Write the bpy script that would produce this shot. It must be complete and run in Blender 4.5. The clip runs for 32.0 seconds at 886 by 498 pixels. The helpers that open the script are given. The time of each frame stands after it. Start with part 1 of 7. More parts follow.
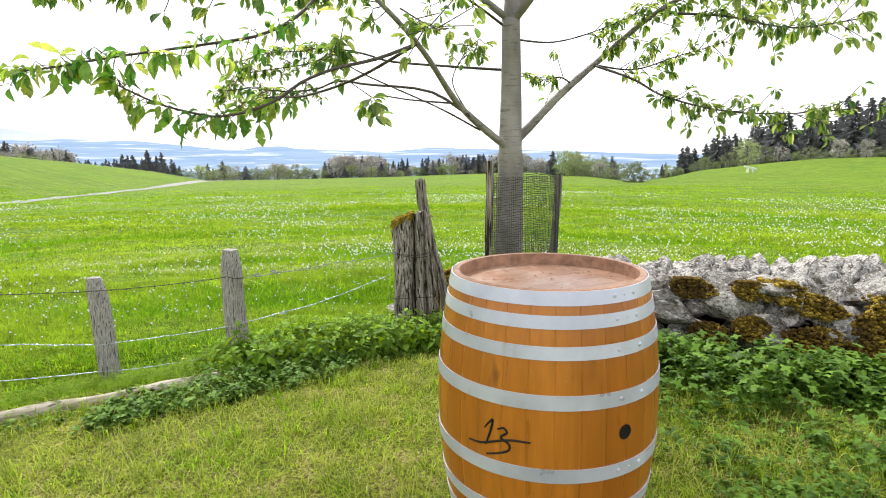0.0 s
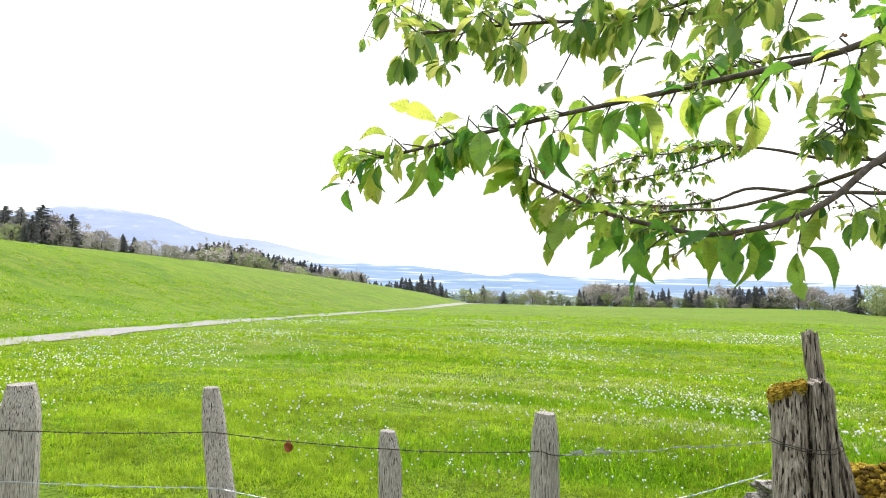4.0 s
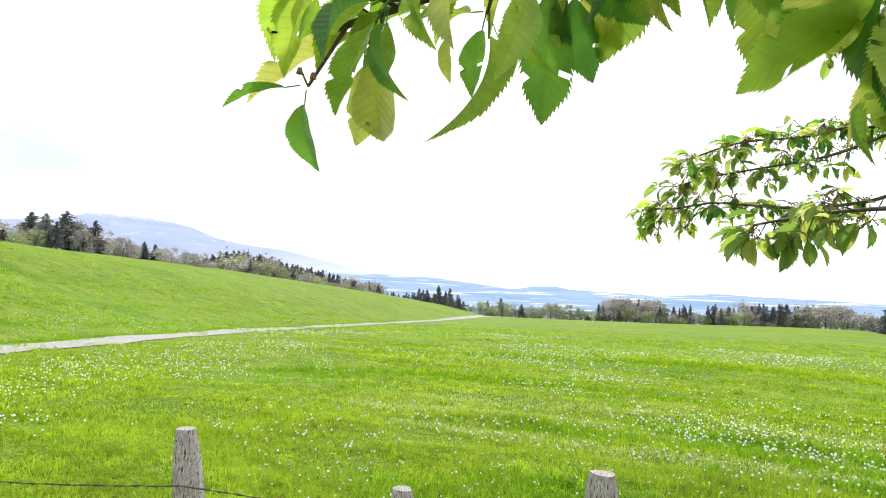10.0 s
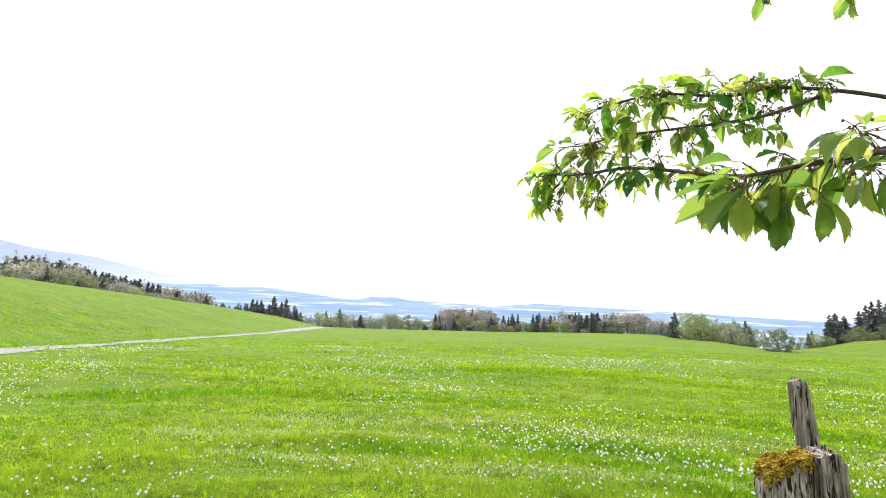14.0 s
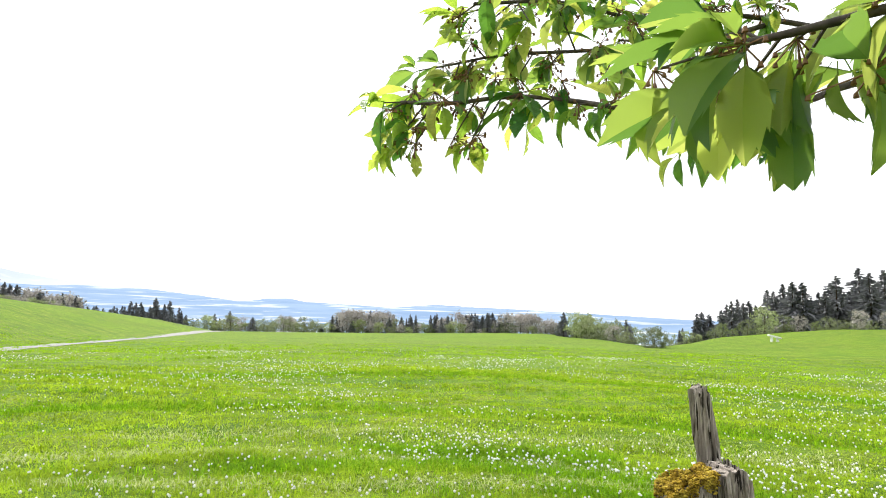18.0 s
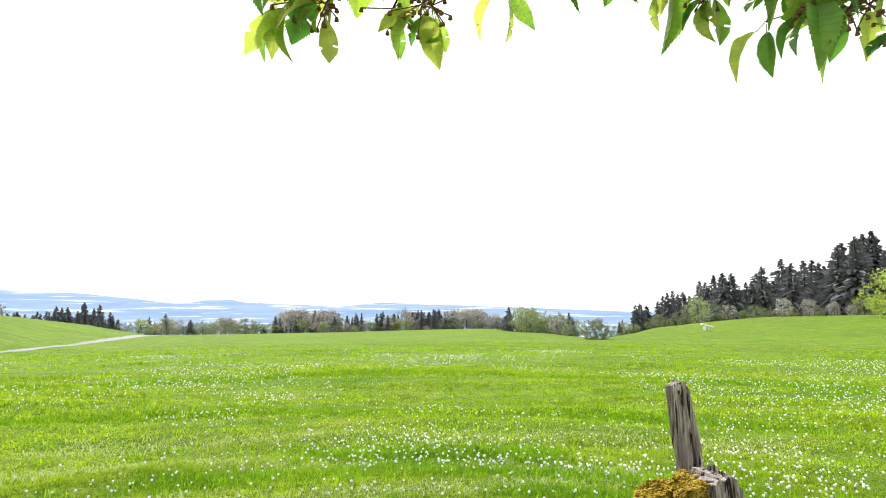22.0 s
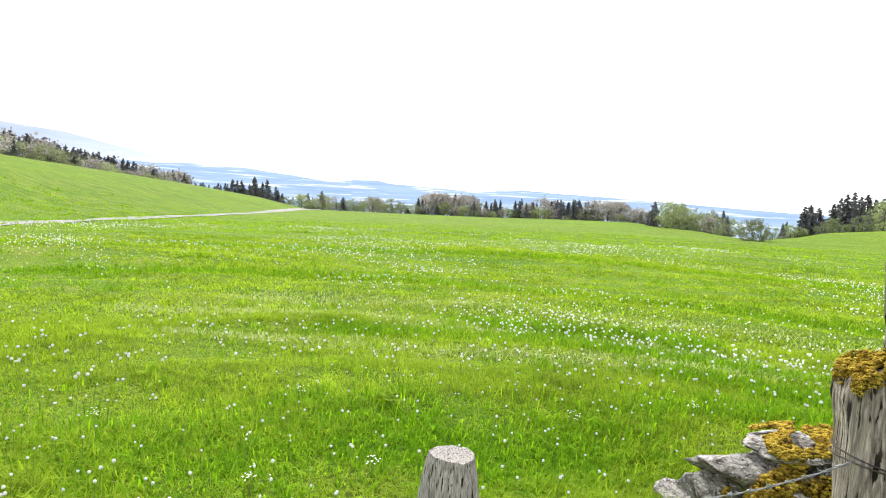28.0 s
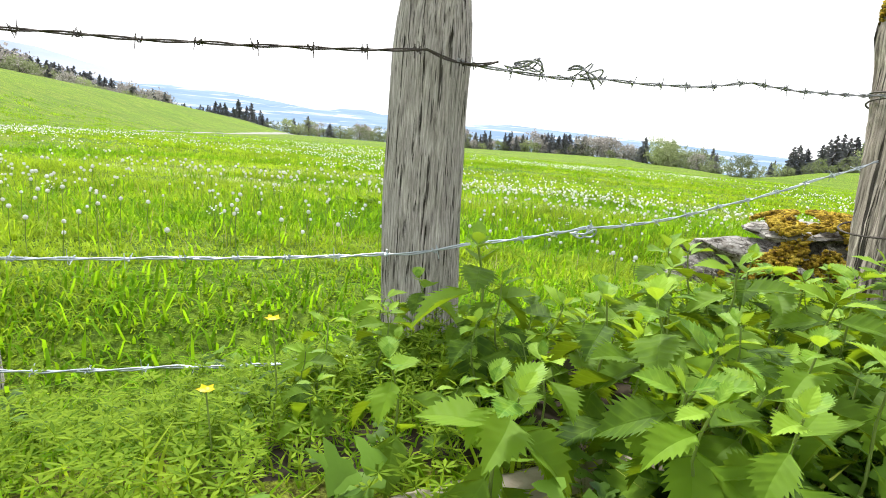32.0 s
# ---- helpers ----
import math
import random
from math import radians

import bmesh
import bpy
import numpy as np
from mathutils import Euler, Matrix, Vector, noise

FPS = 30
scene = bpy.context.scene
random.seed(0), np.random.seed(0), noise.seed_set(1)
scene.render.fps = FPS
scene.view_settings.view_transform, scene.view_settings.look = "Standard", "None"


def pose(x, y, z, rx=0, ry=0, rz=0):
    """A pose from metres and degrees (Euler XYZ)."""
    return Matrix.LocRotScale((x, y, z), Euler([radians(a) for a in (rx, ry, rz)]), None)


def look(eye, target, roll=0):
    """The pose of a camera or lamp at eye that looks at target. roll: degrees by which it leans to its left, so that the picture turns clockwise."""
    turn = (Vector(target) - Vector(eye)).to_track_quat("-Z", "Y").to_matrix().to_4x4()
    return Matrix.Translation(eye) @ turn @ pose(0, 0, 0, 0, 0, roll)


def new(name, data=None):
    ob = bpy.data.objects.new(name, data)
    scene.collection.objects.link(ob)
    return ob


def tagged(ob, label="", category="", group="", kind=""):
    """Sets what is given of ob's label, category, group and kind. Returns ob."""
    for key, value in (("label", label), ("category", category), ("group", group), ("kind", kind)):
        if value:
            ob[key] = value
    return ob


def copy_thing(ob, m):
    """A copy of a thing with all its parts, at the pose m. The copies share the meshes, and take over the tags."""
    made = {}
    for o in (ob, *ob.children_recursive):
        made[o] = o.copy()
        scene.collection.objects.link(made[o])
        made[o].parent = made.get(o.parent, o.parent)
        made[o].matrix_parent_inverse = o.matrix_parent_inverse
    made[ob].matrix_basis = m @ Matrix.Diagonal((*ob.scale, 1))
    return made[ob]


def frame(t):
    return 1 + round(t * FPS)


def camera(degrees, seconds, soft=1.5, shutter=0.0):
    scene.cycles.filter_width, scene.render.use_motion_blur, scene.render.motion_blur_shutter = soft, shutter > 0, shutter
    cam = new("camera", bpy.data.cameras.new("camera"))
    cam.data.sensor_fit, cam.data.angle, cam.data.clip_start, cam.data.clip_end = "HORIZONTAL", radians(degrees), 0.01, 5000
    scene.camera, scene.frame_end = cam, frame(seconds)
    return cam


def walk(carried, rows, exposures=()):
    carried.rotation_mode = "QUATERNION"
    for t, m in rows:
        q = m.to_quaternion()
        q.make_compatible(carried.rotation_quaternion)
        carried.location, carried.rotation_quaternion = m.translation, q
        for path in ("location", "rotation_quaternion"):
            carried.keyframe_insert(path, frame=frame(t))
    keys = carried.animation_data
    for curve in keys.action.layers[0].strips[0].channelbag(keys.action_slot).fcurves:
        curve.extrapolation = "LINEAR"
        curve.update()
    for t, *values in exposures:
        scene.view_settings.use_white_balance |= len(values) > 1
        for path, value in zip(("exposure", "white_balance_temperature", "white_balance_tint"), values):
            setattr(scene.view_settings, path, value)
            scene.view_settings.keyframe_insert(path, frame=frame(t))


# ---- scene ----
cam = camera(75.8, 32.0, soft=1.0)
PATH = [
    (0, (-0.005, -0.041, 1.559), (-0.016, 2.544, 1.131), -0.6),
    (0.5, (-0.037, -0.039, 1.589), (-0.237, 2.554, 1.276), -0.6),
    (1, (-0.064, -0.014, 1.614), (-0.428, 2.575, 1.451), -0.5),
    (1.5, (-0.182, 0.072, 1.653), (-0.630, 2.654, 1.643), -0.4),
    (2, (-0.358, 0.186, 1.673), (-0.834, 2.759, 1.795), -0.3),
    (2.5, (-0.479, 0.286, 1.652), (-0.993, 2.849, 1.814), 0.1),
    (3, (-0.537, 0.529, 1.643), (-1.227, 3.050, 1.827), 0.3),
    (3.5, (-0.629, 0.768, 1.628), (-1.594, 3.199, 1.772), 1.0),
    (4, (-0.836, 1.022, 1.619), (-1.947, 3.390, 1.766), 1.0),
    (4.5, (-0.942, 1.241, 1.635), (-2.103, 3.584, 1.783), 0.4),
    (6.5, (-1.047, 1.571, 1.693), (-2.171, 3.926, 1.924), 0.5),
    (7, (-1.086, 1.592, 1.688), (-2.189, 3.958, 1.914), 0.4),
    (7.5, (-1.109, 1.584, 1.678), (-2.248, 3.933, 1.900), 0.8),
    (8, (-1.118, 1.592, 1.670), (-2.318, 3.912, 1.882), 1.2),
    (8.5, (-1.136, 1.609, 1.669), (-2.376, 3.907, 1.879), 1.6),
    (9, (-1.165, 1.617, 1.667), (-2.391, 3.923, 1.874), 1.8),
    (9.5, (-1.186, 1.632, 1.663), (-2.393, 3.949, 1.867), 1.9),
    (10, (-1.201, 1.633, 1.664), (-2.385, 3.960, 1.863), 2.0),
    (10.5, (-1.216, 1.658, 1.654), (-2.380, 3.997, 1.852), 2.0),
    (11, (-1.242, 1.690, 1.657), (-2.349, 4.057, 1.854), 2.0),
    (11.5, (-1.253, 1.706, 1.644), (-2.251, 4.121, 1.844), 1.9),
    (12, (-1.267, 1.810, 1.630), (-2.163, 4.264, 1.833), 1.9),
    (12.5, (-1.290, 1.919, 1.623), (-2.121, 4.395, 1.824), 2.3),
    (13, (-1.310, 2.061, 1.641), (-2.105, 4.548, 1.844), 2.5),
    (13.5, (-1.381, 2.224, 1.632), (-2.120, 4.728, 1.865), 2.6),
    (14, (-1.448, 2.299, 1.636), (-1.944, 4.857, 1.907), 1.7),
    (14.5, (-1.433, 2.380, 1.645), (-1.703, 4.970, 1.932), 0.7),
    (15, (-1.393, 2.480, 1.643), (-1.522, 5.080, 1.930), 0.7),
    (15.5, (-1.369, 2.575, 1.644), (-1.472, 5.178, 1.934), 0.8),
    (17.5, (-1.364, 2.780, 1.632), (-1.425, 5.383, 1.920), 1.3),
    (18, (-1.370, 2.843, 1.639), (-1.407, 5.447, 1.928), 1.3),
    (18.5, (-1.386, 2.883, 1.638), (-1.345, 5.486, 1.930), 1.3),
    (19, (-1.428, 2.924, 1.631), (-1.306, 5.524, 1.924), 1.2),
    (19.5, (-1.471, 2.950, 1.615), (-1.292, 5.547, 1.913), 1.2),
    (20, (-1.480, 2.992, 1.609), (-1.272, 5.587, 1.898), 1.0),
    (20.5, (-1.469, 3.050, 1.623), (-1.248, 5.649, 1.876), 0.5),
    (21, (-1.412, 3.131, 1.626), (-1.180, 5.729, 1.879), 0.3),
    (21.5, (-1.360, 3.203, 1.627), (-1.120, 5.798, 1.896), 0.2),
    (22, (-1.364, 3.237, 1.624), (-1.150, 5.833, 1.902), -0.1),
    (22.5, (-1.369, 3.240, 1.627), (-1.343, 5.845, 1.909), -0.0),
    (23, (-1.374, 3.240, 1.620), (-1.466, 5.844, 1.881), 0.0),
    (23.5, (-1.390, 3.234, 1.615), (-1.548, 5.843, 1.821), -0.1),
    (24, (-1.395, 3.261, 1.605), (-1.628, 5.866, 1.746), 0.2),
    (24.5, (-1.411, 3.262, 1.596), (-1.731, 5.861, 1.670), 0.2),
    (25, (-1.442, 3.236, 1.577), (-1.846, 5.824, 1.577), 0.7),
    (25.5, (-1.446, 3.206, 1.563), (-1.936, 5.777, 1.484), 0.9),
    (27.5, (-1.533, 3.166, 1.501), (-2.002, 5.733, 1.267), 2.6),
    (28, (-1.598, 3.132, 1.483), (-1.998, 5.709, 1.230), 2.9),
    (28.5, (-1.651, 3.131, 1.407), (-1.985, 5.717, 1.151), 3.5),
    (29, (-1.622, 3.186, 1.263), (-1.934, 5.753, 0.994), 3.65),
    (29.5, (-1.593, 3.263, 1.021), (-1.916, 5.829, 0.755), 3.86),
    (30, (-1.586, 3.294, 0.778), (-1.951, 5.855, 0.517), 3.98),
    (30.5, (-1.551, 3.296, 0.630), (-1.897, 5.859, 0.358), 4.14),
    (31, (-1.539, 3.284, 0.561), (-1.860, 5.845, 0.251), 4.50),
    (31.5, (-1.549, 3.274, 0.521), (-1.854, 5.826, 0.125), 4.80),
    (32, (-1.553, 3.270, 0.464), (-1.864, 5.793, -0.079), 4.81),
]
walk(cam, [(t, look(eye, target, roll)) for t, eye, target, roll in PATH], exposures=[(0.0, 0.24), (13.0, 0.26), (25.0, 0.28), (28.0, 0.33), (32.0, 0.47)])

# ---------------------------------------------------------------- world and light
EYE = 1.6
world = bpy.data.worlds.new("overcast_sky")
scene.world = world
world.use_nodes = True
wn, wl = world.node_tree.nodes, world.node_tree.links
wn.clear()
w_out, w_bg = wn.new("ShaderNodeOutputWorld"), wn.new("ShaderNodeBackground")
w_sky = wn.new("ShaderNodeTexSky")
w_sky.sky_type, w_sky.sun_disc = "NISHITA", False
w_sky.sun_elevation, w_sky.sun_rotation = radians(50), radians(-25)
w_sky.dust_density, w_sky.air_density = 4.0, 1.0
w_tc, w_map, w_noise = wn.new("ShaderNodeTexCoord"), wn.new("ShaderNodeMapping"), wn.new("ShaderNodeTexNoise")
w_map.inputs["Scale"].default_value = (1.3, 1.3, 7.0)
w_noise.inputs["Scale"].default_value, w_noise.inputs["Detail"].default_value = 1.6, 5.0
w_ramp = wn.new("ShaderNodeValToRGB")
w_ramp.color_ramp.elements[0].position, w_ramp.color_ramp.elements[0].color = 0.10, (0.62, 0.67, 0.74, 1)
w_ramp.color_ramp.elements[1].position, w_ramp.color_ramp.elements[1].color = 0.36, (1.0, 1.0, 1.0, 1)
w_cloud = wn.new("ShaderNodeMix")
w_cloud.data_type, w_cloud.blend_type = "RGBA", "MULTIPLY"
w_cloud.inputs[0].default_value = 1.0
w_cloud.inputs[6].default_value = (14.5, 14.6, 14.9, 1)
w_mix = wn.new("ShaderNodeMix")
w_mix.data_type = "RGBA"
w_mix.inputs[0].default_value = 0.86
w_dot, w_gap = wn.new("ShaderNodeVectorMath"), wn.new("ShaderNodeValToRGB")
w_dot.operation = "DOT_PRODUCT"
w_dot.inputs[1].default_value = (-0.905, 0.405, 0.13)
w_gap.color_ramp.elements[0].position, w_gap.color_ramp.elements[0].color = 0.984, (0, 0, 0, 1)
w_gap.color_ramp.elements[1].position, w_gap.color_ramp.elements[1].color = 0.9985, (0.36, 0.36, 0.36, 1)
w_sub = wn.new("ShaderNodeMath")
w_sub.operation = "SUBTRACT"
wl.new(w_tc.outputs["Generated"], w_dot.inputs[0])
wl.new(w_dot.outputs["Value"], w_gap.inputs["Fac"])
wl.new(w_noise.outputs["Fac"], w_sub.inputs[0])
wl.new(w_gap.outputs["Color"], w_sub.inputs[1])
wl.new(w_tc.outputs["Generated"], w_map.inputs["Vector"])
wl.new(w_map.outputs["Vector"], w_noise.inputs["Vector"])
wl.new(w_sub.outputs[0], w_ramp.inputs["Fac"])
wl.new(w_ramp.outputs["Color"], w_cloud.inputs[7])
wl.new(w_sky.outputs["Color"], w_mix.inputs[6])
wl.new(w_cloud.outputs[2], w_mix.inputs[7])
wl.new(w_mix.outputs[2], w_bg.inputs["Color"])
w_bg.inputs["Strength"].default_value = 0.092
wl.new(w_bg.outputs["Background"], w_out.inputs["Surface"])

sun = new("sun", bpy.data.lights.new("sun", "SUN"))
sun.data.energy, sun.data.angle, sun.data.color = 4.5, radians(8), (1.0, 0.96, 0.89)
sun.matrix_world = look((0, 0, 50), (15, -33, 6))


# ---------------------------------------------------------------- materials
class Nodes:
    """A small node-tree writer for one material."""

    def __init__(self, name):
        self.mat = bpy.data.materials.new(name)
        self.mat.use_nodes = True
        self.n, self.l = self.mat.node_tree.nodes, self.mat.node_tree.links
        self.n.clear()
        self.out = self.n.new("ShaderNodeOutputMaterial")
        self.bsdf = self.n.new("ShaderNodeBsdfPrincipled")
        self.l.new(self.bsdf.outputs[0], self.out.inputs["Surface"])
        self.tc = self.n.new("ShaderNodeTexCoord")

    def coords(self, scale=(1, 1, 1), kind="Object"):
        m = self.n.new("ShaderNodeMapping")
        m.inputs["Scale"].default_value = scale
        self.l.new(self.tc.outputs[kind], m.inputs["Vector"])
        return m.outputs["Vector"]

    def noise(self, scale, detail=4.0, stretch=(1, 1, 1), rough=0.55, kind="Object"):
        t = self.n.new("ShaderNodeTexNoise")
        t.inputs["Scale"].default_value, t.inputs["Detail"].default_value = scale, detail
        t.inputs["Roughness"].default_value = rough
        self.l.new(self.coords(stretch, kind), t.inputs["Vector"])
        return t.outputs["Fac"]

    def voronoi(self, scale, stretch=(1, 1, 1), feature="F1", kind="Object"):
        t = self.n.new("ShaderNodeTexVoronoi")
        t.feature = feature
        t.inputs["Scale"].default_value = scale
        self.l.new(self.coords(stretch, kind), t.inputs["Vector"])
        return t.outputs["Distance"]

    def ramp(self, fac, *stops):
        r = self.n.new("ShaderNodeValToRGB")
        while len(r.color_ramp.elements) < len(stops):
            r.color_ramp.elements.new(0.5)
        for e, (p, c) in zip(r.color_ramp.elements, stops):
            e.position, e.color = p, (*c, 1) if len(c) == 3 else c
        self.l.new(fac, r.inputs["Fac"])
        return r.outputs["Color"]

    def mix(self, fac, a, b, blend="MIX"):
        m = self.n.new("ShaderNodeMix")
        m.data_type, m.blend_type = "RGBA", blend
        for socket, v in ((m.inputs[0], fac), (m.inputs[6], a), (m.inputs[7], b)):
            if isinstance(v, (int, float)):
                socket.default_value = v
            elif isinstance(v, tuple):
                socket.default_value = (*v, 1)
            else:
                self.l.new(v, socket)
        return m.outputs[2]

    def math(self, op, a, b=0.0):
        m = self.n.new("ShaderNodeMath")
        m.operation = op
        for socket, v in ((m.inputs[0], a), (m.inputs[1], b)):
            if isinstance(v, (int, float)):
                socket.default_value = v
            else:
                self.l.new(v, socket)
        return m.outputs[0]

    def random(self):
        return self.n.new("ShaderNodeObjectInfo").outputs["Random"]

    def island(self):
        return self.n.new("ShaderNodeNewGeometry").outputs["Random Per Island"]

    def bump(self, height, strength=0.4, distance=0.01):
        b = self.n.new("ShaderNodeBump")
        b.inputs["Strength"].default_value, b.inputs["Distance"].default_value = strength, distance
        self.l.new(height, b.inputs["Height"])
        self.l.new(b.outputs["Normal"], self.bsdf.inputs["Normal"])

    def done(self, colour=None, rough=0.7, metal=0.0, spec=0.5):
        if isinstance(colour, tuple):
            self.bsdf.inputs["Base Color"].default_value = (*colour, 1)
        elif colour is not None:
            self.l.new(colour, self.bsdf.inputs["Base Color"])
        if isinstance(rough, (int, float)):
            self.bsdf.inputs["Roughness"].default_value = rough
        else:
            self.l.new(rough, self.bsdf.inputs["Roughness"])
        self.bsdf.inputs["Metallic"].default_value = metal
        self.bsdf.inputs["Specular IOR Level"].default_value = spec
        return self.mat

    def translucent(self, colour, amount):
        t, m = self.n.new("ShaderNodeBsdfTranslucent"), self.n.new("ShaderNodeMixShader")
        if isinstance(colour, tuple):
            t.inputs["Color"].default_value = (*colour, 1)
        else:
            self.l.new(colour, t.inputs["Color"])
        m.inputs[0].default_value = amount
        self.l.new(self.bsdf.outputs[0], m.inputs[1])
        self.l.new(t.outputs[0], m.inputs[2])
        self.l.new(m.outputs[0], self.out.inputs["Surface"])


def leafy(name, dark, light, glow, amount, rough=0.5, per_object=False, veins=0.0, patches=0.0, gloss=0.2, deep=0.5, speck=0.30, across=(1, 1, 1)):
    """Leaves and blades that let light through; patches: size of clumps of one tone; veins: side veins per metre."""
    k = Nodes(name)
    pick = k.random() if per_object else k.island()
    if patches:
        clump = k.ramp(k.noise(patches, 6, across, 0.7), (0.38, (0, 0, 0)), (0.62, (1, 1, 1)))
        tuft_ = k.ramp(k.noise(patches * 7, 3, across, 0.6), (0.40, (0, 0, 0)), (0.60, (1, 1, 1)))
        both = k.math("ADD", k.math("MULTIPLY", tuft_, 0.48 * (1 - speck)), k.math("MULTIPLY", clump, 0.52 * (1 - speck)))
        pick = k.math("ADD", k.math("MULTIPLY", pick, speck), both)
    base = k.ramp(pick, (0.0, dark), (1.0, light))
    base = k.mix(k.ramp(k.noise(35, 3), (0.35, (0, 0, 0)), (0.7, (0.6, 0.6, 0.6))), base, light)
    shine = k.mix(pick, tuple(c * deep for c in glow), tuple(min(1.0, c * 1.5) for c in glow))
    if veins:
        axes = k.n.new("ShaderNodeSeparateXYZ")
        k.l.new(k.tc.outputs["Object"], axes.inputs[0])
        side = k.math("ABSOLUTE", axes.outputs["Y"])
        run = k.math("SUBTRACT", axes.outputs["X"], k.math("MULTIPLY", side, 0.9))
        wave = k.math("SINE", k.math("MULTIPLY", run, veins * 6.283))
        line = k.ramp(k.math("ADD", k.math("MULTIPLY", wave, 0.5), 0.5), (0.0, (0, 0, 0)), (0.86, (0, 0, 0)), (1.0, (1, 1, 1)))
        rib = k.ramp(k.math("MULTIPLY", side, 1000.0), (0.45, (1, 1, 1)), (0.9, (0, 0, 0)))
        mark = k.mix(1.0, line, rib, "LIGHTEN")
        base = k.mix(k.math("MULTIPLY", mark, 0.16), base, tuple(min(1, c * 1.9) for c in light))
        shine = k.mix(k.math("MULTIPLY", mark, 0.22), shine, tuple(c * 0.45 for c in glow))
        k.bump(wave, 0.16, 0.0010)
    else:
        k.bump(k.noise(90, 3), 0.25, 0.002)
    m = k.done(base, rough, spec=gloss)
    k.translucent(shine, amount)
    return m


def cherry_leaf(name, tones, glows, single=True):
    """Spring leaves from deep green to lime, brown in a few spots; single: one leaf an object, with veins."""
    k = Nodes(name)
    pick = k.random() if single else k.island()
    base = k.ramp(pick, *zip((0.0, 0.40, 0.75, 1.0), tones))
    shine = k.ramp(pick, *zip((0.0, 0.40, 0.75, 1.0), glows))
    if single:
        axes = k.n.new("ShaderNodeSeparateXYZ")
        k.l.new(k.tc.outputs["Object"], axes.inputs[0])
        side = k.math("ABSOLUTE", axes.outputs["Y"])
        wave = k.math("SINE", k.math("MULTIPLY", k.math("SUBTRACT", axes.outputs["X"], k.math("MULTIPLY", side, 0.8)), 110 * 6.283))
        line = k.ramp(k.math("ADD", k.math("MULTIPLY", wave, 0.5), 0.5), (0.0, (0, 0, 0)), (0.82, (0, 0, 0)), (1.0, (1, 1, 1)))
        rib = k.ramp(k.math("MULTIPLY", side, 1000.0), (0.5, (1, 1, 1)), (1.0, (0, 0, 0)))
        mark = k.mix(1.0, line, rib, "LIGHTEN")
        base = k.mix(k.math("MULTIPLY", mark, 0.20), base, tuple(min(1, c * 1.6) for c in tones[2]))
        shine = k.mix(k.math("MULTIPLY", mark, 0.30), shine, tuple(c * 0.6 for c in glows[0]))
        cloud = k.ramp(k.noise(28, 3), (0.35, (0.72, 0.72, 0.72)), (0.65, (1.1, 1.1, 1.1)))
        shine = k.mix(1.0, shine, cloud, "MULTIPLY")
        spot = k.ramp(k.noise(45, 3), (0.70, (0, 0, 0)), (0.74, (0.85, 0.85, 0.85)))
        base, shine = k.mix(spot, base, (0.16, 0.07, 0.02)), k.mix(spot, shine, (0.22, 0.09, 0.02))
        k.bump(wave, 0.22, 0.0012)
    m = k.done(base, 0.42, spec=0.40)
    k.translucent(shine, 0.60)
    return m


def meadow():
    k = Nodes("meadow_turf")
    big, mid, fine = k.noise(0.06, 4), k.noise(0.9, 5, (0.55, 1, 1)), k.noise(22, 5, rough=0.75)
    c = k.ramp(mid, (0.32, (0.085, 0.175, 0.008)), (0.5, (0.165, 0.26, 0.015)), (0.70, (0.27, 0.32, 0.042)))
    c = k.mix(k.ramp(big, (0.42, (0, 0, 0)), (0.62, (0.55, 0.55, 0.55))), c, (0.20, 0.34, 0.008))
    c = k.mix(k.ramp(k.noise(0.28, 5, (0.35, 1, 1)), (0.54, (0, 0, 0)), (0.68, (0.75, 0.75, 0.75))), c, (0.085, 0.20, 0.008))
    c = k.mix(k.ramp(fine, (0.42, (0.14, 0.14, 0.14)), (0.60, (1, 1, 1))), (0.036, 0.070, 0.005), c)
    k.bump(k.mix(0.5, fine, mid), 1.0, 0.06)
    return k.done(c, 0.9, spec=0.12)


def yard():
    k = Nodes("mown_yard")
    big, mid, fine = k.noise(0.9, 4), k.noise(5, 5), k.noise(60, 5, rough=0.75)
    c = k.ramp(mid, (0.34, (0.12, 0.19, 0.012)), (0.52, (0.24, 0.28, 0.03)), (0.70, (0.38, 0.31, 0.13)))
    c = k.mix(k.ramp(big, (0.45, (0, 0, 0)), (0.6, (0.7, 0.7, 0.7))), c, (0.17, 0.23, 0.02))
    c = k.mix(k.ramp(fine, (0.42, (0.1, 0.1, 0.1)), (0.58, (1, 1, 1))), (0.055, 0.042, 0.018), c)
    k.bump(k.mix(0.5, fine, mid), 1.0, 0.02)
    return k.done(c, 0.95, spec=0.1)


def weathered(name, a, b, c, grain=(60, 60, 3.0), split=0.33):
    k = Nodes(name)
    g = k.noise(1.0, 6, grain, 0.65)
    crack = k.noise(1.0, 3, (grain[0] * 0.7, grain[1] * 0.7, grain[2] * 0.5))
    col = k.ramp(g, (0.30, a), (0.5, b), (0.72, c))
    col = k.mix(k.ramp(crack, (split, (1, 1, 1)), (split + 0.06, (0, 0, 0))), col, (0.018, 0.015, 0.012))
    col = k.mix(k.ramp(k.noise(7, 3), (0.5, (0, 0, 0)), (0.8, (0.55, 0.55, 0.55))), col, tuple(v * 0.55 for v in b))
    h = k.mix(0.5, g, crack)
    k.bump(h, 1.0, 0.010)
    return k.done(col, 0.88, spec=0.2)


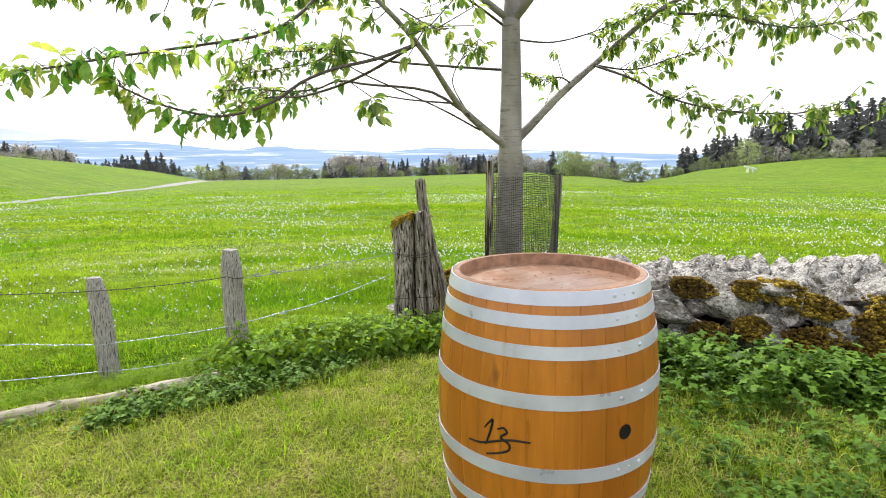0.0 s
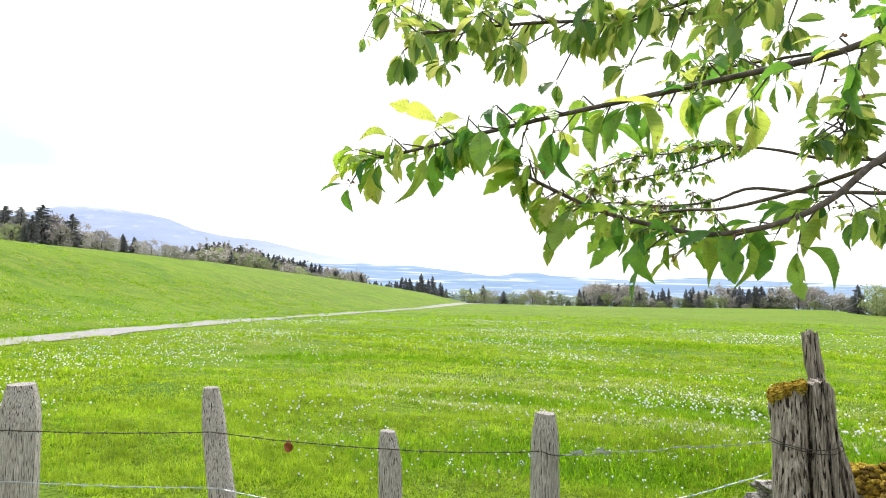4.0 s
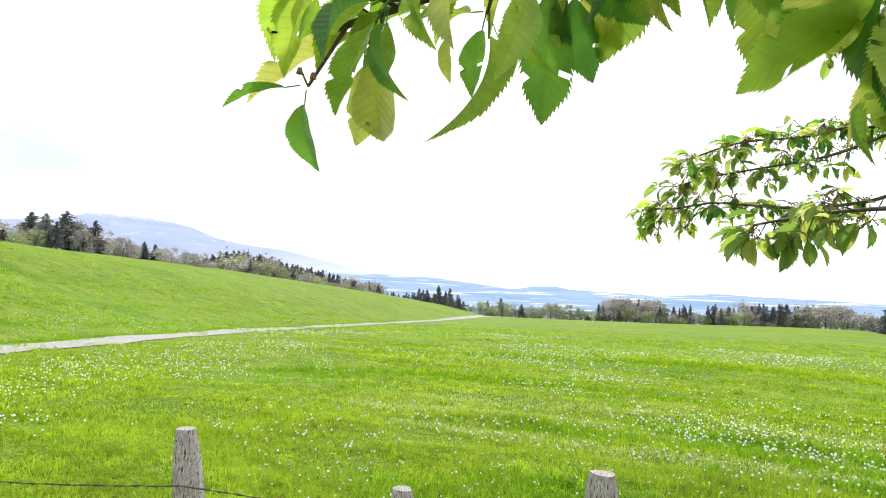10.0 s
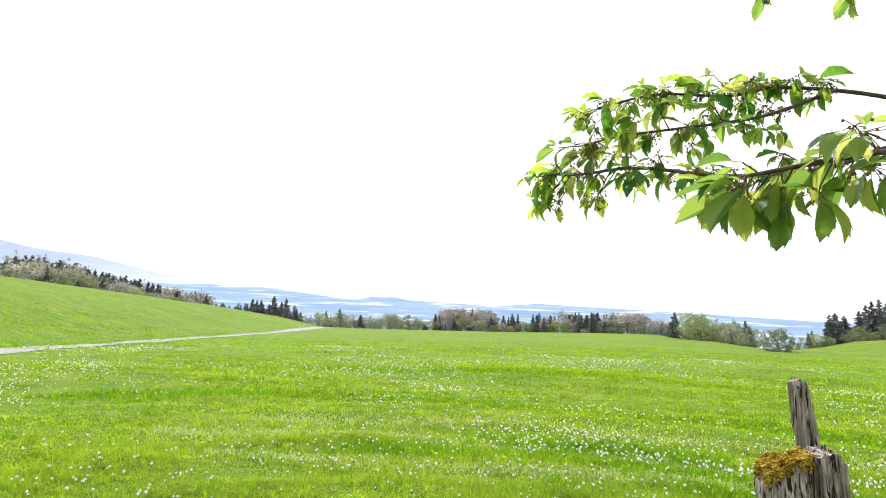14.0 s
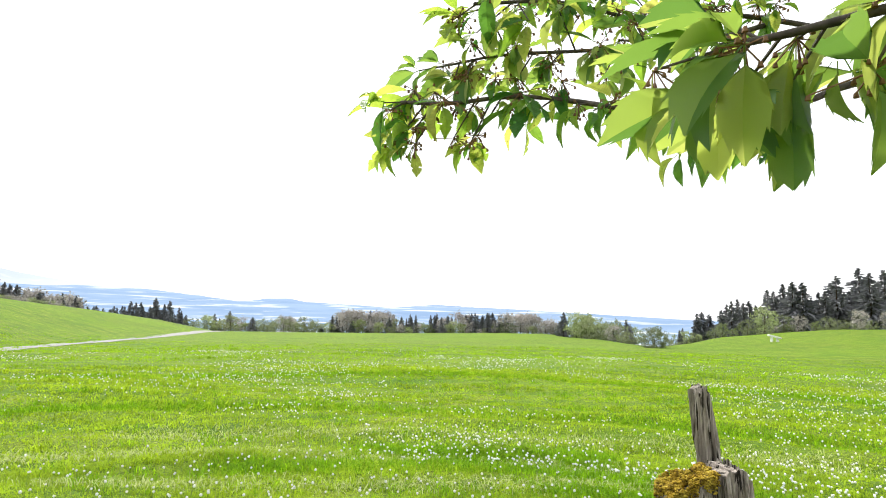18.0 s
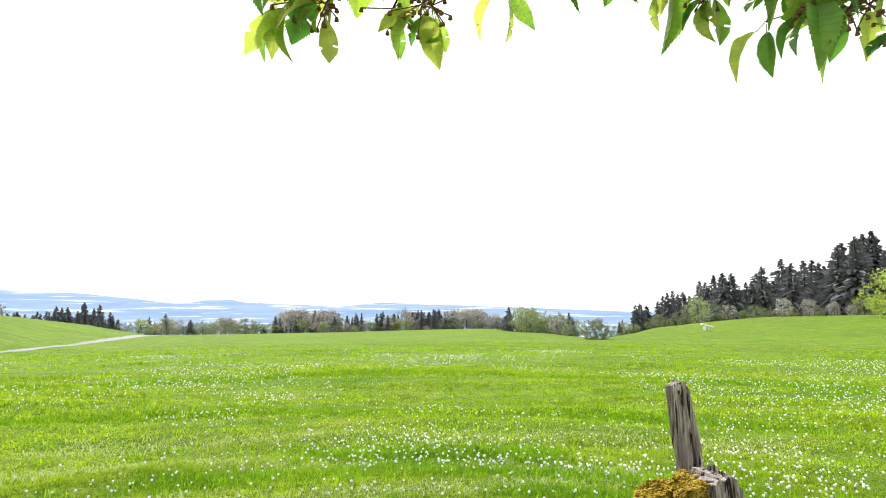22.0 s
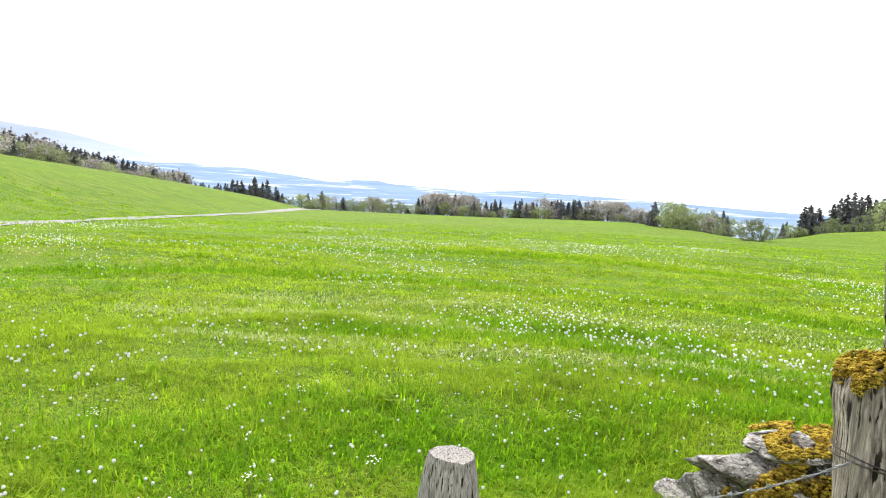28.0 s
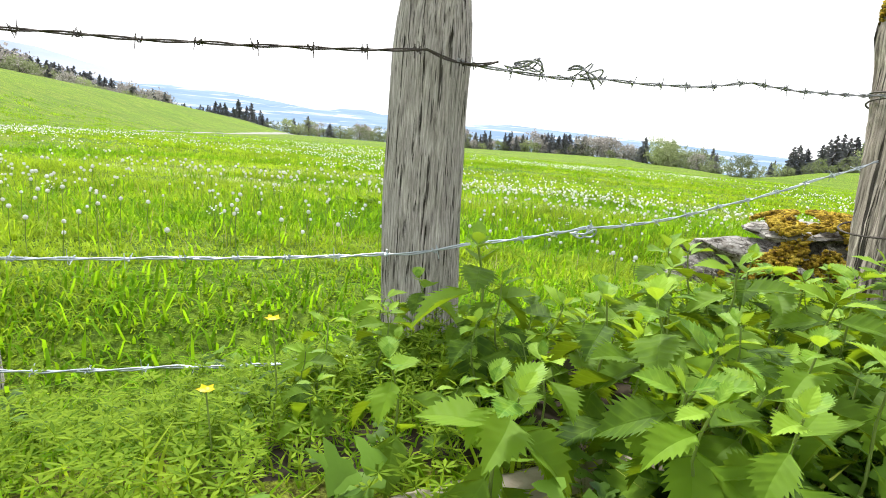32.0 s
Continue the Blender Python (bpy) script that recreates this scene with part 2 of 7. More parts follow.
def rock():
    k = Nodes("limestone")
    big, fine = k.noise(7, 6, rough=0.65), k.noise(60, 5, rough=0.7)
    tone = k.mix(k.random(), (0.27, 0.255, 0.24), (0.55, 0.53, 0.505))
    c = k.mix(k.ramp(big, (0.39, (0, 0, 0)), (0.55, (1, 1, 1))), (0.075, 0.064, 0.054), tone)
    c = k.mix(k.ramp(k.noise(17, 5), (0.55, (0, 0, 0)), (0.62, (0.85, 0.85, 0.85))), c, (0.66, 0.65, 0.62))
    c = k.mix(k.ramp(k.voronoi(9, feature="DISTANCE_TO_EDGE"), (0.0, (1, 1, 1)), (0.035, (0, 0, 0))), c, (0.03, 0.026, 0.022))
    c = k.mix(k.ramp(fine, (0.28, (1, 1, 1)), (0.4, (0, 0, 0))), c, (0.04, 0.036, 0.03))
    c = k.mix(k.ramp(k.noise(3.1, 5), (0.55, (0, 0, 0)), (0.66, (0.9, 0.9, 0.9))), c, (0.075, 0.055, 0.028))
    k.bump(k.mix(0.5, big, fine), 1.0, 0.02)
    return k.done(c, 0.92, spec=0.2)


def moss(name, dark):
    k = Nodes(name)
    n, f = k.noise(18, 5), k.noise(150, 3)
    c = k.ramp(n, (0.32, (0.075, 0.048, 0.012)), (0.44, (0.42, 0.28, 0.03)), (0.62, (0.66, 0.50, 0.08)))
    c = k.mix(k.ramp(k.island(), (0.55 - 0.5 * dark, (0, 0, 0)), (0.95 - 0.4 * dark, (0.85, 0.85, 0.85))), c, (0.085, 0.05, 0.018))
    c = k.mix(k.ramp(k.noise(2.3, 3), (0.66 - 0.26 * dark, (0, 0, 0)), (0.80 - 0.24 * dark, (0.85, 0.85, 0.85))), c, (0.075, 0.045, 0.018))
    c = k.mix(k.ramp(f, (0.35, (0.35, 0.35, 0.35)), (0.6, (1, 1, 1))), (0.03, 0.022, 0.008), c)
    k.bump(k.mix(0.5, n, f), 1.0, 0.012)
    return k.done(c, 1.0, spec=0.05)


def oak():
    k = Nodes("varnished_oak")
    g = k.noise(1.0, 6, (35, 35, 2.2), 0.6)
    tone = k.mix(k.random(), (0.41, 0.125, 0.010), (0.57, 0.200, 0.022))
    c = k.mix(k.ramp(g, (0.3, (0.55, 0.55, 0.55)), (0.65, (1, 1, 1))), (0.25, 0.075, 0.010), tone)
    c = k.mix(k.ramp(k.noise(2.6, 4, (1, 1, 0.35)), (0.50, (0, 0, 0)), (0.78, (0.80, 0.80, 0.80))), c, (0.20, 0.062, 0.008))
    c = k.mix(k.ramp(k.noise(9, 3, (1, 1, 0.30)), (0.66, (0, 0, 0)), (0.76, (0.8, 0.8, 0.8))), c, (0.075, 0.026, 0.008))
    c = k.mix(k.ramp(k.noise(70, 2), (0.76, (0, 0, 0)), (0.79, (0.7, 0.7, 0.7))), c, (0.55, 0.40, 0.25))
    k.bump(g, 0.25, 0.002)
    return k.done(c, k.ramp(g, (0.2, (0.24, 0.24, 0.24)), (0.8, (0.40, 0.40, 0.40))), spec=0.55)


def galvanised():
    k = Nodes("galvanised_steel")
    n, s = k.noise(5, 4), k.voronoi(70)
    c = k.mix(k.ramp(n, (0.3, (0, 0, 0)), (0.7, (1, 1, 1))), (0.46, 0.475, 0.60), (0.64, 0.66, 0.80))
    c = k.mix(k.ramp(k.noise(14, 3, (1, 1, 0.2)), (0.66, (0, 0, 0)), (0.8, (0.5, 0.5, 0.5))), c, (0.36, 0.34, 0.32))
    k.bump(s, 0.06, 0.002)
    return k.done(c, k.ramp(n, (0.3, (0.26, 0.26, 0.26)), (0.7, (0.42, 0.42, 0.42))), metal=0.3)


def barrel_head():
    k = Nodes("barrel_head_wood")
    g = k.noise(1.0, 5, (3, 40, 10))
    c = k.mix(k.random(), (0.34, 0.185, 0.12), (0.40, 0.22, 0.145))
    c = k.mix(k.ramp(k.noise(4, 4), (0.42, (0, 0, 0)), (0.65, (0.7, 0.7, 0.7))), c, (0.50, 0.36, 0.29))
    c = k.mix(k.ramp(k.noise(55, 2), (0.70, (0, 0, 0)), (0.74, (0.8, 0.8, 0.8))), c, (0.12, 0.06, 0.04))
    k.bump(g, 0.2, 0.001)
    return k.done(c, k.ramp(k.noise(6, 3), (0.35, (0.16, 0.16, 0.16)), (0.65, (0.42, 0.42, 0.42))), spec=0.6)


def bark():
    k = Nodes("cherry_bark")
    rings = k.noise(1.0, 5, (9, 9, 75), 0.6)
    blot = k.noise(5, 4, (1, 1, 0.6))
    c = k.mix(k.ramp(blot, (0.35, (0, 0, 0)), (0.65, (1, 1, 1))), (0.165, 0.152, 0.146), (0.35, 0.328, 0.315))
    c = k.mix(k.ramp(rings, (0.55, (0, 0, 0)), (0.72, (0.8, 0.8, 0.8))), c, (0.065, 0.052, 0.046))
    k.bump(rings, 0.5, 0.004)
    return k.done(c, 0.7, spec=0.3)


def twig_bark():
    k = Nodes("dark_twig_bark")
    n = k.noise(1.0, 4, (60, 60, 60), 0.6)
    c = k.ramp(n, (0.35, (0.045, 0.036, 0.032)), (0.55, (0.085, 0.068, 0.058)), (0.75, (0.15, 0.13, 0.115)))
    k.bump(n, 0.5, 0.002)
    return k.done(c, 0.65, spec=0.3)


def plain(name, colour, rough=0.6, metal=0.0, bump=0.0, var=0.25, scale=20):
    k = Nodes(name)
    n = k.noise(scale, 4)
    c = k.mix(k.ramp(n, (0.3, (0, 0, 0)), (0.7, (1, 1, 1))), tuple(v * (1 - var) for v in colour), tuple(min(1, v * (1 + var)) for v in colour))
    if bump:
        k.bump(n, bump, 0.004)
    return k.done(c, rough, metal, 0.3)


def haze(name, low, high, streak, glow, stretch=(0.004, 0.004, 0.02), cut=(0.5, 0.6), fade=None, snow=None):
    """Far land, the haze of kilometres of bright air put in as glowing colour."""
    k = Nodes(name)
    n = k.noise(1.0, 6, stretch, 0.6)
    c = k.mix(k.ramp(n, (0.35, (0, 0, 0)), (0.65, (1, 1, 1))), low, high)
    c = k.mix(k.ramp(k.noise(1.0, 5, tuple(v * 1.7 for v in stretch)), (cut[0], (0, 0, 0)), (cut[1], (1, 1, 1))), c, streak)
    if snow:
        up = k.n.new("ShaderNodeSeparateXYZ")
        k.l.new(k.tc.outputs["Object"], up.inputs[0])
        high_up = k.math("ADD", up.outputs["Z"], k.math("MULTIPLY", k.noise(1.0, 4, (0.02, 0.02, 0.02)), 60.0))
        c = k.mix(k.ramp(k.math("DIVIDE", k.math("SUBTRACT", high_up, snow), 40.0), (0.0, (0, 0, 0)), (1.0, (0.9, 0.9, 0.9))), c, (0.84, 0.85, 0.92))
    # whitens towards the east: thicker haze painted into the colour
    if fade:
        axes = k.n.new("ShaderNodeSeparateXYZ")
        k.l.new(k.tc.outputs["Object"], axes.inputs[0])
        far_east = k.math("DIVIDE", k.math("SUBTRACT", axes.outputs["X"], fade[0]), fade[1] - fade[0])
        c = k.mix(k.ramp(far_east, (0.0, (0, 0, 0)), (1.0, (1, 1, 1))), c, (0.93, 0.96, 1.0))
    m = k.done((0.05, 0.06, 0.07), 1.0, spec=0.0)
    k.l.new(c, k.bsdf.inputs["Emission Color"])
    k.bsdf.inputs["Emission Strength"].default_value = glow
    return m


MEADOW, YARD = meadow(), yard()
BLADE = leafy("meadow_blade", (0.022, 0.100, 0.002), (0.41, 0.545, 0.045), (0.43, 0.60, 0.022), 0.44, 0.7, patches=1.0, gloss=0.05, deep=0.22, speck=0.30, across=(0.5, 1.3, 1))
FAR_BLADE = leafy("far_meadow_blade", (0.060, 0.175, 0.004), (0.27, 0.42, 0.030), (0.34, 0.53, 0.022), 0.45, 0.7, patches=0.35, gloss=0.04, deep=0.55, speck=0.06, across=(0.4, 1.3, 1))
DEEP_BLADE = leafy("lush_blade", (0.028, 0.125, 0.003), (0.19, 0.37, 0.012), (0.28, 0.50, 0.010), 0.45, 0.7, gloss=0.06)
PALE_BLADE = leafy("flattened_blade", (0.30, 0.38, 0.10), (0.52, 0.56, 0.26), (0.45, 0.52, 0.16), 0.35, 0.8, gloss=0.05)
LAWN_BLADE = leafy("lawn_blade", (0.045, 0.145, 0.006), (0.50, 0.55, 0.11), (0.42, 0.52, 0.045), 0.42, 0.7, patches=1.5, gloss=0.06, deep=0.35)
STRAW = leafy("dry_blade", (0.36, 0.29, 0.14), (0.52, 0.45, 0.25), (0.5, 0.45, 0.2), 0.3, 0.7)
CHERRY = cherry_leaf("cherry_leaf", ((0.030, 0.110, 0.046), (0.065, 0.185, 0.053), (0.135, 0.265, 0.063), (0.24, 0.33, 0.097)), ((0.09, 0.27, 0.036), (0.23, 0.46, 0.049), (0.44, 0.62, 0.072), (0.68, 0.72, 0.131)))
CHERRY_YOUNG = cherry_leaf("young_cherry_leaf", ((0.08, 0.21, 0.046), (0.15, 0.29, 0.063), (0.23, 0.34, 0.080), (0.30, 0.33, 0.114)), ((0.36, 0.62, 0.055), (0.54, 0.73, 0.080), (0.70, 0.80, 0.131), (0.80, 0.76, 0.182)))
CHERRY_FAR = cherry_leaf("cherry_foliage", ((0.036, 0.105, 0.049), (0.085, 0.18, 0.072), (0.17, 0.26, 0.097), (0.26, 0.32, 0.148)), ((0.14, 0.28, 0.046), (0.31, 0.47, 0.072), (0.52, 0.62, 0.114), (0.68, 0.68, 0.182)), False)
NETTLE = leafy("nettle_leaf", (0.014, 0.052, 0.006), (0.15, 0.27, 0.020), (0.30, 0.44, 0.012), 0.34, 0.6, True, 75, gloss=0.14, deep=0.20)
WEED = leafy("weed_leaf", (0.007, 0.032, 0.004), (0.135, 0.255, 0.030), (0.10, 0.19, 0.010), 0.20, 0.55, gloss=0.12, deep=0.25)
GOOSE = leafy("goosegrass_leaf", (0.045, 0.12, 0.006), (0.20, 0.30, 0.020), (0.26, 0.40, 0.012), 0.30, 0.7, gloss=0.06)
NETTLE_TOP = leafy("young_nettle_leaf", (0.06, 0.19, 0.014), (0.27, 0.43, 0.045), (0.38, 0.53, 0.030), 0.34, 0.55, True, 75, gloss=0.2, deep=0.4)
STALK = plain("green_stalk", (0.15, 0.22, 0.04), 0.6)
CLOCK = plain("dandelion_clock", (0.80, 0.80, 0.79), 0.95, var=0.08)
POST = weathered("weathered_post", (0.10, 0.090, 0.084), (0.37, 0.345, 0.328), (0.68, 0.65, 0.63), (260, 260, 17), 0.37)
STUMP = weathered("old_stump_wood", (0.070, 0.058, 0.050), (0.27, 0.235, 0.205), (0.60, 0.55, 0.50), (80, 80, 5), 0.41)
LOG = weathered("bleached_log", (0.20, 0.17, 0.13), (0.34, 0.30, 0.25), (0.50, 0.46, 0.40), (6, 6, 60))
ROCK, MOSS, BROWN_MOSS, OAK, STEEL, HEAD, BARK, TWIG = rock(), moss("golden_moss", 0.0), moss("brown_moss", 0.65), oak(), galvanised(), barrel_head(), bark(), twig_bark()
END_GRAIN = plain("worn_end_grain", (0.33, 0.19, 0.125), 0.5, 0, 0.3, 0.35, 25)
WIRE_NEW = plain("galvanised_wire", (0.42, 0.47, 0.52), 0.45, 0.7)
SHADED_MOSS = moss("shaded_moss", 1.0)
WIRE_MID = plain("dull_grey_wire", (0.27, 0.28, 0.29), 0.55, 0.6)
WIRE_OLD = plain("rusty_dark_wire", (0.07, 0.06, 0.055), 0.7, 0.4)
NETTING = plain("dark_netting", (0.045, 0.047, 0.045), 0.7)
ROAD = plain("lane_asphalt", (0.25, 0.245, 0.245), 0.9, 0, 0.4, 0.18, 3)
INK = plain("black_paint", (0.006, 0.006, 0.007), 0.5)
HOLE = plain("bung_hole_dark", (0.008, 0.006, 0.005), 0.9)
WHITE = plain("white_enamel", (0.78, 0.79, 0.8), 0.5)
YELLOW = plain("buttercup_yellow", (0.75, 0.55, 0.01), 0.4)
SPENT = plain("spent_flower_stalk", (0.20, 0.11, 0.06), 0.9)
DRY = plain("dry_red_leaf", (0.25, 0.08, 0.03), 0.8)
# soil, taken nearly black to hold the shade between plants and stones
SHADED_EARTH = plain("shaded_soil", (0.030, 0.022, 0.014), 1.0, 0, 0.8, 0.4, 8)
# spruce needles with air haze mixed into their colour, palest on the hill top
CONIFER = leafy("hazed_spruce", (0.10, 0.11, 0.122), (0.21, 0.215, 0.225), (0.17, 0.18, 0.18), 0.25, 0.8, True)
HAZED_NEEDLES = leafy("hazed_open_spruce", (0.21, 0.22, 0.23), (0.36, 0.365, 0.36), (0.28, 0.29, 0.27), 0.25, 0.8, True)
LIME = leafy("lime_green_foliage", (0.30, 0.40, 0.06), (0.46, 0.54, 0.12), (0.50, 0.58, 0.10), 0.3, 0.7, True)
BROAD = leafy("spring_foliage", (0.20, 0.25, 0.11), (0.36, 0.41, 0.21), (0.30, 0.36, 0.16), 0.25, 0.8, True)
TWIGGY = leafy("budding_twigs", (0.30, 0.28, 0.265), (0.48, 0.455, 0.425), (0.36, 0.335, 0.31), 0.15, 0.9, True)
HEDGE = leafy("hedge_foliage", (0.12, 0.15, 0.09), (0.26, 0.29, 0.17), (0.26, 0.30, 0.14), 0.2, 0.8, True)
TRUNK = plain("dark_trunk", (0.09, 0.075, 0.06), 0.9)
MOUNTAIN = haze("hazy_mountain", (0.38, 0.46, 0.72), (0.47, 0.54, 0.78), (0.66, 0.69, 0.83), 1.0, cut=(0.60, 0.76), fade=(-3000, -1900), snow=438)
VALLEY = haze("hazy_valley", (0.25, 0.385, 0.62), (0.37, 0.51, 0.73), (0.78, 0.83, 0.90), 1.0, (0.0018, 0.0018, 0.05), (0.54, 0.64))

# ---------------------------------------------------------------- helpers for meshes
rng = random.Random(7)
nrng = np.random.default_rng(7)


def mesh_from(name, verts, faces, material, smooth=False):
    me = bpy.data.meshes.new(name)
    me.from_pydata([tuple(v) for v in verts], [], faces)
    me.materials.append(material)
    if smooth:
        me.polygons.foreach_set("use_smooth", [True] * len(me.polygons))
    me.update()
    return me


def mesh_tris(name, verts, tris, material, smooth=False):
    """A mesh from arrays of places and triangles, quickly."""
    verts, tris = np.asarray(verts, np.float32), np.asarray(tris, np.int32)
    me = bpy.data.meshes.new(name)
    me.vertices.add(len(verts))
    me.vertices.foreach_set("co", verts.ravel())
    me.loops.add(tris.size)
    me.loops.foreach_set("vertex_index", tris.ravel())
    me.polygons.add(len(tris))
    me.polygons.foreach_set("loop_start", np.arange(0, tris.size, 3, dtype=np.int32))
    me.polygons.foreach_set("use_smooth", np.full(len(tris), smooth))
    me.materials.append(material)
    me.update(calc_edges=True)
    return me


def part(name, bm, material, parent, label=""):
    """A bmesh or a mesh as one object under a thing or a part."""
    if isinstance(bm, bmesh.types.BMesh):
        me = bpy.data.meshes.new(name)
        bm.to_mesh(me)
        bm.free()
        me.materials.append(material)
    else:
        me = bm
    ob = new(name, me)
    ob.parent = parent
    if label:
        tagged(ob, label)
    return ob


def thing(name, label, category, m=None, group="", kind=""):
    ob = new(name)
    ob.empty_display_size = 0.1
    if m is not None:
        ob.matrix_basis = m
    return tagged(ob, label, category, group, kind)


def tube(points, radii, sides=8, cap=True, squash=1.0):
    """Vertices and faces of a tapered tube along points."""
    pts = [Vector(p) for p in points]
    verts, faces = [], []
    side = Vector((1, 0, 0))
    for i, p in enumerate(pts):
        d = (pts[min(i + 1, len(pts) - 1)] - pts[max(i - 1, 0)]).normalized()
        side = side - d * side.dot(d)
        if side.length < 1e-3:
            side = d.orthogonal()
        side.normalize()
        up = d.cross(side)
        r = radii[i] if hasattr(radii, "__len__") else radii
        for k in range(sides):
            a = 2 * math.pi * k / sides
            verts.append(p + (side * math.cos(a) + up * math.sin(a) * squash) * r)
    for i in range(len(pts) - 1):
        for k in range(sides):
            a, b = i * sides + k, i * sides + (k + 1) % sides
            faces.append((a, b, b + sides, a + sides))
    if cap:
        faces.append(tuple(range(sides))[::-1])
        faces.append(tuple(range((len(pts) - 1) * sides, len(pts) * sides)))
    return verts, faces


def join(*lists):
    verts, faces = [], []
    for v, f in lists:
        o = len(verts)
        verts += v
        faces += [tuple(i + o for i in q) for q in f]
    return verts, faces


def spline(points, n):
    """n points of a smooth line through the given ones."""
    p = [Vector(q) for q in points]
    p = [p[0] * 2 - p[1]] + p + [p[-1] * 2 - p[-2]]
    out, segs = [], len(p) - 3
    for i in range(n):
        u = i / (n - 1) * segs
        k = min(int(u), segs - 1)
        t = u - k
        a, b, c, d = p[k:k + 4]
        out.append(0.5 * ((2 * b) + (c - a) * t + (2 * a - 5 * b + 4 * c - d) * t * t + (3 * b - a - 3 * c + d) * t ** 3))
    return out


# ---------------------------------------------------------------- the land
CENTRE = (-1.3, 2.9)
BASE_R = [0, 1.3, 2.0, 3.2, 4.5, 7, 10, 16, 25, 38, 58, 105, 170, 200, 300, 6000]
BASE_Z = [0, 0, -0.07, -0.11, -0.17, -0.33, -0.55, -0.80, -1.0, -1.45, -2.2, -3.5, -5.0, -5.75, -8.0, -8.0]
RIM_AZ = [-180, -110, -75, -66, -58, -48.8, -38.2, -32.6, -26.9, -24.6, -22.4, -15, -5, 3.5, 9.5, 12, 15, 17.5, 20, 22.5, 25, 29.7, 34, 40, 50, 70, 110, 180]
RIM_R = [150, 90, 80, 85, 95, 110, 140, 160, 180, 190, 200, 200, 200, 200, 195, 190, 150, 115, 105, 120, 140, 150, 155, 160, 160, 150, 150, 150]
RIM_EL = [1, 3, 3.1, 2.87, 2.23, 1.52, 0.28, -0.4, -1.25, -1.75, -2.2, -2.25, -2.17, -1.95, -1.87, -2.15, -2.3, -2.65, -2.8, -2.35, -1.69, -1.1, -0.65, -0.5, -0.3, 0, 0.5, 1]
FOOT_AZ = [-180, -90, -65, -57.6, -48.4, -38, -26.9, -22, 5, 18, 25, 45, 90, 180]
FOOT_R = [14, 23, 30, 36, 44, 63, 112, 150, 120, 100, 75, 70, 70, 14]
LANE = [(-108, 18.5), (-87, 21.2), (-75, 23.8), (-65, 27.3), (-57.6, 32.3), (-48.4, 42.0), (-38, 60.5), (-31.5, 82), (-26.9, 110), (-24, 145), (-22.4, 178), (-21.3, 215)]


def land(x, y):
    """Height of the ground."""
    x, y = np.asarray(x, float), np.asarray(y, float)
    dx, dy = x - CENTRE[0], y - CENTRE[1]
    r, az = np.hypot(dx, dy), np.degrees(np.arctan2(dx, dy))
    rim, foot = np.interp(az, RIM_AZ, RIM_R), np.interp(az, FOOT_AZ, FOOT_R)
    rim_z = EYE + rim * np.tan(np.radians(np.interp(az, RIM_AZ, RIM_EL)))
    base, base_rim = np.interp(r, BASE_R, BASE_Z), np.interp(rim, BASE_R, BASE_Z)
    # only the field side falls away; the yard behind the fence is level
    ahead = np.clip(((y - 3.9) - 0.44 * (x + 1.8)) / 1.2 + 0.5, 0, 1)
    base = np.where(r < 40, base * ahead, base)
    s = np.clip((r - foot) / np.maximum(rim - foot, 1), 0, 1)
    s = s * s * (3 - 2 * s) * 0.75 + s * 0.25
    z = base + (rim_z - base_rim) * s
    # a hollow behind the tumbled end of the wall
    z = z - 0.30 * np.exp(-((x + 0.1) / 1.3) ** 2 - ((y - 6.75) / 0.75) ** 2)
    along = np.clip((-1.75 - x) / 0.35, 0, 1) * np.clip((x + 4.6) / 0.8, 0, 1)
    z = z - 0.15 * along * np.exp(-(((y - 4.48) - 0.42 * (x + 1.76)) / 0.42) ** 2)
    over = np.maximum(r - rim, 0)
    z = np.where(r > rim, np.maximum(rim_z - 0.03 * over - 0.0008 * over ** 2, -150), z)
    swell = 0.05 * np.sin(x * 0.31 + 1.3 * np.sin(y * 0.17)) * np.sin(y * 0.37 + 0.8) + 0.02 * np.sin(x * 1.1 + y * 0.6) * np.sin(y * 1.7 - x * 0.4)
    # uneven turf: low rows of tussocks across the slope, longer farther out
    rows = 0.060 * np.sin(1.9 * y + 0.35 * x + 1.1 * np.sin(0.5 * x + 0.3 * y)) * (0.6 + 0.4 * np.sin(0.23 * x + 0.4 * y + 1)) + 0.022 * np.sin(3.9 * y - 0.5 * x + 1.7 * np.sin(0.8 * x))
    lane_r = np.interp(az, [a for a, _ in LANE], [d for _, d in LANE])
    even = np.where((az > -110) & (az < -21), np.clip((np.abs(r - lane_r) - 2.5) / 6, 0, 1), 1)
    far_rows = even * 0.10 * np.sin(0.55 * y + 0.12 * x + 1.2 * np.sin(0.13 * x)) * (0.5 + 0.5 * np.sin(0.09 * x - 0.2 * y))
    z = z + ahead * (rows * np.clip((r - 3.2) / 3, 0, 1) * np.clip(2 - r / 12, 0, 1) + far_rows * np.clip((r - 9) / 10, 0, 1) * np.clip(2 - r / 50, 0, 1))
    z = z + swell * np.clip((r - 2.5) / 4, 0, 1) * ahead * np.clip(1.5 - r / 150, 0, 1)
    return z


def land1(x, y):
    return float(land(x, y))


def polar(az, r):
    return CENTRE[0] + r * math.sin(radians(az)), CENTRE[1] + r * math.cos(radians(az))


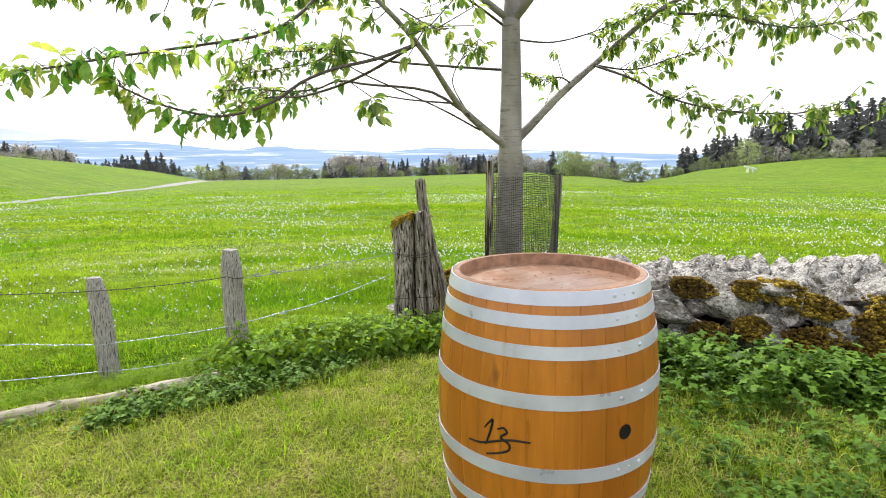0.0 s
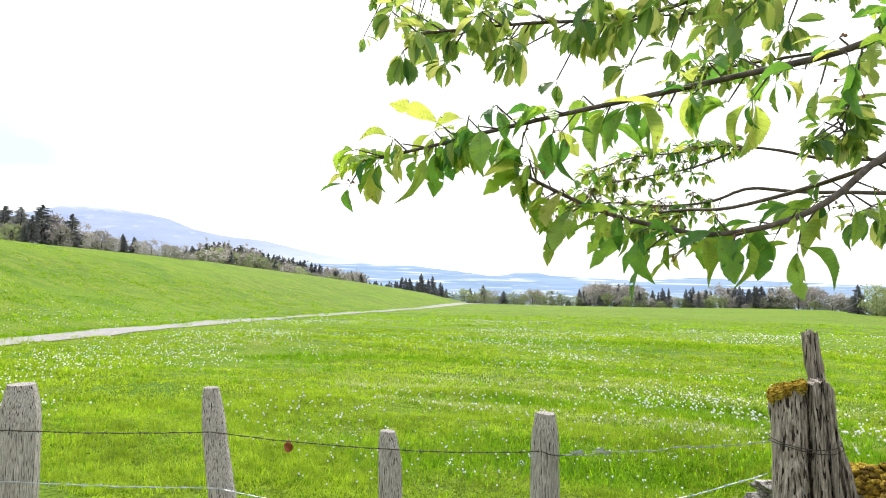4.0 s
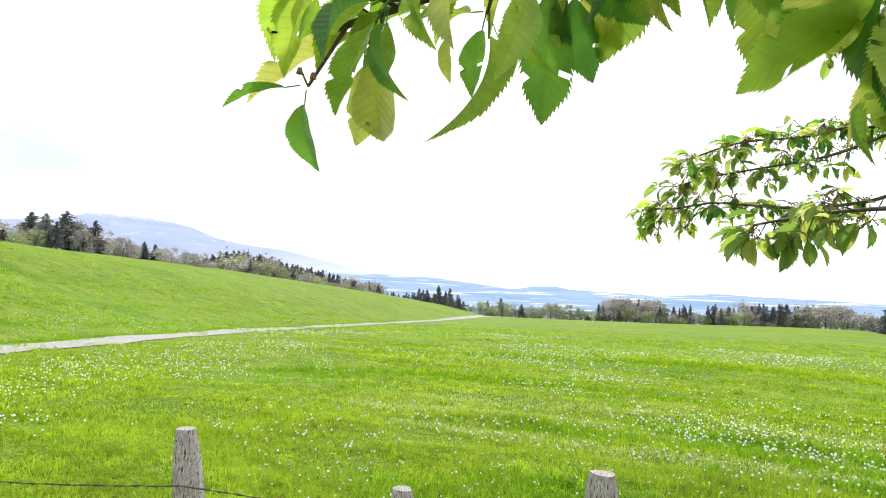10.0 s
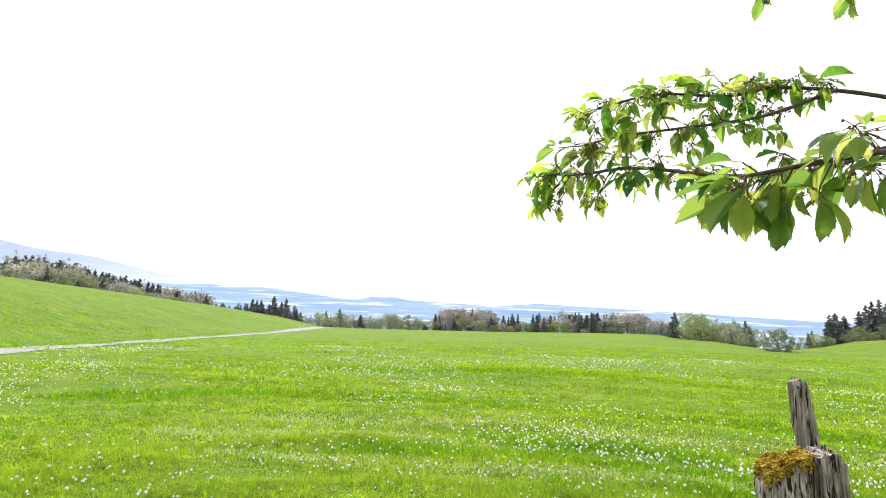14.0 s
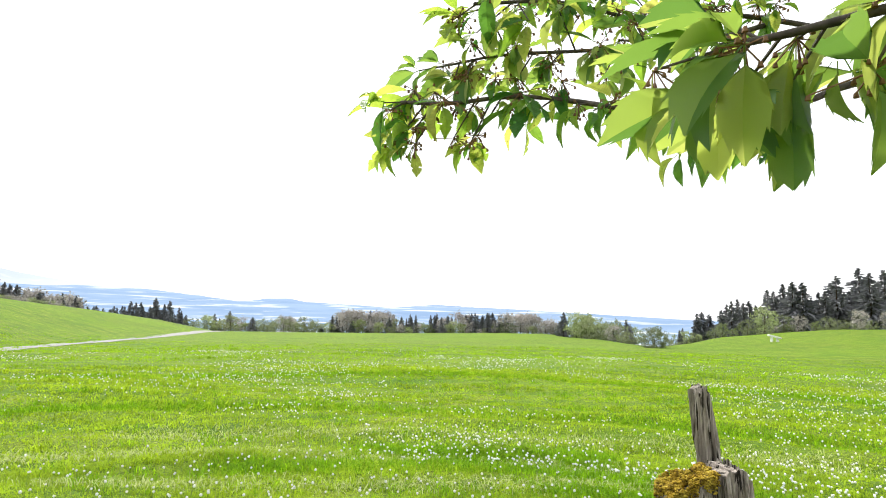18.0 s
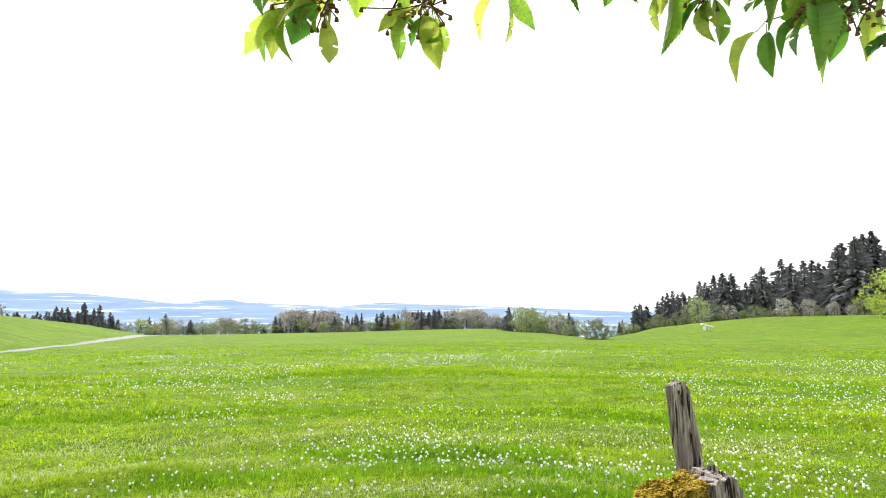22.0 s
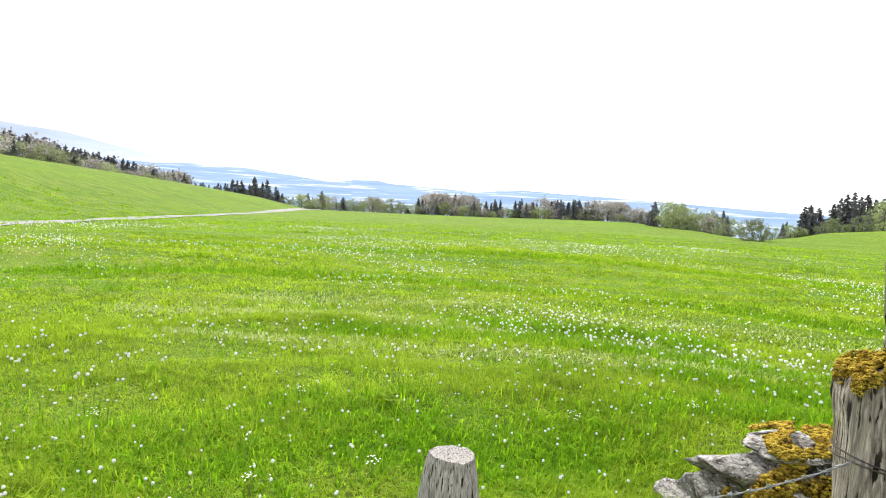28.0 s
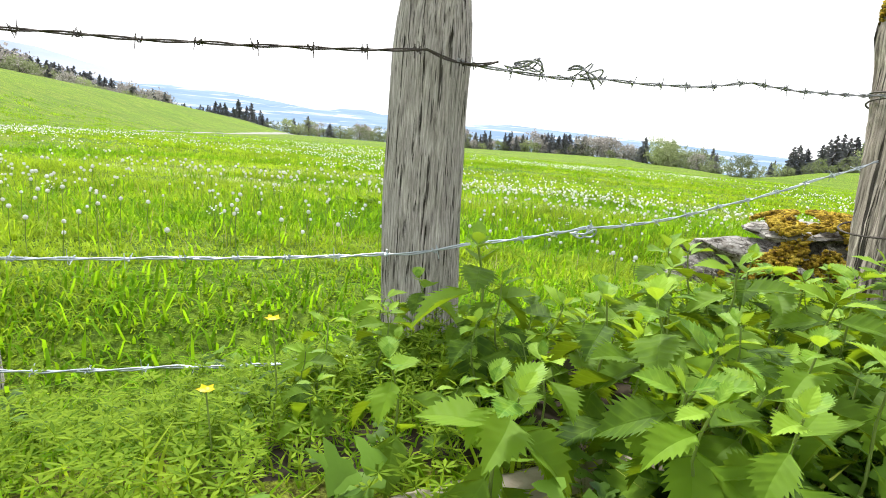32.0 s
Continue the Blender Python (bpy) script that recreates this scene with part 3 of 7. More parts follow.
def ground_sheet():
    azs = np.concatenate([np.arange(-180, -80, 6.0), np.arange(-80, 55, 0.9), np.arange(55, 180, 6.0)])
    rs = np.concatenate([np.linspace(0.25, 12, 70), np.geomspace(12.3, 320, 120), np.geomspace(340, 4800, 26)])
    a, r = np.meshgrid(np.radians(azs), rs)
    x, y = CENTRE[0] + r * np.sin(a), CENTRE[1] + r * np.cos(a)
    verts = np.stack([x, y, land(x, y)], -1).reshape(-1, 3)
    n, tris = len(azs), []
    i, j = np.meshgrid(np.arange(len(rs) - 1), np.arange(n), indexing="ij")
    p, q = (i * n + j).ravel(), (i * n + (j + 1) % n).ravel()
    tris = np.concatenate([np.stack([p, p + n, q], -1), np.stack([q, p + n, q + n], -1)])
    c = len(verts)
    verts = np.concatenate([verts, [[*CENTRE, land1(*CENTRE)]]])
    k = np.arange(n)
    tris = np.concatenate([tris, np.stack([k, (k + 1) % n, np.full(n, c)], -1)])
    ob = new("ground", mesh_tris("ground", verts, tris[:, ::-1], MEADOW, True))
    tagged(ob, "bright green spring meadow rolling to a near skyline", "ground", kind="structure")


def lane():
    pts = spline([(*polar(a, r), 0) for a, r in LANE], 90)
    verts, faces = [], []
    for i, p in enumerate(pts):
        d = (pts[min(i + 1, len(pts) - 1)] - pts[max(i - 1, 0)]).normalized()
        n = Vector((d.y, -d.x, 0))
        for k in (-1, -0.5, 0, 0.5, 1):
            q = p + n * (1.6 * k + 0.06 * math.sin(i * 0.9 + k))
            verts.append((q.x, q.y, land1(q.x, q.y) + 0.05 - 0.02 * abs(k)))
    for i in range(len(pts) - 1):
        for k in range(4):
            a = i * 5 + k
            faces.append((a, a + 1, a + 6, a + 5))
    ob = new("road", mesh_from("road", verts, faces, ROAD, True))
    tagged(ob, "narrow pale grey asphalt lane crossing the meadow", "road", kind="structure")


def ridge(name, label, az0, az1, dist, profile, depth, material, foot=-160):
    """A far ridge: a sloping sheet up to a skyline given in degrees, and down behind."""
    n, rows = 160, 9
    verts, faces = [], []
    pa, pe = [p[0] for p in profile], [p[1] for p in profile]
    for i in range(n):
        az = az0 + (az1 - az0) * i / (n - 1)
        top = EYE + dist * math.tan(radians(np.interp(az, pa, pe) + 0.05 * noise.noise((az * 0.9, dist, 0)) + 0.03 * noise.noise((az * 3.1, dist, 2))))
        for j in range(rows):
            u = j / (rows - 2)
            d = dist - depth * (1 - u) + 40 * noise.noise((az * 0.5, j, 1)) * (0 < j < rows - 2)
            z = foot + (top - foot) * min(u, 1) ** 1.2 if j < rows - 1 else foot
            x, y = polar(az, min(d, 4850))
            verts.append((x, y, z))
    for i in range(n - 1):
        for j in range(rows - 1):
            a = i * rows + j
            faces.append((a, a + rows, a + rows + 1, a + 1))
    ob = new("backdrop", mesh_from(name, verts, faces, material, True))
    tagged(ob, label, "hills", kind="structure")


def yard_sheet():
    """The mown strip on the near side of the fence."""
    xs, ys = np.linspace(-6, 5.0, 90), np.linspace(-2.5, 5.6, 80)
    verts = []
    for y in ys:
        for x in xs:
            edge = 4.20 + 0.42 * (x + 1.76) + 0.08 * math.sin(x * 3.1)
            yy = min(y, edge)
            verts.append((x, yy, land1(x, yy) + (0.012 if y < edge else -0.02)))
    n = len(xs)
    faces = [(j * n + i, j * n + i + 1, (j + 1) * n + i + 1, (j + 1) * n + i) for j in range(len(ys) - 1) for i in range(n - 1)]
    ob = new("pavement", mesh_from("pavement", verts, faces, YARD, True))
    ob.name = "lawn"
    tagged(ob, "short worn yellow-green lawn with straw and bare spots", "lawn", kind="structure")


ground_sheet()
yard_sheet()
lane()
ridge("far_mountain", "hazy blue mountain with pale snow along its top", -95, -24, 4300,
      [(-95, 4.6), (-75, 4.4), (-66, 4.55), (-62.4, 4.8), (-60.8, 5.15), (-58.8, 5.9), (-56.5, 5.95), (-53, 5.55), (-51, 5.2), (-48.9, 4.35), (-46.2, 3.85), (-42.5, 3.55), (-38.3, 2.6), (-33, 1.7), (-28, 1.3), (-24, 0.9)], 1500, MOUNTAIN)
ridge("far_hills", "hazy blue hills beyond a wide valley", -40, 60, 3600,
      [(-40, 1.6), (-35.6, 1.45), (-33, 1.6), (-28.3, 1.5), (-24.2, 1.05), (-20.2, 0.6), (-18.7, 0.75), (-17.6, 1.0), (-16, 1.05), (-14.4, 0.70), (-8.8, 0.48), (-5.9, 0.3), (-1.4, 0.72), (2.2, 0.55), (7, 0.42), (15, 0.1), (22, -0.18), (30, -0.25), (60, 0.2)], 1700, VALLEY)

# ---------------------------------------------------------------- barrel
def barrel(x, y):
    top = thing("barrel", "large varnished oak wine barrel with galvanised hoops standing on the grass", "barrel", pose(x, y, 0))
    height, r_end, r_mid, staves = 1.08, 0.402, 0.466, 30

    def radius(z):
        u = (z - height / 2) / (height / 2)
        return r_mid - (r_mid - r_end) * u * u

    for i in range(staves):
        bm = bmesh.new()
        gap = 0.0001
        a0, a1 = 2 * math.pi * i / staves, 2 * math.pi * (i + 1) / staves
        cols = [a0 + (a1 - a0) * f for f in (gap * 6, 0.08, 0.5, 0.92, 1 - gap * 6)]
        rows = [k / 18 * height for k in range(19)]
        outer, inner = [], []
        for z in rows:
            o, n = [], []
            for j, a in enumerate(cols):
                edge = 0.00012 if j in (0, 4) else 0.0
                chamfer = 0.012 if z in (rows[0], rows[-1]) else 0.0
                ro, ri = radius(z) - edge - chamfer * 0.4, radius(z) - 0.042 + chamfer
                o.append(bm.verts.new((ro * math.cos(a), ro * math.sin(a), z)))
                n.append(bm.verts.new((ri * math.cos(a), ri * math.sin(a), z)))
            outer.append(o)
            inner.append(n)
        for k in range(18):
            for j in range(4):
                bm.faces.new((outer[k][j], outer[k][j + 1], outer[k + 1][j + 1], outer[k + 1][j]))
                bm.faces.new((inner[k][j + 1], inner[k][j], inner[k + 1][j], inner[k + 1][j + 1]))
            for j, s in ((0, 1), (4, -1)):
                q = (outer[k][j], outer[k + 1][j], inner[k + 1][j], inner[k][j])
                bm.faces.new(q if s > 0 else q[::-1])
        for j in range(4):
            bm.faces.new((outer[-1][j], outer[-1][j + 1], inner[-1][j + 1], inner[-1][j]))
            bm.faces.new((outer[0][j + 1], outer[0][j], inner[0][j], inner[0][j + 1]))
        for f in bm.faces:
            m_ = f.calc_center_median()
            f.smooth = math.hypot(m_.x, m_.y) > radius(m_.z) - 0.004
            f.material_index = 0 if f.smooth else 1
        part("stave", bm, OAK, top).data.materials.append(END_GRAIN)
    bands = [(1.028, 1.078), (0.947, 0.994), (0.838, 0.886), (0.657, 0.712), (0.376, 0.431), (0.202, 0.25), (0.094, 0.141), (0.008, 0.058)]
    for z0, z1 in bands:
        bm = bmesh.new()
        n, rings = 96, []
        for z, d in ((z0, -0.002), (z0, 0.0032), (z1, 0.0032), (z1, -0.002)):
            rings.append([bm.verts.new(((radius(z) + d) * math.cos(2 * math.pi * k / n), (radius(z) + d) * math.sin(2 * math.pi * k / n), z)) for k in range(n)])
        for p, q in zip(rings, rings[1:]):
            for k in range(n):
                bm.faces.new((p[k], p[(k + 1) % n], q[(k + 1) % n], q[k]))
        hoop = part("hoop", bm, STEEL, top, "galvanised steel hoop")
        # the lap joint with its rivets, and the seam of the other sheet end
        for a, size in ((-64.5, 0.0088), (-57.8, 0.0048), (-50.5, 0.0088)):
            zc = (z0 + z1) / 2
            r = radius(zc) + 0.003
            bm = bmesh.new()
            bmesh.ops.create_uvsphere(bm, u_segments=12, v_segments=6, radius=size)
            for v in bm.verts:
                v.co.z *= 0.55
            bm.transform(Matrix.Translation((r * math.cos(radians(a)), r * math.sin(radians(a)), zc)) @ Vector((math.cos(radians(a)), math.sin(radians(a)), 0)).to_track_quat("Z", "Y").to_matrix().to_4x4())
            part("rivet", bm, STEEL, hoop)
        for a in (-70.5, -44.0):
            r0, r1 = radius(z0) + 0.0040, radius(z1) + 0.0040
            ca, sa, t = math.cos(radians(a)), math.sin(radians(a)), 0.0014
            v = [(r0 * ca - t * sa, r0 * sa + t * ca, z0), (r0 * ca + t * sa, r0 * sa - t * ca, z0), (r1 * ca + t * sa, r1 * sa - t * ca, z1), (r1 * ca - t * sa, r1 * sa + t * ca, z1)]
            part("lap_seam", mesh_from("lap_seam", v, [(0, 1, 2, 3)], STEEL), None, hoop)
    # sunken head of boards
    z = height - 0.055
    edges = [-0.375, -0.27, -0.155, -0.04, 0.075, 0.185, 0.28, 0.375]
    for a, b in zip(edges, edges[1:]):
        bm = bmesh.new()
        ring = []
        for k in range(13):
            yy = a + 0.0008 + (b - a - 0.0016) * k / 12
            ring.append((math.sqrt(max(0.375 ** 2 - yy * yy, 0)), yy))
        loop = [(p[0], p[1]) for p in ring] + [(-p[0], p[1]) for p in ring[::-1]]
        up = [bm.verts.new((p, q, z)) for p, q in loop]
        dn = [bm.verts.new((p, q, z - 0.02)) for p, q in loop]
        bm.faces.new(up)
        bm.faces.new(dn[::-1])
        for k in range(len(loop)):
            bm.faces.new((dn[k], dn[(k + 1) % len(loop)], up[(k + 1) % len(loop)], up[k]))
        bm.transform(Matrix.Rotation(radians(28), 4, "Z"))
        part("head_board", bm, HEAD, top, "red-brown board of the barrel head")
    # bung hole: a rim round a flat disc, its black painting the unlit bore
    a, zc = radians(-61.5), 0.550
    m = Matrix.Translation(((radius(zc) - 0.016) * math.cos(a), (radius(zc) - 0.016) * math.sin(a), zc)) @ Vector((math.cos(a), math.sin(a), 0)).to_track_quat("Z", "Y").to_matrix().to_4x4()
    v, f = [], []
    for k in range(24):
        t = 2 * math.pi * k / 24
        for rr, zz in ((0.0290, 0.0172), (0.0262, 0.0185), (0.0240, 0.0165)):
            v.append(m @ Vector((rr * math.cos(t), rr * math.sin(t), zz)))
    for k in range(24):
        i, j = 3 * k, 3 * ((k + 1) % 24)
        f += [(i, j, j + 1, i + 1), (i + 1, j + 1, j + 2, i + 2)]
    f.append(tuple(3 * k + 2 for k in range(24)))
    part("bung_hole", mesh_from("bung_hole", v, f, HOLE), None, top, "black disc painted for the unlit bung hole")
    # the painted mark: a struck-through 13
    strokes = [[(-0.074, -0.026), (-0.05, -0.024), (-0.03, -0.019), (0.01, -0.003), (0.04, 0.005), (0.078, 0.006)],
               [(-0.028, 0.020), (-0.018, 0.034), (-0.008, 0.044), (-0.012, 0.02), (-0.02, -0.006), (-0.026, -0.022)],
               [(0.004, 0.024), (0.018, 0.030), (0.026, 0.020), (0.012, 0.006), (0.030, -0.006), (0.030, -0.022), (0.004, -0.036), (-0.024, -0.046)]]
    for s in strokes:
        pts = spline([(p[0], p[1], 0) for p in s], 30)
        line = []
        for p in pts:
            zz = 0.520 + p.y * 1.6
            aa = radians(-122.4) + p.x * 1.7 / radius(zz)
            line.append(((radius(zz) + 0.0005) * math.cos(aa), (radius(zz) + 0.0005) * math.sin(aa), zz))
        part("painted_stroke", mesh_from("painted_stroke", *tube(line, [0.0033 + 0.0014 * math.sin(3 * i / 29) for i in range(30)], 6), INK), None, top, "black hand-painted stroke of the number 13")


barrel(0.425, 2.32)


def litter():
    """Dry bud scales and twigs fallen on the barrel head."""
    r = random.Random(77)
    bits = []
    for _ in range(34):
        a, d = r.uniform(0, 6.28), 0.35 * math.sqrt(r.random())
        p = Vector((0.425 + d * math.cos(a), 2.32 + d * math.sin(a), 1.0275))
        t = r.uniform(0, 6.28)
        l = r.choice((0.004, 0.006, 0.009, 0.022))
        w = Vector((math.cos(t), math.sin(t), 0.0)) * l
        bits.append(tube([p - w, p + Vector((0, 0, 0.001)), p + w], [0.0007, 0.0016, 0.0006], 5))
    tagged(new("litter", mesh_from("litter", *join(*bits), SPENT)), "dry brown bud scales fallen on the barrel head", "litter", kind="stuff")


litter()


# ---------------------------------------------------------------- fence posts, stump, log, wire
def post(label, foot, head, w0, w1, seed, depth=0.85, sides=9, chamfer=0.03):
    """A split post: an uneven tapered prism with worn edges and a cut top."""
    r = random.Random(seed)
    foot, head = Vector(foot), Vector(head)
    top = thing("fence_post", label, "post", Matrix.Translation(foot), "posts of the wire fence")
    shape = [(1 + r.uniform(-0.16, 0.1)) for _ in range(sides)]
    verts, faces, rows = [], [], 15
    axis = head - foot
    for i in range(rows + 1):
        u = i / rows
        w = (w0 + (w1 - w0) * u) / 2
        if u > 0.78:
            w *= 1 - 0.30 * ((u - 0.78) / 0.22) ** 1.8
        bend = Vector((0.012 * math.sin(u * 4 + seed), 0.01 * math.sin(u * 3 + seed * 2), 0))
        for k in range(sides):
            a = 2 * math.pi * (k + 0.5) / sides
            s = shape[k] * (1 + 0.05 * noise.noise((k * 3.1, u * 5, seed)))
            verts.append(axis * u + bend + Vector((w * s * math.cos(a), w * s * depth * math.sin(a), 0.012 * noise.noise((k, seed, 3)) * (i == rows))))
    for i in range(rows):
        for k in range(sides):
            a, b = i * sides + k, i * sides + (k + 1) % sides
            faces.append((a, b, b + sides, a + sides))
    faces.append(tuple(range(rows * sides, (rows + 1) * sides)))
    part("timber", mesh_from("timber", verts, faces, POST), None, top)
    return top


post("weathered grey split post in the wire fence", (-1.735, 4.54, -0.15), (-1.772, 4.54, 0.812), 0.205, 0.185, 3)
post("short leaning weathered post with a dark foot", (-2.64, 4.23, -0.15), (-2.715, 4.23, 0.655), 0.155, 0.145, 5)
post("tall leaning weathered post with a knot", (-3.50, 3.74, -0.2), (-3.725, 3.73, 0.915), 0.20, 0.15, 8)
post("thick pale weathered post at the fence", (-4.74, 3.2, -0.2), (-4.80, 3.2, 0.92), 0.25, 0.24, 11, 0.95)


def moss_blobs(places, seed, material):
    """Many small uneven cushions in one mesh."""
    bm = bmesh.new()
    bmesh.ops.create_icosphere(bm, subdivisions=1, radius=1.0)
    base = np.array([v.co[:] for v in bm.verts])
    tri = np.array([[v.index for v in f.verts] for f in bm.faces])
    bm.free()
    g = np.random.default_rng(seed)
    n = len(places)
    p = np.array(places)
    lump = 1 + 0.22 * g.normal(0, 1, (n, len(base), 1)) * 0.7
    v = base[None] * lump * p[:, None, 3:4] * np.array([1.15, 1.0, 0.8]) + p[:, None, :3]
    t = tri[None] + (np.arange(n) * len(base))[:, None, None]
    return mesh_tris("moss", v.reshape(-1, 3), t.reshape(-1, 3), material, True)


def slab(x0, x1, h0, h1, depth, seed, flare):
    """A split plate of rotten timber: grooved all round, ragged on top, broader at the foot."""
    n, rows, verts, faces = 44, 42, [], []
    for i in range(rows + 1):
        u = i / rows
        for k in range(n):
            t = 2 * math.pi * k / n
            c, d = math.cos(t), math.sin(t)
            a = 0.5 + 0.5 * math.copysign(abs(c) ** 0.55, c)
            b = math.copysign(abs(d) ** 0.6, d) * (1.0 if d < 0 else 0.5)
            groove = 0.014 * noise.noise((k * 0.9, u * 1.6, seed)) + 0.008 * noise.noise((k * 2.7, u * 3.0, seed + 4)) + 0.004 * noise.noise((k * 3.1, u * 22, seed))
            rot = -0.016 * math.exp(-((u - 0.93) / 0.06) ** 2) * (a < 0.25) * (seed == 21)
            x = x0 + (x1 - x0) * a + (groove - rot) * c + flare * (1 - u) ** 1.6 * (1.2 if a > 0.4 else 0.5)
            y = depth * b + groove * d * 1.5 - 0.17 * (1 - u)
            h = h0 + (h1 - h0) * a + 0.030 * noise.noise((k * 0.8, seed, 5)) * (i > rows - 4)
            verts.append((x, y, -0.15 + (h + 0.15) * u))
    for i in range(rows):
        for k in range(n):
            p, q = i * n + k, i * n + (k + 1) % n
            faces.append((p, q, q + n, p + n))
    faces.append(tuple(range(rows * n, (rows + 1) * n)))
    return mesh_from("plate", verts, faces, STUMP)


def stump():
    """The broad rotten post, split into plates, with moss on its top."""
    top = thing("old_stump_post", "broad rotten split wooden post with mossy top beside the wall", "post", Matrix.Translation((-0.30, 5.30, 0)))
    # west edge, east edge, height at both, depth, lean of the outer edge
    for x0, x1, h0, h1, d, seed, flare in ((-0.188, 0.006, 0.925, 1.01, 0.125, 21, 0.0), (0.016, 0.092, 1.02, 1.04, 0.13, 22, 0.035), (0.096, 0.150, 1.05, 0.99, 0.105, 23, 0.085)):
        part("plate", slab(x0, x1, h0, h1, d, seed, flare), None, top)
    # an added core in soil colour backs the gaps between the plates
    part("core", slab(-0.15, 0.12, 0.88, 0.93, 0.06, 29, 0.05), None, top, "dark core added behind the gaps of the split post").data.materials[0] = SHADED_EARTH
    # moss over the western plate, hanging a little over its edge
    r, places = random.Random(900), []
    for _ in range(6500):
        x, y = r.uniform(-0.205, 0.0), r.uniform(-0.140, 0.04)
        if noise.noise((x * 22, y * 22, 4)) < -0.25:
            continue
        low = r.random() ** 3 * 0.045 * (x < -0.165 or y < -0.12)
        places.append((x, y, 0.928 + 0.42 * (x + 0.19) + 0.030 * r.random() * (1 + noise.noise((x * 18, y * 18, 1))) - low, r.uniform(0.003, 0.0065)))
    tagged(part("moss", moss_blobs(places, 5, MOSS), None, top, "golden brown moss"), kind="stuff")
    # wires bound round it
    for z, wx in ((0.665, 0.195), (0.645, 0.2), (0.26, 0.235)):
        line = [(-0.01 + wx * math.cos(2 * math.pi * k / 40), 0.16 * math.sin(2 * math.pi * k / 40) - 0.17 * (1 - z), z + 0.012 * math.sin(4 * math.pi * k / 40 + z * 40)) for k in range(41)]
        part("wire_loop", mesh_from("wire_loop", *tube(line, 0.0032, 5), WIRE_OLD), None, top)


stump()


def stake():
    top = thing("broken_stake", "cracked grey broken stake leaning behind the mossy post", "post", Matrix.Translation((-0.06, 5.47, 0)))
    ring = [(0.050 * math.cos(k * 0.2244) * (1 + 0.22 * noise.noise((k * 1.9, 3, 1))), 0.044 * math.sin(k * 0.2244) * (1 + 0.22 * noise.noise((k * 1.9, 9, 1)))) for k in range(28)]
    verts, faces, rows, n = [], [], 46, 28
    for i in range(rows + 1):
        u = i / rows
        for k, (a, b) in enumerate(ring):
            s = (1.42 - 0.42 * u) * (1 + 0.24 * noise.noise((k * 0.8, u * 5, 31)) + 0.12 * noise.noise((k * 1.9, u * 16, 5)) - 0.26 * (k in (5, 16, 22)))
            tip = 0.07 * noise.noise((k * 1.7, 7, 1)) * (u > 0.95)
            verts.append((0.07 - 0.262 * u + a * s * 0.9 + 0.012 * math.sin(u * 7), b * s, -0.1 + 1.405 * u + tip))
    for i in range(rows):
        for k in range(n):
            a, b = i * n + k, i * n + (k + 1) % n
            faces.append((a, b, b + n, a + n))
    faces.append(tuple(range(rows * n, (rows + 1) * n)))
    part("timber", mesh_from("timber", verts, faces, STUMP), None, top)
    line = [(-0.125 + 0.066 * math.cos(t), 0.062 * math.sin(t), 0.985 - 0.02 * math.cos(t)) for t in np.linspace(0, 6.6, 24)]
    part("wire_loop", mesh_from("wire_loop", *tube(line, 0.003, 5), WIRE_OLD), None, top)


stake()


def log():
    top = thing("fallen_log", "bleached grey debarked log lying along the fence", "log")
    a = [(-4.2, 2.25, 0.02), (-3.4, 2.70, 0.025), (-2.66, 3.14, 0.02), (-2.28, 3.39, 0.015), (-1.90, 3.63, 0.01), (-1.72, 3.77, -0.005), (-1.57, 3.89, -0.015), (-1.42, 4.0, -0.02), (-0.9, 4.28, -0.04)]
    pts = spline(a, 40)
    v, f = tube(pts, [0.052 + 0.007 * math.sin(i * 0.7) for i in range(40)], 14)
    v = [p + Vector((0, 0, 0.012 * noise.noise(p * 6))) for p in v]
    part("trunk", mesh_from("trunk", v, f, LOG, True), None, top)


log()


def barbed(name, label, pts, material, sag=0.02, seed=1, spacing=0.105, r=0.0019):
    """Two strands twisted together, with a four-pointed barb every hand's width."""
    top = thing(name, label, "wire", None, "strands of the wire fence")
    rr = random.Random(seed)
    fine = []
    for a, b in zip(pts, pts[1:]):
        a, b = Vector(a), Vector(b)
        n = max(8, int((b - a).length / 0.02))
        for i in range(n):
            u = i / n
            p = a.lerp(b, u) - Vector((0, 0, sag * 4 * u * (1 - u)))
            fine.append(p + Vector((0, 0, 0.004 * noise.noise(p * 9))))
    fine.append(Vector(pts[-1]))
    for k in (0, math.pi):
        line = [p + Vector((0, math.sin(i * 0.75 + k), math.cos(i * 0.75 + k))) * 0.0022 for i, p in enumerate(fine)]
        part("strand", mesh_from("strand", *tube(line, r, 5), material, True), None, top)
    step = max(3, int(spacing / 0.02))
    for i in range(2, len(fine) - 2, step):
        p, d = fine[i], (fine[i + 1] - fine[i]).normalized()
        side = d.orthogonal().normalized()
        up = d.cross(side)
        coil = [p + d * (j * 0.0016 - 0.006) + (side * math.cos(j * 0.9) + up * math.sin(j * 0.9)) * 0.0052 for j in range(9)]
        a = rr.uniform(0, 6)
        ends = []
        for s in (-1, 1):
            w = side * math.cos(a + s) + up * math.sin(a + s)
            ends.append(tube([p + d * 0.005 * s - w * 0.011, p + d * 0.005 * s + w * 0.019], [0.0014, 0.0008], 4))
        part("barb", mesh_from("barb", *join(tube(coil, 0.0015, 4), *ends), material), None, top)
    return top


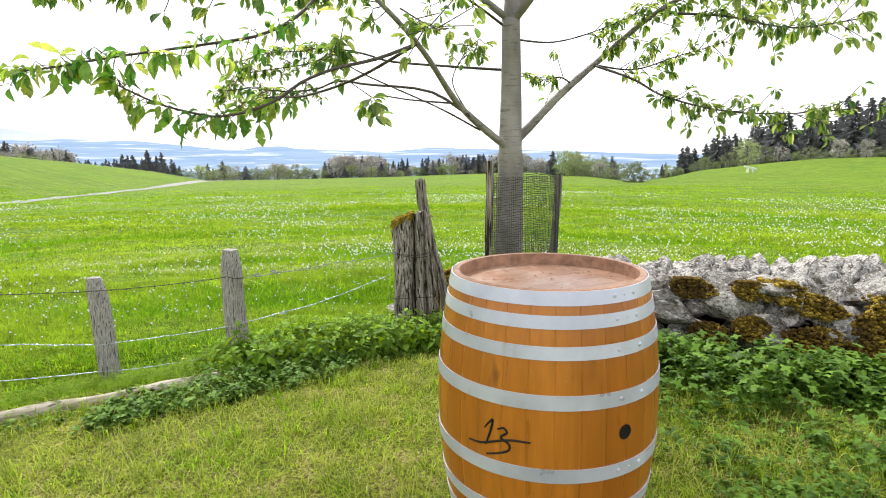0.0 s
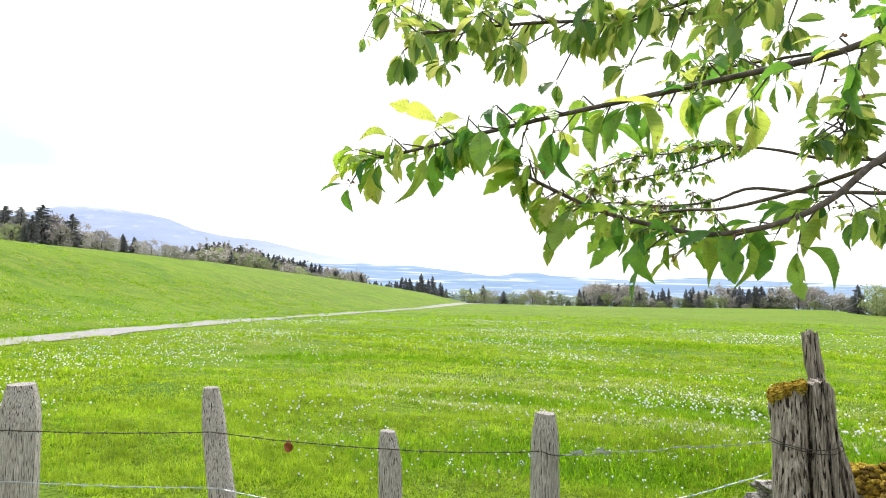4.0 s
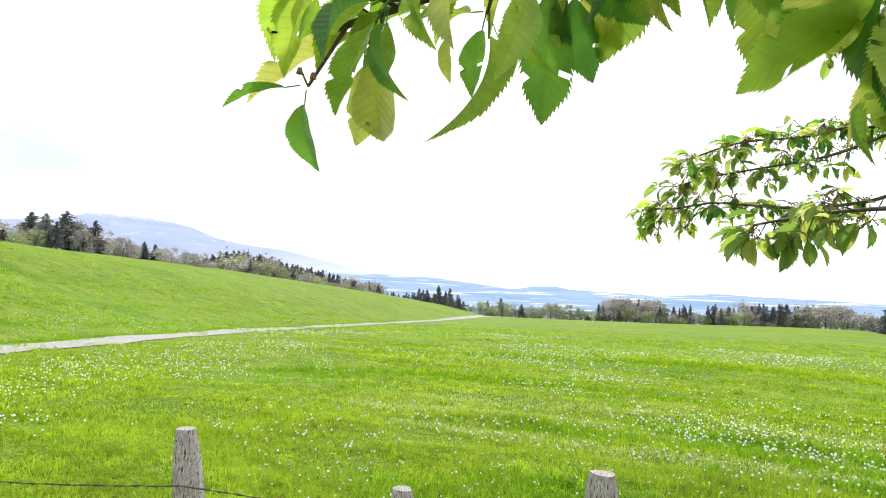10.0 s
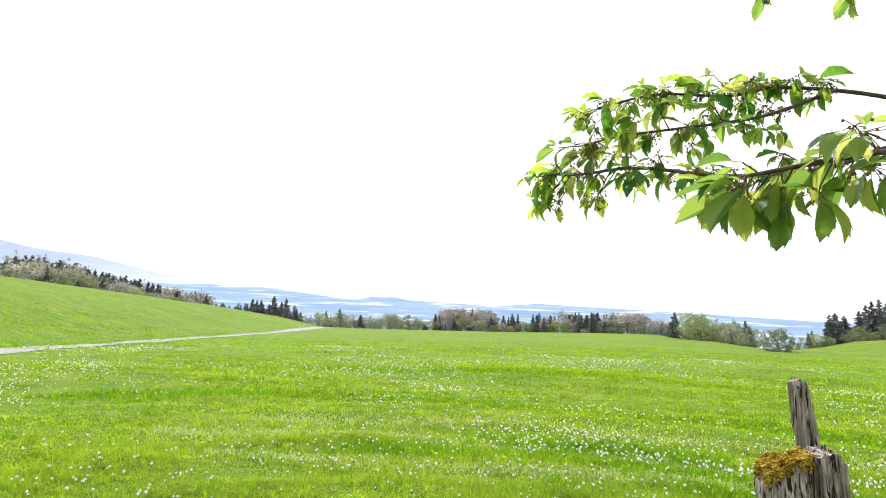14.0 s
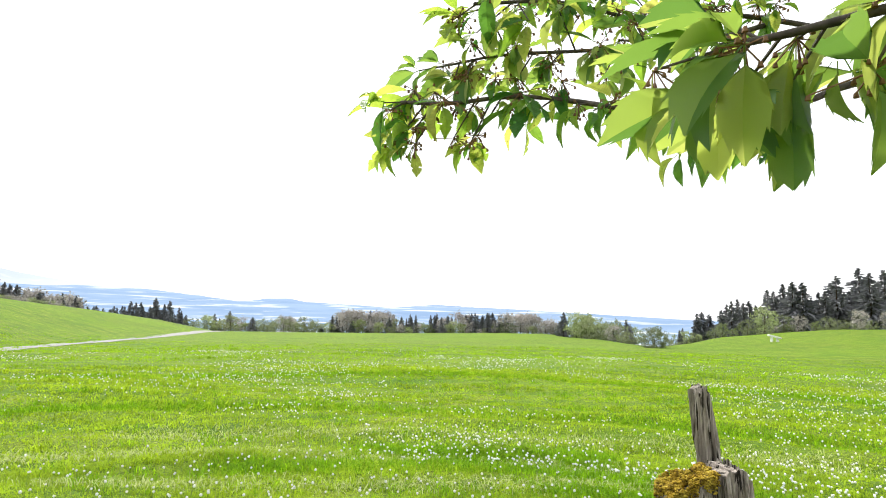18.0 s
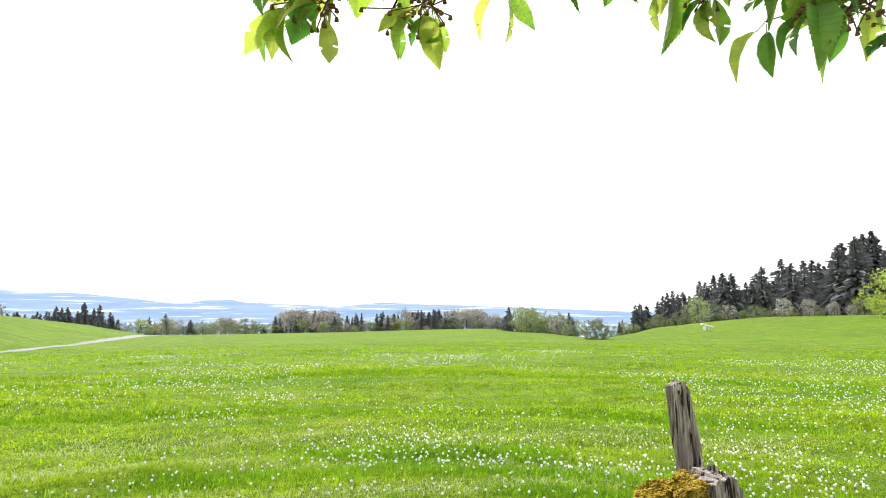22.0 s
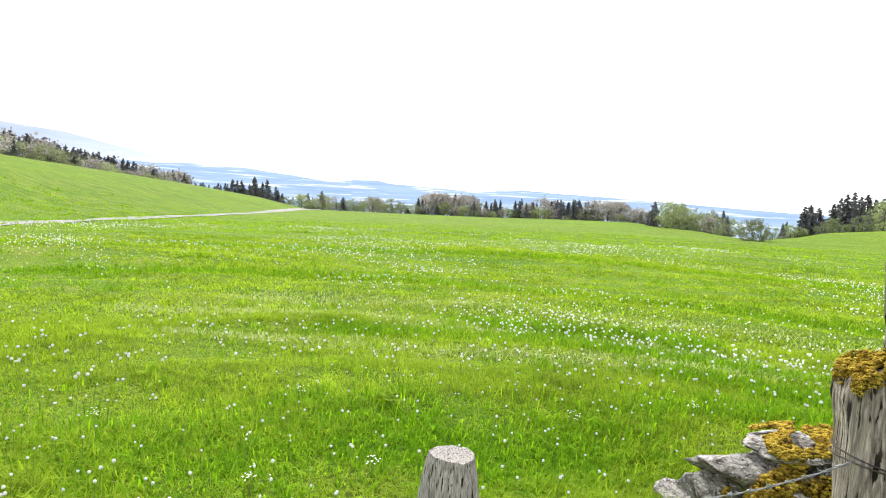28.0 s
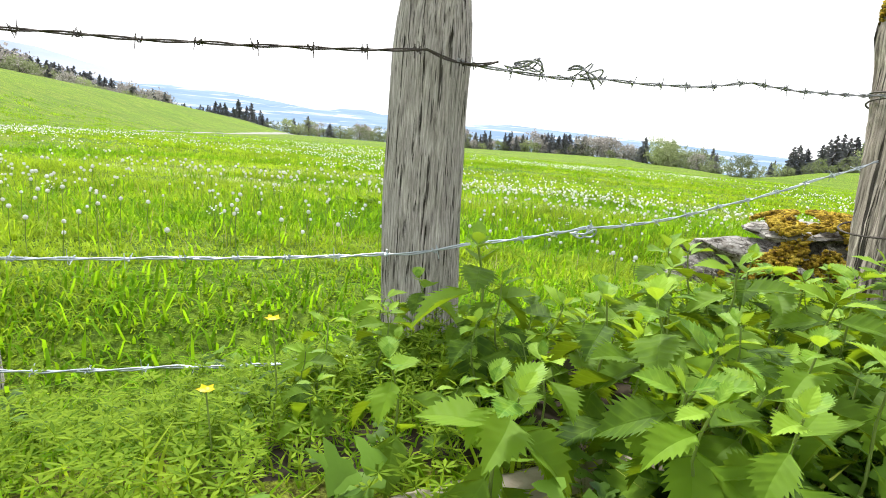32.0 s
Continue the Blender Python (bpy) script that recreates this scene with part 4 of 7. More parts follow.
barbed("barbed_wire", "dark rusty top strand of barbed wire", [(-6.5, 2.3, 0.66), (-4.70, 3.08, 0.67), (-3.62, 3.64, 0.67), (-2.67, 4.14, 0.57), (-1.76, 4.43, 0.608), (-1.62, 4.46, 0.60)], WIRE_OLD, 0.012, 2)
barbed("barbed_wire", "tangled grey top strand tied on beside the post", [(-1.70, 4.44, 0.597), (-1.41, 4.64, 0.60), (-1.0, 4.85, 0.635), (-0.50, 5.15, 0.662)], WIRE_MID, 0.012, 3, 0.09)
barbed("barbed_wire", "galvanised middle strand of barbed wire", [(-6.5, 2.3, 0.36), (-4.70, 3.08, 0.365), (-3.57, 3.64, 0.34), (-2.66, 4.14, 0.148), (-1.82, 4.43, 0.190), (-1.65, 4.44, 0.228), (-1.39, 4.65, 0.255), (-1.13, 4.80, 0.29), (-0.52, 5.12, 0.47)], WIRE_NEW, 0.006, 4)
barbed("barbed_wire", "galvanised lowest strand of barbed wire in the grass", [(-6.5, 2.3, 0.06), (-4.70, 3.10, 0.06), (-3.52, 3.64, 0.04), (-2.65, 4.14, -0.065), (-2.2, 4.27, -0.055), (-1.80, 4.40, -0.02)], WIRE_NEW, 0.01, 5)


def wire_tangle(centre, seed, loops, size, material=None):
    r = random.Random(seed)
    top = thing("wire_tangle", "knotted loops of spare fence wire", "wire", Matrix.Translation(centre))
    for _ in range(loops):
        ph, w, h = r.uniform(0, 6), r.uniform(0.5, 1) * size, r.uniform(0.14, 0.4) * size
        dx = r.uniform(-0.5, 0.5) * size
        line = [(dx + w * math.cos(t + ph), 0.35 * w * math.sin(t + ph), h * math.sin(t * 2 + ph) * 0.6 + h * math.sin(t)) for t in np.linspace(0, 6.0, 22)]
        part("loop", mesh_from("loop", *tube(line, 0.002, 5), material or WIRE_NEW, True), None, top)


wire_tangle((-1.44, 4.62, 0.605), 3, 4, 0.05, WIRE_MID)
wire_tangle((-1.57, 4.53, 0.605), 6, 4, 0.035, WIRE_MID)
wire_tangle((-1.39, 4.65, 0.243), 5, 3, 0.024)

# ---------------------------------------------------------------- stone wall
def stone_mesh(seed, sx, sy, sz, rough=0.16, cuts=2):
    bm = bmesh.new()
    bmesh.ops.create_icosphere(bm, subdivisions=3, radius=0.5)
    o = Vector((seed * 3.7, seed * 1.3, seed * 0.7))
    r = random.Random(seed)
    planes = [(Vector((r.gauss(0, 1), r.gauss(0, 1), r.gauss(0, 1))).normalized(), r.uniform(0.24, 0.40)) for _ in range(12)]
    for v in bm.verts:
        p = v.co.copy()
        for n, d in planes:
            over = p.dot(n) - d
            if over > 0:
                p -= n * over * 0.95
        p *= 1 + rough * noise.noise(p * 3 + o) + 0.10 * noise.noise(p * 8 + o) + 0.07 * noise.noise(p * 19 + o)
        v.co = Vector((p.x * sx * 1.2, p.y * sy * 1.2, p.z * sz * 1.2))
    me = bpy.data.meshes.new("stone")
    bm.to_mesh(me)
    bm.free()
    me.materials.append(ROCK)
    return me


def moss_mesh(seed):
    bm = bmesh.new()
    bmesh.ops.create_icosphere(bm, subdivisions=3, radius=0.5)
    for v in bm.verts:
        v.co *= 1 + 0.35 * noise.noise(v.co * 5 + Vector((seed, 0, 0))) + 0.24 * noise.noise(v.co * 13 + Vector((seed, 3, 0)))
        v.co.z *= 0.42
    me = bpy.data.meshes.new("moss_cushion")
    bm.to_mesh(me)
    bm.free()
    me.materials.append(MOSS)
    return me


def wall():
    top = thing("dry_stone_wall", "tumbled dry stone wall of grey limestone with golden moss", "wall")
    blocks = [stone_mesh(40 + i, 1, 0.85, 0.72) for i in range(8)]
    slabs = [stone_mesh(60 + i, 0.42, 1.0, 1.0, 0.12) for i in range(7)]
    core = moss_mesh(9)
    core.materials[0] = SHADED_EARTH
    r = random.Random(5)

    def put(me, x, y, z, s, rot, name="stone"):
        ob = part(name, me, None, top)
        ob.matrix_basis = Matrix.LocRotScale((x, y, z), Euler([radians(a) for a in rot]), Vector((s, s, s)) if not hasattr(s, "__len__") else Vector(s))

    # tumbled end beside the stump
    for x, y, z, s, rot in [(-0.36, 6.75, -0.28, (0.56, 0.42, 0.32), (0, 22, 0)), (-0.20, 6.80, -0.14, (0.58, 0.44, 0.30), (0, 4, 8)), (0.14, 6.86, 0.02, (0.74, 0.5, 0.20), (0, -4, -8)), (-0.62, 6.75, -0.33, (0.3, 0.3, 0.2), (0, 5, 50)), (0.0, 6.85, -0.18, (0.6, 0.4, 0.34), (0, 0, 80)),
                            (0.35, 6.85, -0.10, (0.5, 0.4, 0.4), (0, 0, 30)), (0.5, 6.6, -0.04, (0.5, 0.42, 0.42), (0, 0, 70)), (0.75, 6.35, 0.08, (0.5, 0.45, 0.45), (0, 0, 10)), (0.2, 6.75, -0.2, (0.6, 0.5, 0.3), (0, 0, 15)),
                            
                            (0.46, 5.70, 0.34, (0.46, 0.4, 0.32), (10, 0, 10)), (0.5, 5.55, 0.05, (0.5, 0.4, 0.5), (0, 0, 100)), (0.85, 5.72, 0.27, (0.5, 0.4, 0.34), (0, 0, 40)), (0.85, 5.6, -0.02, (0.5, 0.5, 0.45), (0, 0, 10)), (1.15, 5.85, 0.2, (0.45, 0.4, 0.4), (0, 0, 70))]:
        put(blocks[r.randrange(8)], x, y, z, s, rot)
    # earth and moss that fill the core
    for k in range(15):
        u = k / 14
        put(core, 1.35 + 3.9 * u, 5.15 - 1.35 * u + 0.15, 0.10, (0.9, 1.0, 0.75), (0, 0, k * 40), "earth_core")
    # the rubble core and the mossy near face, drawing closer towards the east
    for row, (z, s) in enumerate(((0.06, 0.46), (0.30, 0.40), (0.47, 0.30))):
        u = 0.0
        while u < 1.0:
            x = 1.25 + 3.9 * u
            y = 4.75 - 1.45 * u + 0.10 * row + r.uniform(-0.05, 0.05)
            k = r.uniform(0.8, 1.25) * s
            put(blocks[r.randrange(8)], x, y, z + r.uniform(-0.03, 0.03), (k * 1.15, k, k * 0.9), (r.uniform(-15, 15), r.uniform(-15, 15), r.uniform(0, 360)))
            u += k * 0.8 / 3.9
    for _ in range(70):
        u, d = r.uniform(0, 1), r.uniform(0.25, 1)
        x, y = 1.1 + 3.9 * u + 0.3 * d, 4.75 - 1.45 * u + 0.45 + d * (0.8 + 1.3 * u)
        k = r.uniform(0.22, 0.4)
        put(blocks[r.randrange(8)], x, y, 0.28 - 0.08 * d + r.uniform(-0.08, 0.04), (k * 1.2, k, k), (r.uniform(-20, 20), r.uniform(-20, 20), r.uniform(0, 360)))
    # one big pale boulder in the face
    for x, z, s, rot, k in ((1.70, 0.32, (0.78, 0.36, 0.44), (0, 14, -20), 2), (2.22, 0.36, (0.40, 0.3, 0.36), (0, -8, -20), 5), (2.95, 0.22, (0.62, 0.36, 0.40), (0, 30, -20), 3), (2.45, 0.52, (0.34, 0.3, 0.16), (0, 4, -20), 1), (3.5, 0.42, (0.5, 0.4, 0.3), (0, 0, -20), 4), (1.2, 0.45, (0.4, 0.3, 0.16), (0, 0, -20), 6)):
        put(blocks[k], x, 4.62 - 0.37 * (x - 1.25), z, s, rot)
    # upright coping slabs along the far edge
    x = 0.95
    while x < 6.5:
        w = r.uniform(0.13, 0.24)
        put(slabs[r.randrange(7)], x + w / 2, 6.12 + r.uniform(-0.06, 0.06), 0.20 + r.uniform(-0.02, 0.03), (w * 2.9, 0.46, r.uniform(0.40, 0.47)), (r.uniform(-8, 8), r.uniform(18, 38), r.uniform(-10, 10)))
        put(blocks[r.randrange(8)], x + w / 2, 6.1, -0.08, (w * 1.9, 0.4, 0.34), (0, 0, r.uniform(0, 360)))
        x += w * 0.82
    # moss draped in a few broad patches over the top and face
    patches = [(1.25, 0.50, 0.30), (1.30, 0.40, 0.26), (2.0, 0.50, 0.14), (2.55, 0.52, 0.24), (2.75, 0.42, 0.20), (3.15, 0.36, 0.36), (3.5, 0.25, 0.40), (2.75, 0.18, 0.26), (3.0, 0.08, 0.34), (3.0, 0.08, 0.34), (3.3, 0.2, 0.34), (1.25, 0.26, 0.34), (1.3, 0.12, 0.3), (4.1, 0.4, 0.4)]
    places = []
    for _ in range(6500):
        cx, cz, w = r.choice(patches)
        f_, t_ = math.sqrt(r.random()), r.uniform(0, 6.283)
        x, z = cx + w * 0.62 * f_ * math.cos(t_) * (1 + 0.3 * math.sin(t_ * 3 + cx)), min(0.57, cz + w * 0.42 * f_ * math.sin(t_))
        y = 4.47 - 0.372 * (x - 1.25) + 0.30 * max(0.0, z - 0.1) + r.uniform(-0.035, 0.03) + (0.2 * r.random() if z > 0.48 else 0)
        places.append((x, y, max(z, -0.02), r.uniform(0.007, 0.020)))
    tagged(part("moss", moss_blobs(places, 3, BROWN_MOSS), None, top, "golden brown moss draped over the stones"), kind="stuff")
    # darker moss and litter low in the face, also painting the joints' shadows
    low = [(1.15, 0.34, 0.30), (1.42, 0.16, 0.24), (2.02, 0.16, 0.24), (2.30, 0.24, 0.20), (2.62, 0.14, 0.30), (3.05, 0.30, 0.26), (3.35, 0.10, 0.40), (3.65, 0.35, 0.32), (1.9, 0.52, 0.20), (2.3, 0.53, 0.18)]
    places = []
    for _ in range(5200):
        cx, cz, w = r.choice(low)
        f_, t_ = math.sqrt(r.random()), r.uniform(0, 6.283)
        x, z = cx + w * 0.6 * f_ * math.cos(t_), min(0.58, cz + w * 0.45 * f_ * math.sin(t_))
        y = 4.45 - 0.372 * (x - 1.25) + 0.30 * max(0.0, z - 0.1) + r.uniform(-0.035, 0.03)
        places.append((x, y, max(z, -0.02), r.uniform(0.007, 0.018)))
    tagged(part("moss", moss_blobs(places, 7, SHADED_MOSS), None, top, "dark brown moss and litter, darkened for shadow in the joints"), kind="stuff")
    # the mossy mound behind the stump
    places = []
    for _ in range(2600):
        t_, u_ = r.uniform(math.pi * 0.95, math.pi * 2.05), r.uniform(-0.5, 1.3)
        k = 1 + 0.28 * noise.noise((t_ * 2.3, u_ * 2.3, 7))
        places.append((0.46 + 0.56 * k * math.cos(t_) * math.cos(u_), 5.82 + 0.40 * k * math.sin(t_) * math.cos(u_), 0.04 + 0.40 * k * math.sin(u_), r.uniform(0.010, 0.028)))
    tagged(part("moss", moss_blobs(places, 6, BROWN_MOSS), None, top, "brown moss over the wall's broken end"), kind="stuff")
    places = []
    for _ in range(7000):
        x, f = r.uniform(-0.45, 0.6), r.random()
        if noise.noise((x * 6, f * 4, 2)) < -0.12:
            continue
        high = -0.28 + 0.38 * min(1, (x + 0.45) / 0.6)
        places.append((x, 6.50 + 0.10 * f + 0.25 * max(0, f - 0.8) + r.uniform(-0.03, 0.03), -0.44 + (high + 0.44) * f, r.uniform(0.006, 0.017)))
    for _ in range(5200):
        x, y = r.uniform(-0.12, 0.62), r.uniform(6.60, 7.0)
        if noise.noise((x * 7, y * 7, 6)) > -0.02:
            dome = math.sqrt(max(0.0, 1 - ((x - 0.22) / 0.46) ** 2 - ((y - 6.84) / 0.30) ** 2))
            places.append((x, y, -0.02 + 0.17 * dome + 0.014 * r.random(), r.uniform(0.006, 0.015)))
    tagged(part("moss", moss_blobs(places, 4, MOSS), None, top, "golden moss hanging over the tumbled end"), kind="stuff")


wall()


# ---------------------------------------------------------------- cherry tree
def leaf_mesh(name, length, width, droop, fold, seed, material, teeth=11, bite=False, tooth=0.26, form=(0.90, 0.72)):
    """A toothed, folded and curved leaf along +x from the stalk, upper face towards +z."""
    r = random.Random(seed)
    v, f = [], []
    n = teeth
    mid = []
    for i in range(n + 1):
        u = i / n
        x = length * (u - 0.12 * droop * u * u)
        mid.append(Vector((x, 0.03 * length * math.sin(u * 3 + seed), -droop * length * u * u * 0.55)))
    for s in (-1, 1):
        base = len(v)
        for i, m in enumerate(mid):
            u = i / n
            w = width * 0.5 * (math.sin(math.pi * u ** form[0]) ** form[1])
            pinch = min(1.0, max(0.0, (u - 0.68) / 0.28))
            w *= 1 - 0.30 * pinch * pinch * (3 - 2 * pinch) * (u < 0.999)
            w = max(w, 0.0004) * (1 + r.uniform(-0.05, 0.05))
            if bite and s == 1 and i == int(n * 0.6):
                w *= 0.55
            wave = 0.06 * w * math.sin(u * 15 + seed + s)
            v += [m, m + Vector((0.10 * w, s * w * 0.5, w * fold * 0.30 + wave)), m + Vector((0.26 * w, s * w, w * fold * 0.75 + wave))]
        tips = len(v)
        for i in range(n):
            a, b = base + 3 * i, base + 3 * i + 3
            # a tooth: the edge runs out past the blade and steps back
            out = v[b + 2] - v[b]
            v.append(v[b + 2] + out * tooth + (mid[i + 1] - mid[i]) * (0.5 if i < n - 1 else 0.1))
            t = tips + i
            quad = [(a, b, b + 1, a + 1), (a + 1, b + 1, b + 2, a + 2), (a + 2, b + 2, t)]
            if bite and s == -1 and i == int(n * 0.55):
                del quad[1]
            f += quad if s == 1 else [q[::-1] for q in quad]
    stalk = tube([(-0.22 * length, 0, 0.02 * length), (-0.1 * length, 0, 0.012 * length), (0.02 * length, 0, 0)], 0.0011 * length / 0.1, 4, False)
    v, f = join((v, f), stalk)
    return mesh_from(name, v, f, material, True)


def spot_leaf(leaf_length, p, out, r, droop=(20, 75)):
    """Pose of a hanging leaf that grows from p roughly towards out."""
    yaw = math.degrees(math.atan2(out.y, out.x)) + r.uniform(-55, 55)
    pitch = r.uniform(*droop)
    return Matrix.Translation(p) @ pose(0, 0, 0, 0, 0, yaw) @ pose(0, 0, 0, r.uniform(-40, 40), pitch, 0) @ Matrix.Translation((0.22 * leaf_length, 0, 0))


def cherry():
    top = thing("cherry_tree", "young cherry tree with fresh toothed leaves inside a netting guard", "tree", Matrix.Translation((0.44, 3.86, 0)))
    o = Vector((0.44, 3.86, 0))
    r = random.Random(12)

    def wood(name, pts, r0, r1, n=26, sides=12, parent=top, knots=0.04):
        line = spline([Vector(p) - o for p in pts], n)
        rad = [(r0 + (r1 - r0) * (i / (n - 1)) ** 0.8) * (1 + knots * noise.noise((i * 0.8, r0 * 50, 2))) for i in range(n)]
        part(name, mesh_from(name, *tube(line, rad, sides), BARK if r0 > 0.015 else TWIG, True), None, parent)
        return line

    trunk = wood("trunk", [(0.45, 3.88, -0.1), (0.43, 3.87, 0.4), (0.437, 3.865, 0.95), (0.44, 3.84, 1.45), (0.435, 3.82, 1.62), (0.44, 3.84, 2.0), (0.43, 3.80, 2.42)], 0.125, 0.058, 40, 20)
    leader = wood("leader", [(0.43, 3.80, 2.38), (0.45, 3.85, 2.8), (0.45, 3.82, 3.3), (0.5, 3.85, 4.2), (0.48, 3.9, 5.2)], 0.055, 0.018, 26, 12)
    # branch: points, start and end radius, whether its leaves are single parts, leaf size, share of the length that is bare
    branches = [
        ([(0.43, 3.83, 1.60), (0.30, 3.68, 1.68), (0.078, 3.443, 1.858), (-0.131, 2.844, 2.092), (-0.408, 2.385, 2.318)], 0.032, 0.0075, 0, 0.065, 0.86),
        ([(-0.408, 2.385, 2.318), (-0.52, 2.2, 2.10), (-0.63, 2.03, 1.98), (-0.82, 2.0, 1.942), (-1.05, 1.98, 1.910), (-1.20, 1.965, 1.886), (-1.32, 1.95, 1.864), (-1.45, 1.945, 1.848)], 0.0075, 0.0026, 1, 0.071, 0.12),
        ([(-0.131, 2.844, 2.092), (-0.30, 2.60, 1.985), (-0.45, 2.42, 1.92), (-0.56, 2.28, 1.85), (-0.64, 2.2, 1.775), (-0.73, 2.12, 1.725), (-0.83, 2.08, 1.705), (-0.90, 2.06, 1.715), (-1.0, 2.03, 1.742), (-1.08, 2.0, 1.78), (-1.13, 1.985, 1.808)], 0.0085, 0.003, 1, 0.066, 0.34),
        ([(0.15, 3.5, 1.79), (-0.1, 3.6, 1.95), (-0.49, 3.75, 2.01), (-0.68, 3.75, 2.035), (-0.81, 3.75, 1.99), (-0.93, 3.75, 1.975), (-1.06, 3.75, 1.975), (-1.245, 3.76, 2.0), (-1.38, 3.76, 1.985), (-1.46, 3.77, 1.99)], 0.009, 0.003, 1, 0.060, 0.42),
        ([(0.43, 3.83, 2.1), (0.0, 3.95, 2.15), (-0.36, 4.0, 2.19), (-0.535, 4.0, 2.24), (-0.68, 4.0, 2.27), (-0.84, 4.0, 2.285), (-0.96, 4.0, 2.265), (-1.17, 3.87, 2.23), (-1.34, 3.74, 2.15)], 0.009, 0.003, 1, 0.060, 0.5),
        ([(-0.68, 4.0, 2.27), (-0.9, 3.9, 2.17), (-1.12, 3.86, 2.13), (-1.28, 3.82, 2.10), (-1.38, 3.8, 2.07)], 0.006, 0.002, 1, 0.058, 0.15),
        ([(-0.131, 2.844, 2.092), (-0.45, 3.0, 1.955), (-0.75, 3.15, 1.885), (-0.91, 3.2, 1.885), (-1.0, 3.25, 1.885), (-1.10, 3.3, 1.875), (-1.15, 3.3, 1.865)], 0.008, 0.003, 1, 0.078, 0.52),
        ([(0.2, 3.8, 2.6), (-0.4, 3.85, 2.62), (-0.70, 3.85, 2.61), (-0.82, 3.85, 2.60), (-0.90, 3.85, 2.59)], 0.009, 0.003, 0, 0.07, 0.3),
        ([(0.45, 3.85, 2.75), (-0.1, 3.55, 2.95), (-0.8, 3.3, 3.08), (-1.6, 3.2, 3.17), (-2.45, 3.2, 3.22)], 0.02, 0.004, 0, 0.062, 0.2),
        ([(-0.4, 3.4, 2.78), (-0.8, 3.25, 2.95), (-1.2, 3.1, 3.05)], 0.008, 0.003, 0, 0.062, 0.1),
        ([(-0.83, 3.18, 2.885), (-1.3, 3.25, 2.84), (-1.7, 3.2, 2.87), (-2.2, 3.2, 2.90)], 0.008, 0.003, 0, 0.062, 0.1),
        ([(0.1, 3.6, 2.6), (-0.3, 3.3, 2.9), (-0.55, 3.2, 3.1)], 0.008, 0.003, 0, 0.062, 0.2),
        ([(0.78, 3.30, 2.95), (0.78, 2.70, 2.80), (0.86, 2.14, 2.64), (0.44, 1.74, 2.37), (0.23, 1.58, 2.26)], 0.01, 0.003, 0, 0.088, 0.76),
        ([(0.78, 2.70, 2.80), (0.80, 2.30, 2.62), (0.63, 1.96, 2.39), (0.44, 1.82, 2.38)], 0.006, 0.002, 0, 0.085, 0.76),
        ([(-0.408, 2.385, 2.318), (-0.7, 2.55, 2.37), (-1.0, 2.62, 2.355), (-1.3, 2.45, 2.31), (-1.52, 2.30, 2.26)], 0.008, 0.003, 0, 0.08, 0.16),
        ([(0.43, 3.80, 2.40), (0.05, 3.62, 2.62), (-0.4, 3.4, 2.78), (-0.83, 3.18, 2.885), (-1.5, 2.95, 2.93), (-2.2, 2.77, 2.97)], 0.024, 0.004, 0, 0.061, 0.25),
        ([(-0.4, 3.4, 2.78), (-0.7, 3.5, 2.72), (-1.05, 3.4, 2.70)], 0.008, 0.003, 0, 0.061, 0.25),
        ([(0.45, 3.85, 2.9), (0.1, 3.4, 3.25), (-0.4, 3.0, 3.5), (-1.0, 2.7, 3.65), (-1.7, 2.5, 3.7)], 0.022, 0.004, 0, 0.061, 0.25),
        ([(0.45, 3.85, 3.1), (-0.1, 4.1, 3.4), (-0.8, 4.2, 3.6), (-1.5, 4.1, 3.65)], 0.018, 0.004, 0, 0.061, 0.3),
        ([(0.44, 3.86, 1.62), (0.56, 3.87, 1.73), (0.768, 3.874, 1.945), (1.042, 3.93, 2.177), (1.34, 3.75, 2.43), (1.7, 3.7, 2.6), (2.3, 3.6, 2.8)], 0.036, 0.008, 0, 0.065, 0.5),
        ([(1.0, 3.92, 2.14), (1.195, 3.7, 2.02), (1.34, 3.55, 1.90), (1.653, 3.5, 1.81), (2.0, 3.45, 1.78), (2.4, 3.4, 1.80)], 0.009, 0.003, 0, 0.065, 0.35),
        ([(0.85, 3.9, 2.02), (0.75, 3.8, 2.05), (0.66, 3.85, 2.04), (0.55, 3.8, 2.06)], 0.006, 0.002, 0, 0.053, 0.2),
        ([(1.0, 3.92, 2.14), (1.25, 3.85, 2.10), (1.5, 3.8, 2.17), (1.8, 3.7, 2.25)], 0.007, 0.002, 0, 0.061, 0.2),
        ([(1.34, 3.75, 2.43), (1.65, 3.5, 2.35), (2.0, 3.4, 2.26), (2.4, 3.35, 2.3)], 0.009, 0.003, 0, 0.065, 0.2),
        ([(0.44, 3.8, 2.40), (0.62, 3.55, 2.62), (0.78, 3.3, 2.95), (1.1, 2.9, 3.3), (1.4, 2.6, 3.5)], 0.032, 0.008, 0, 0.068, 0.55),
        ([(0.45, 3.85, 2.45), (0.6, 4.0, 2.75), (0.95, 4.1, 3.2), (1.4, 4.2, 3.7)], 0.026, 0.008, 0, 0.061, 0.5),
        ([(0.70, 3.4, 2.8), (0.95, 2.9, 2.82), (1.2, 2.5, 2.72), (1.35, 2.25, 2.6)], 0.010, 0.003, 0, 0.076, 0.35),
        ([(0.44, 3.86, 2.30), (0.75, 3.9, 2.29), (1.1, 3.8, 2.38), (1.5, 3.6, 2.55)], 0.007, 0.002, 0, 0.057, 0.5),
        ([(0.42, 3.85, 2.36), (0.2, 3.6, 2.45), (0.02, 3.45, 2.52), (-0.3, 3.1, 2.7)], 0.009, 0.003, 0, 0.061, 0.4),
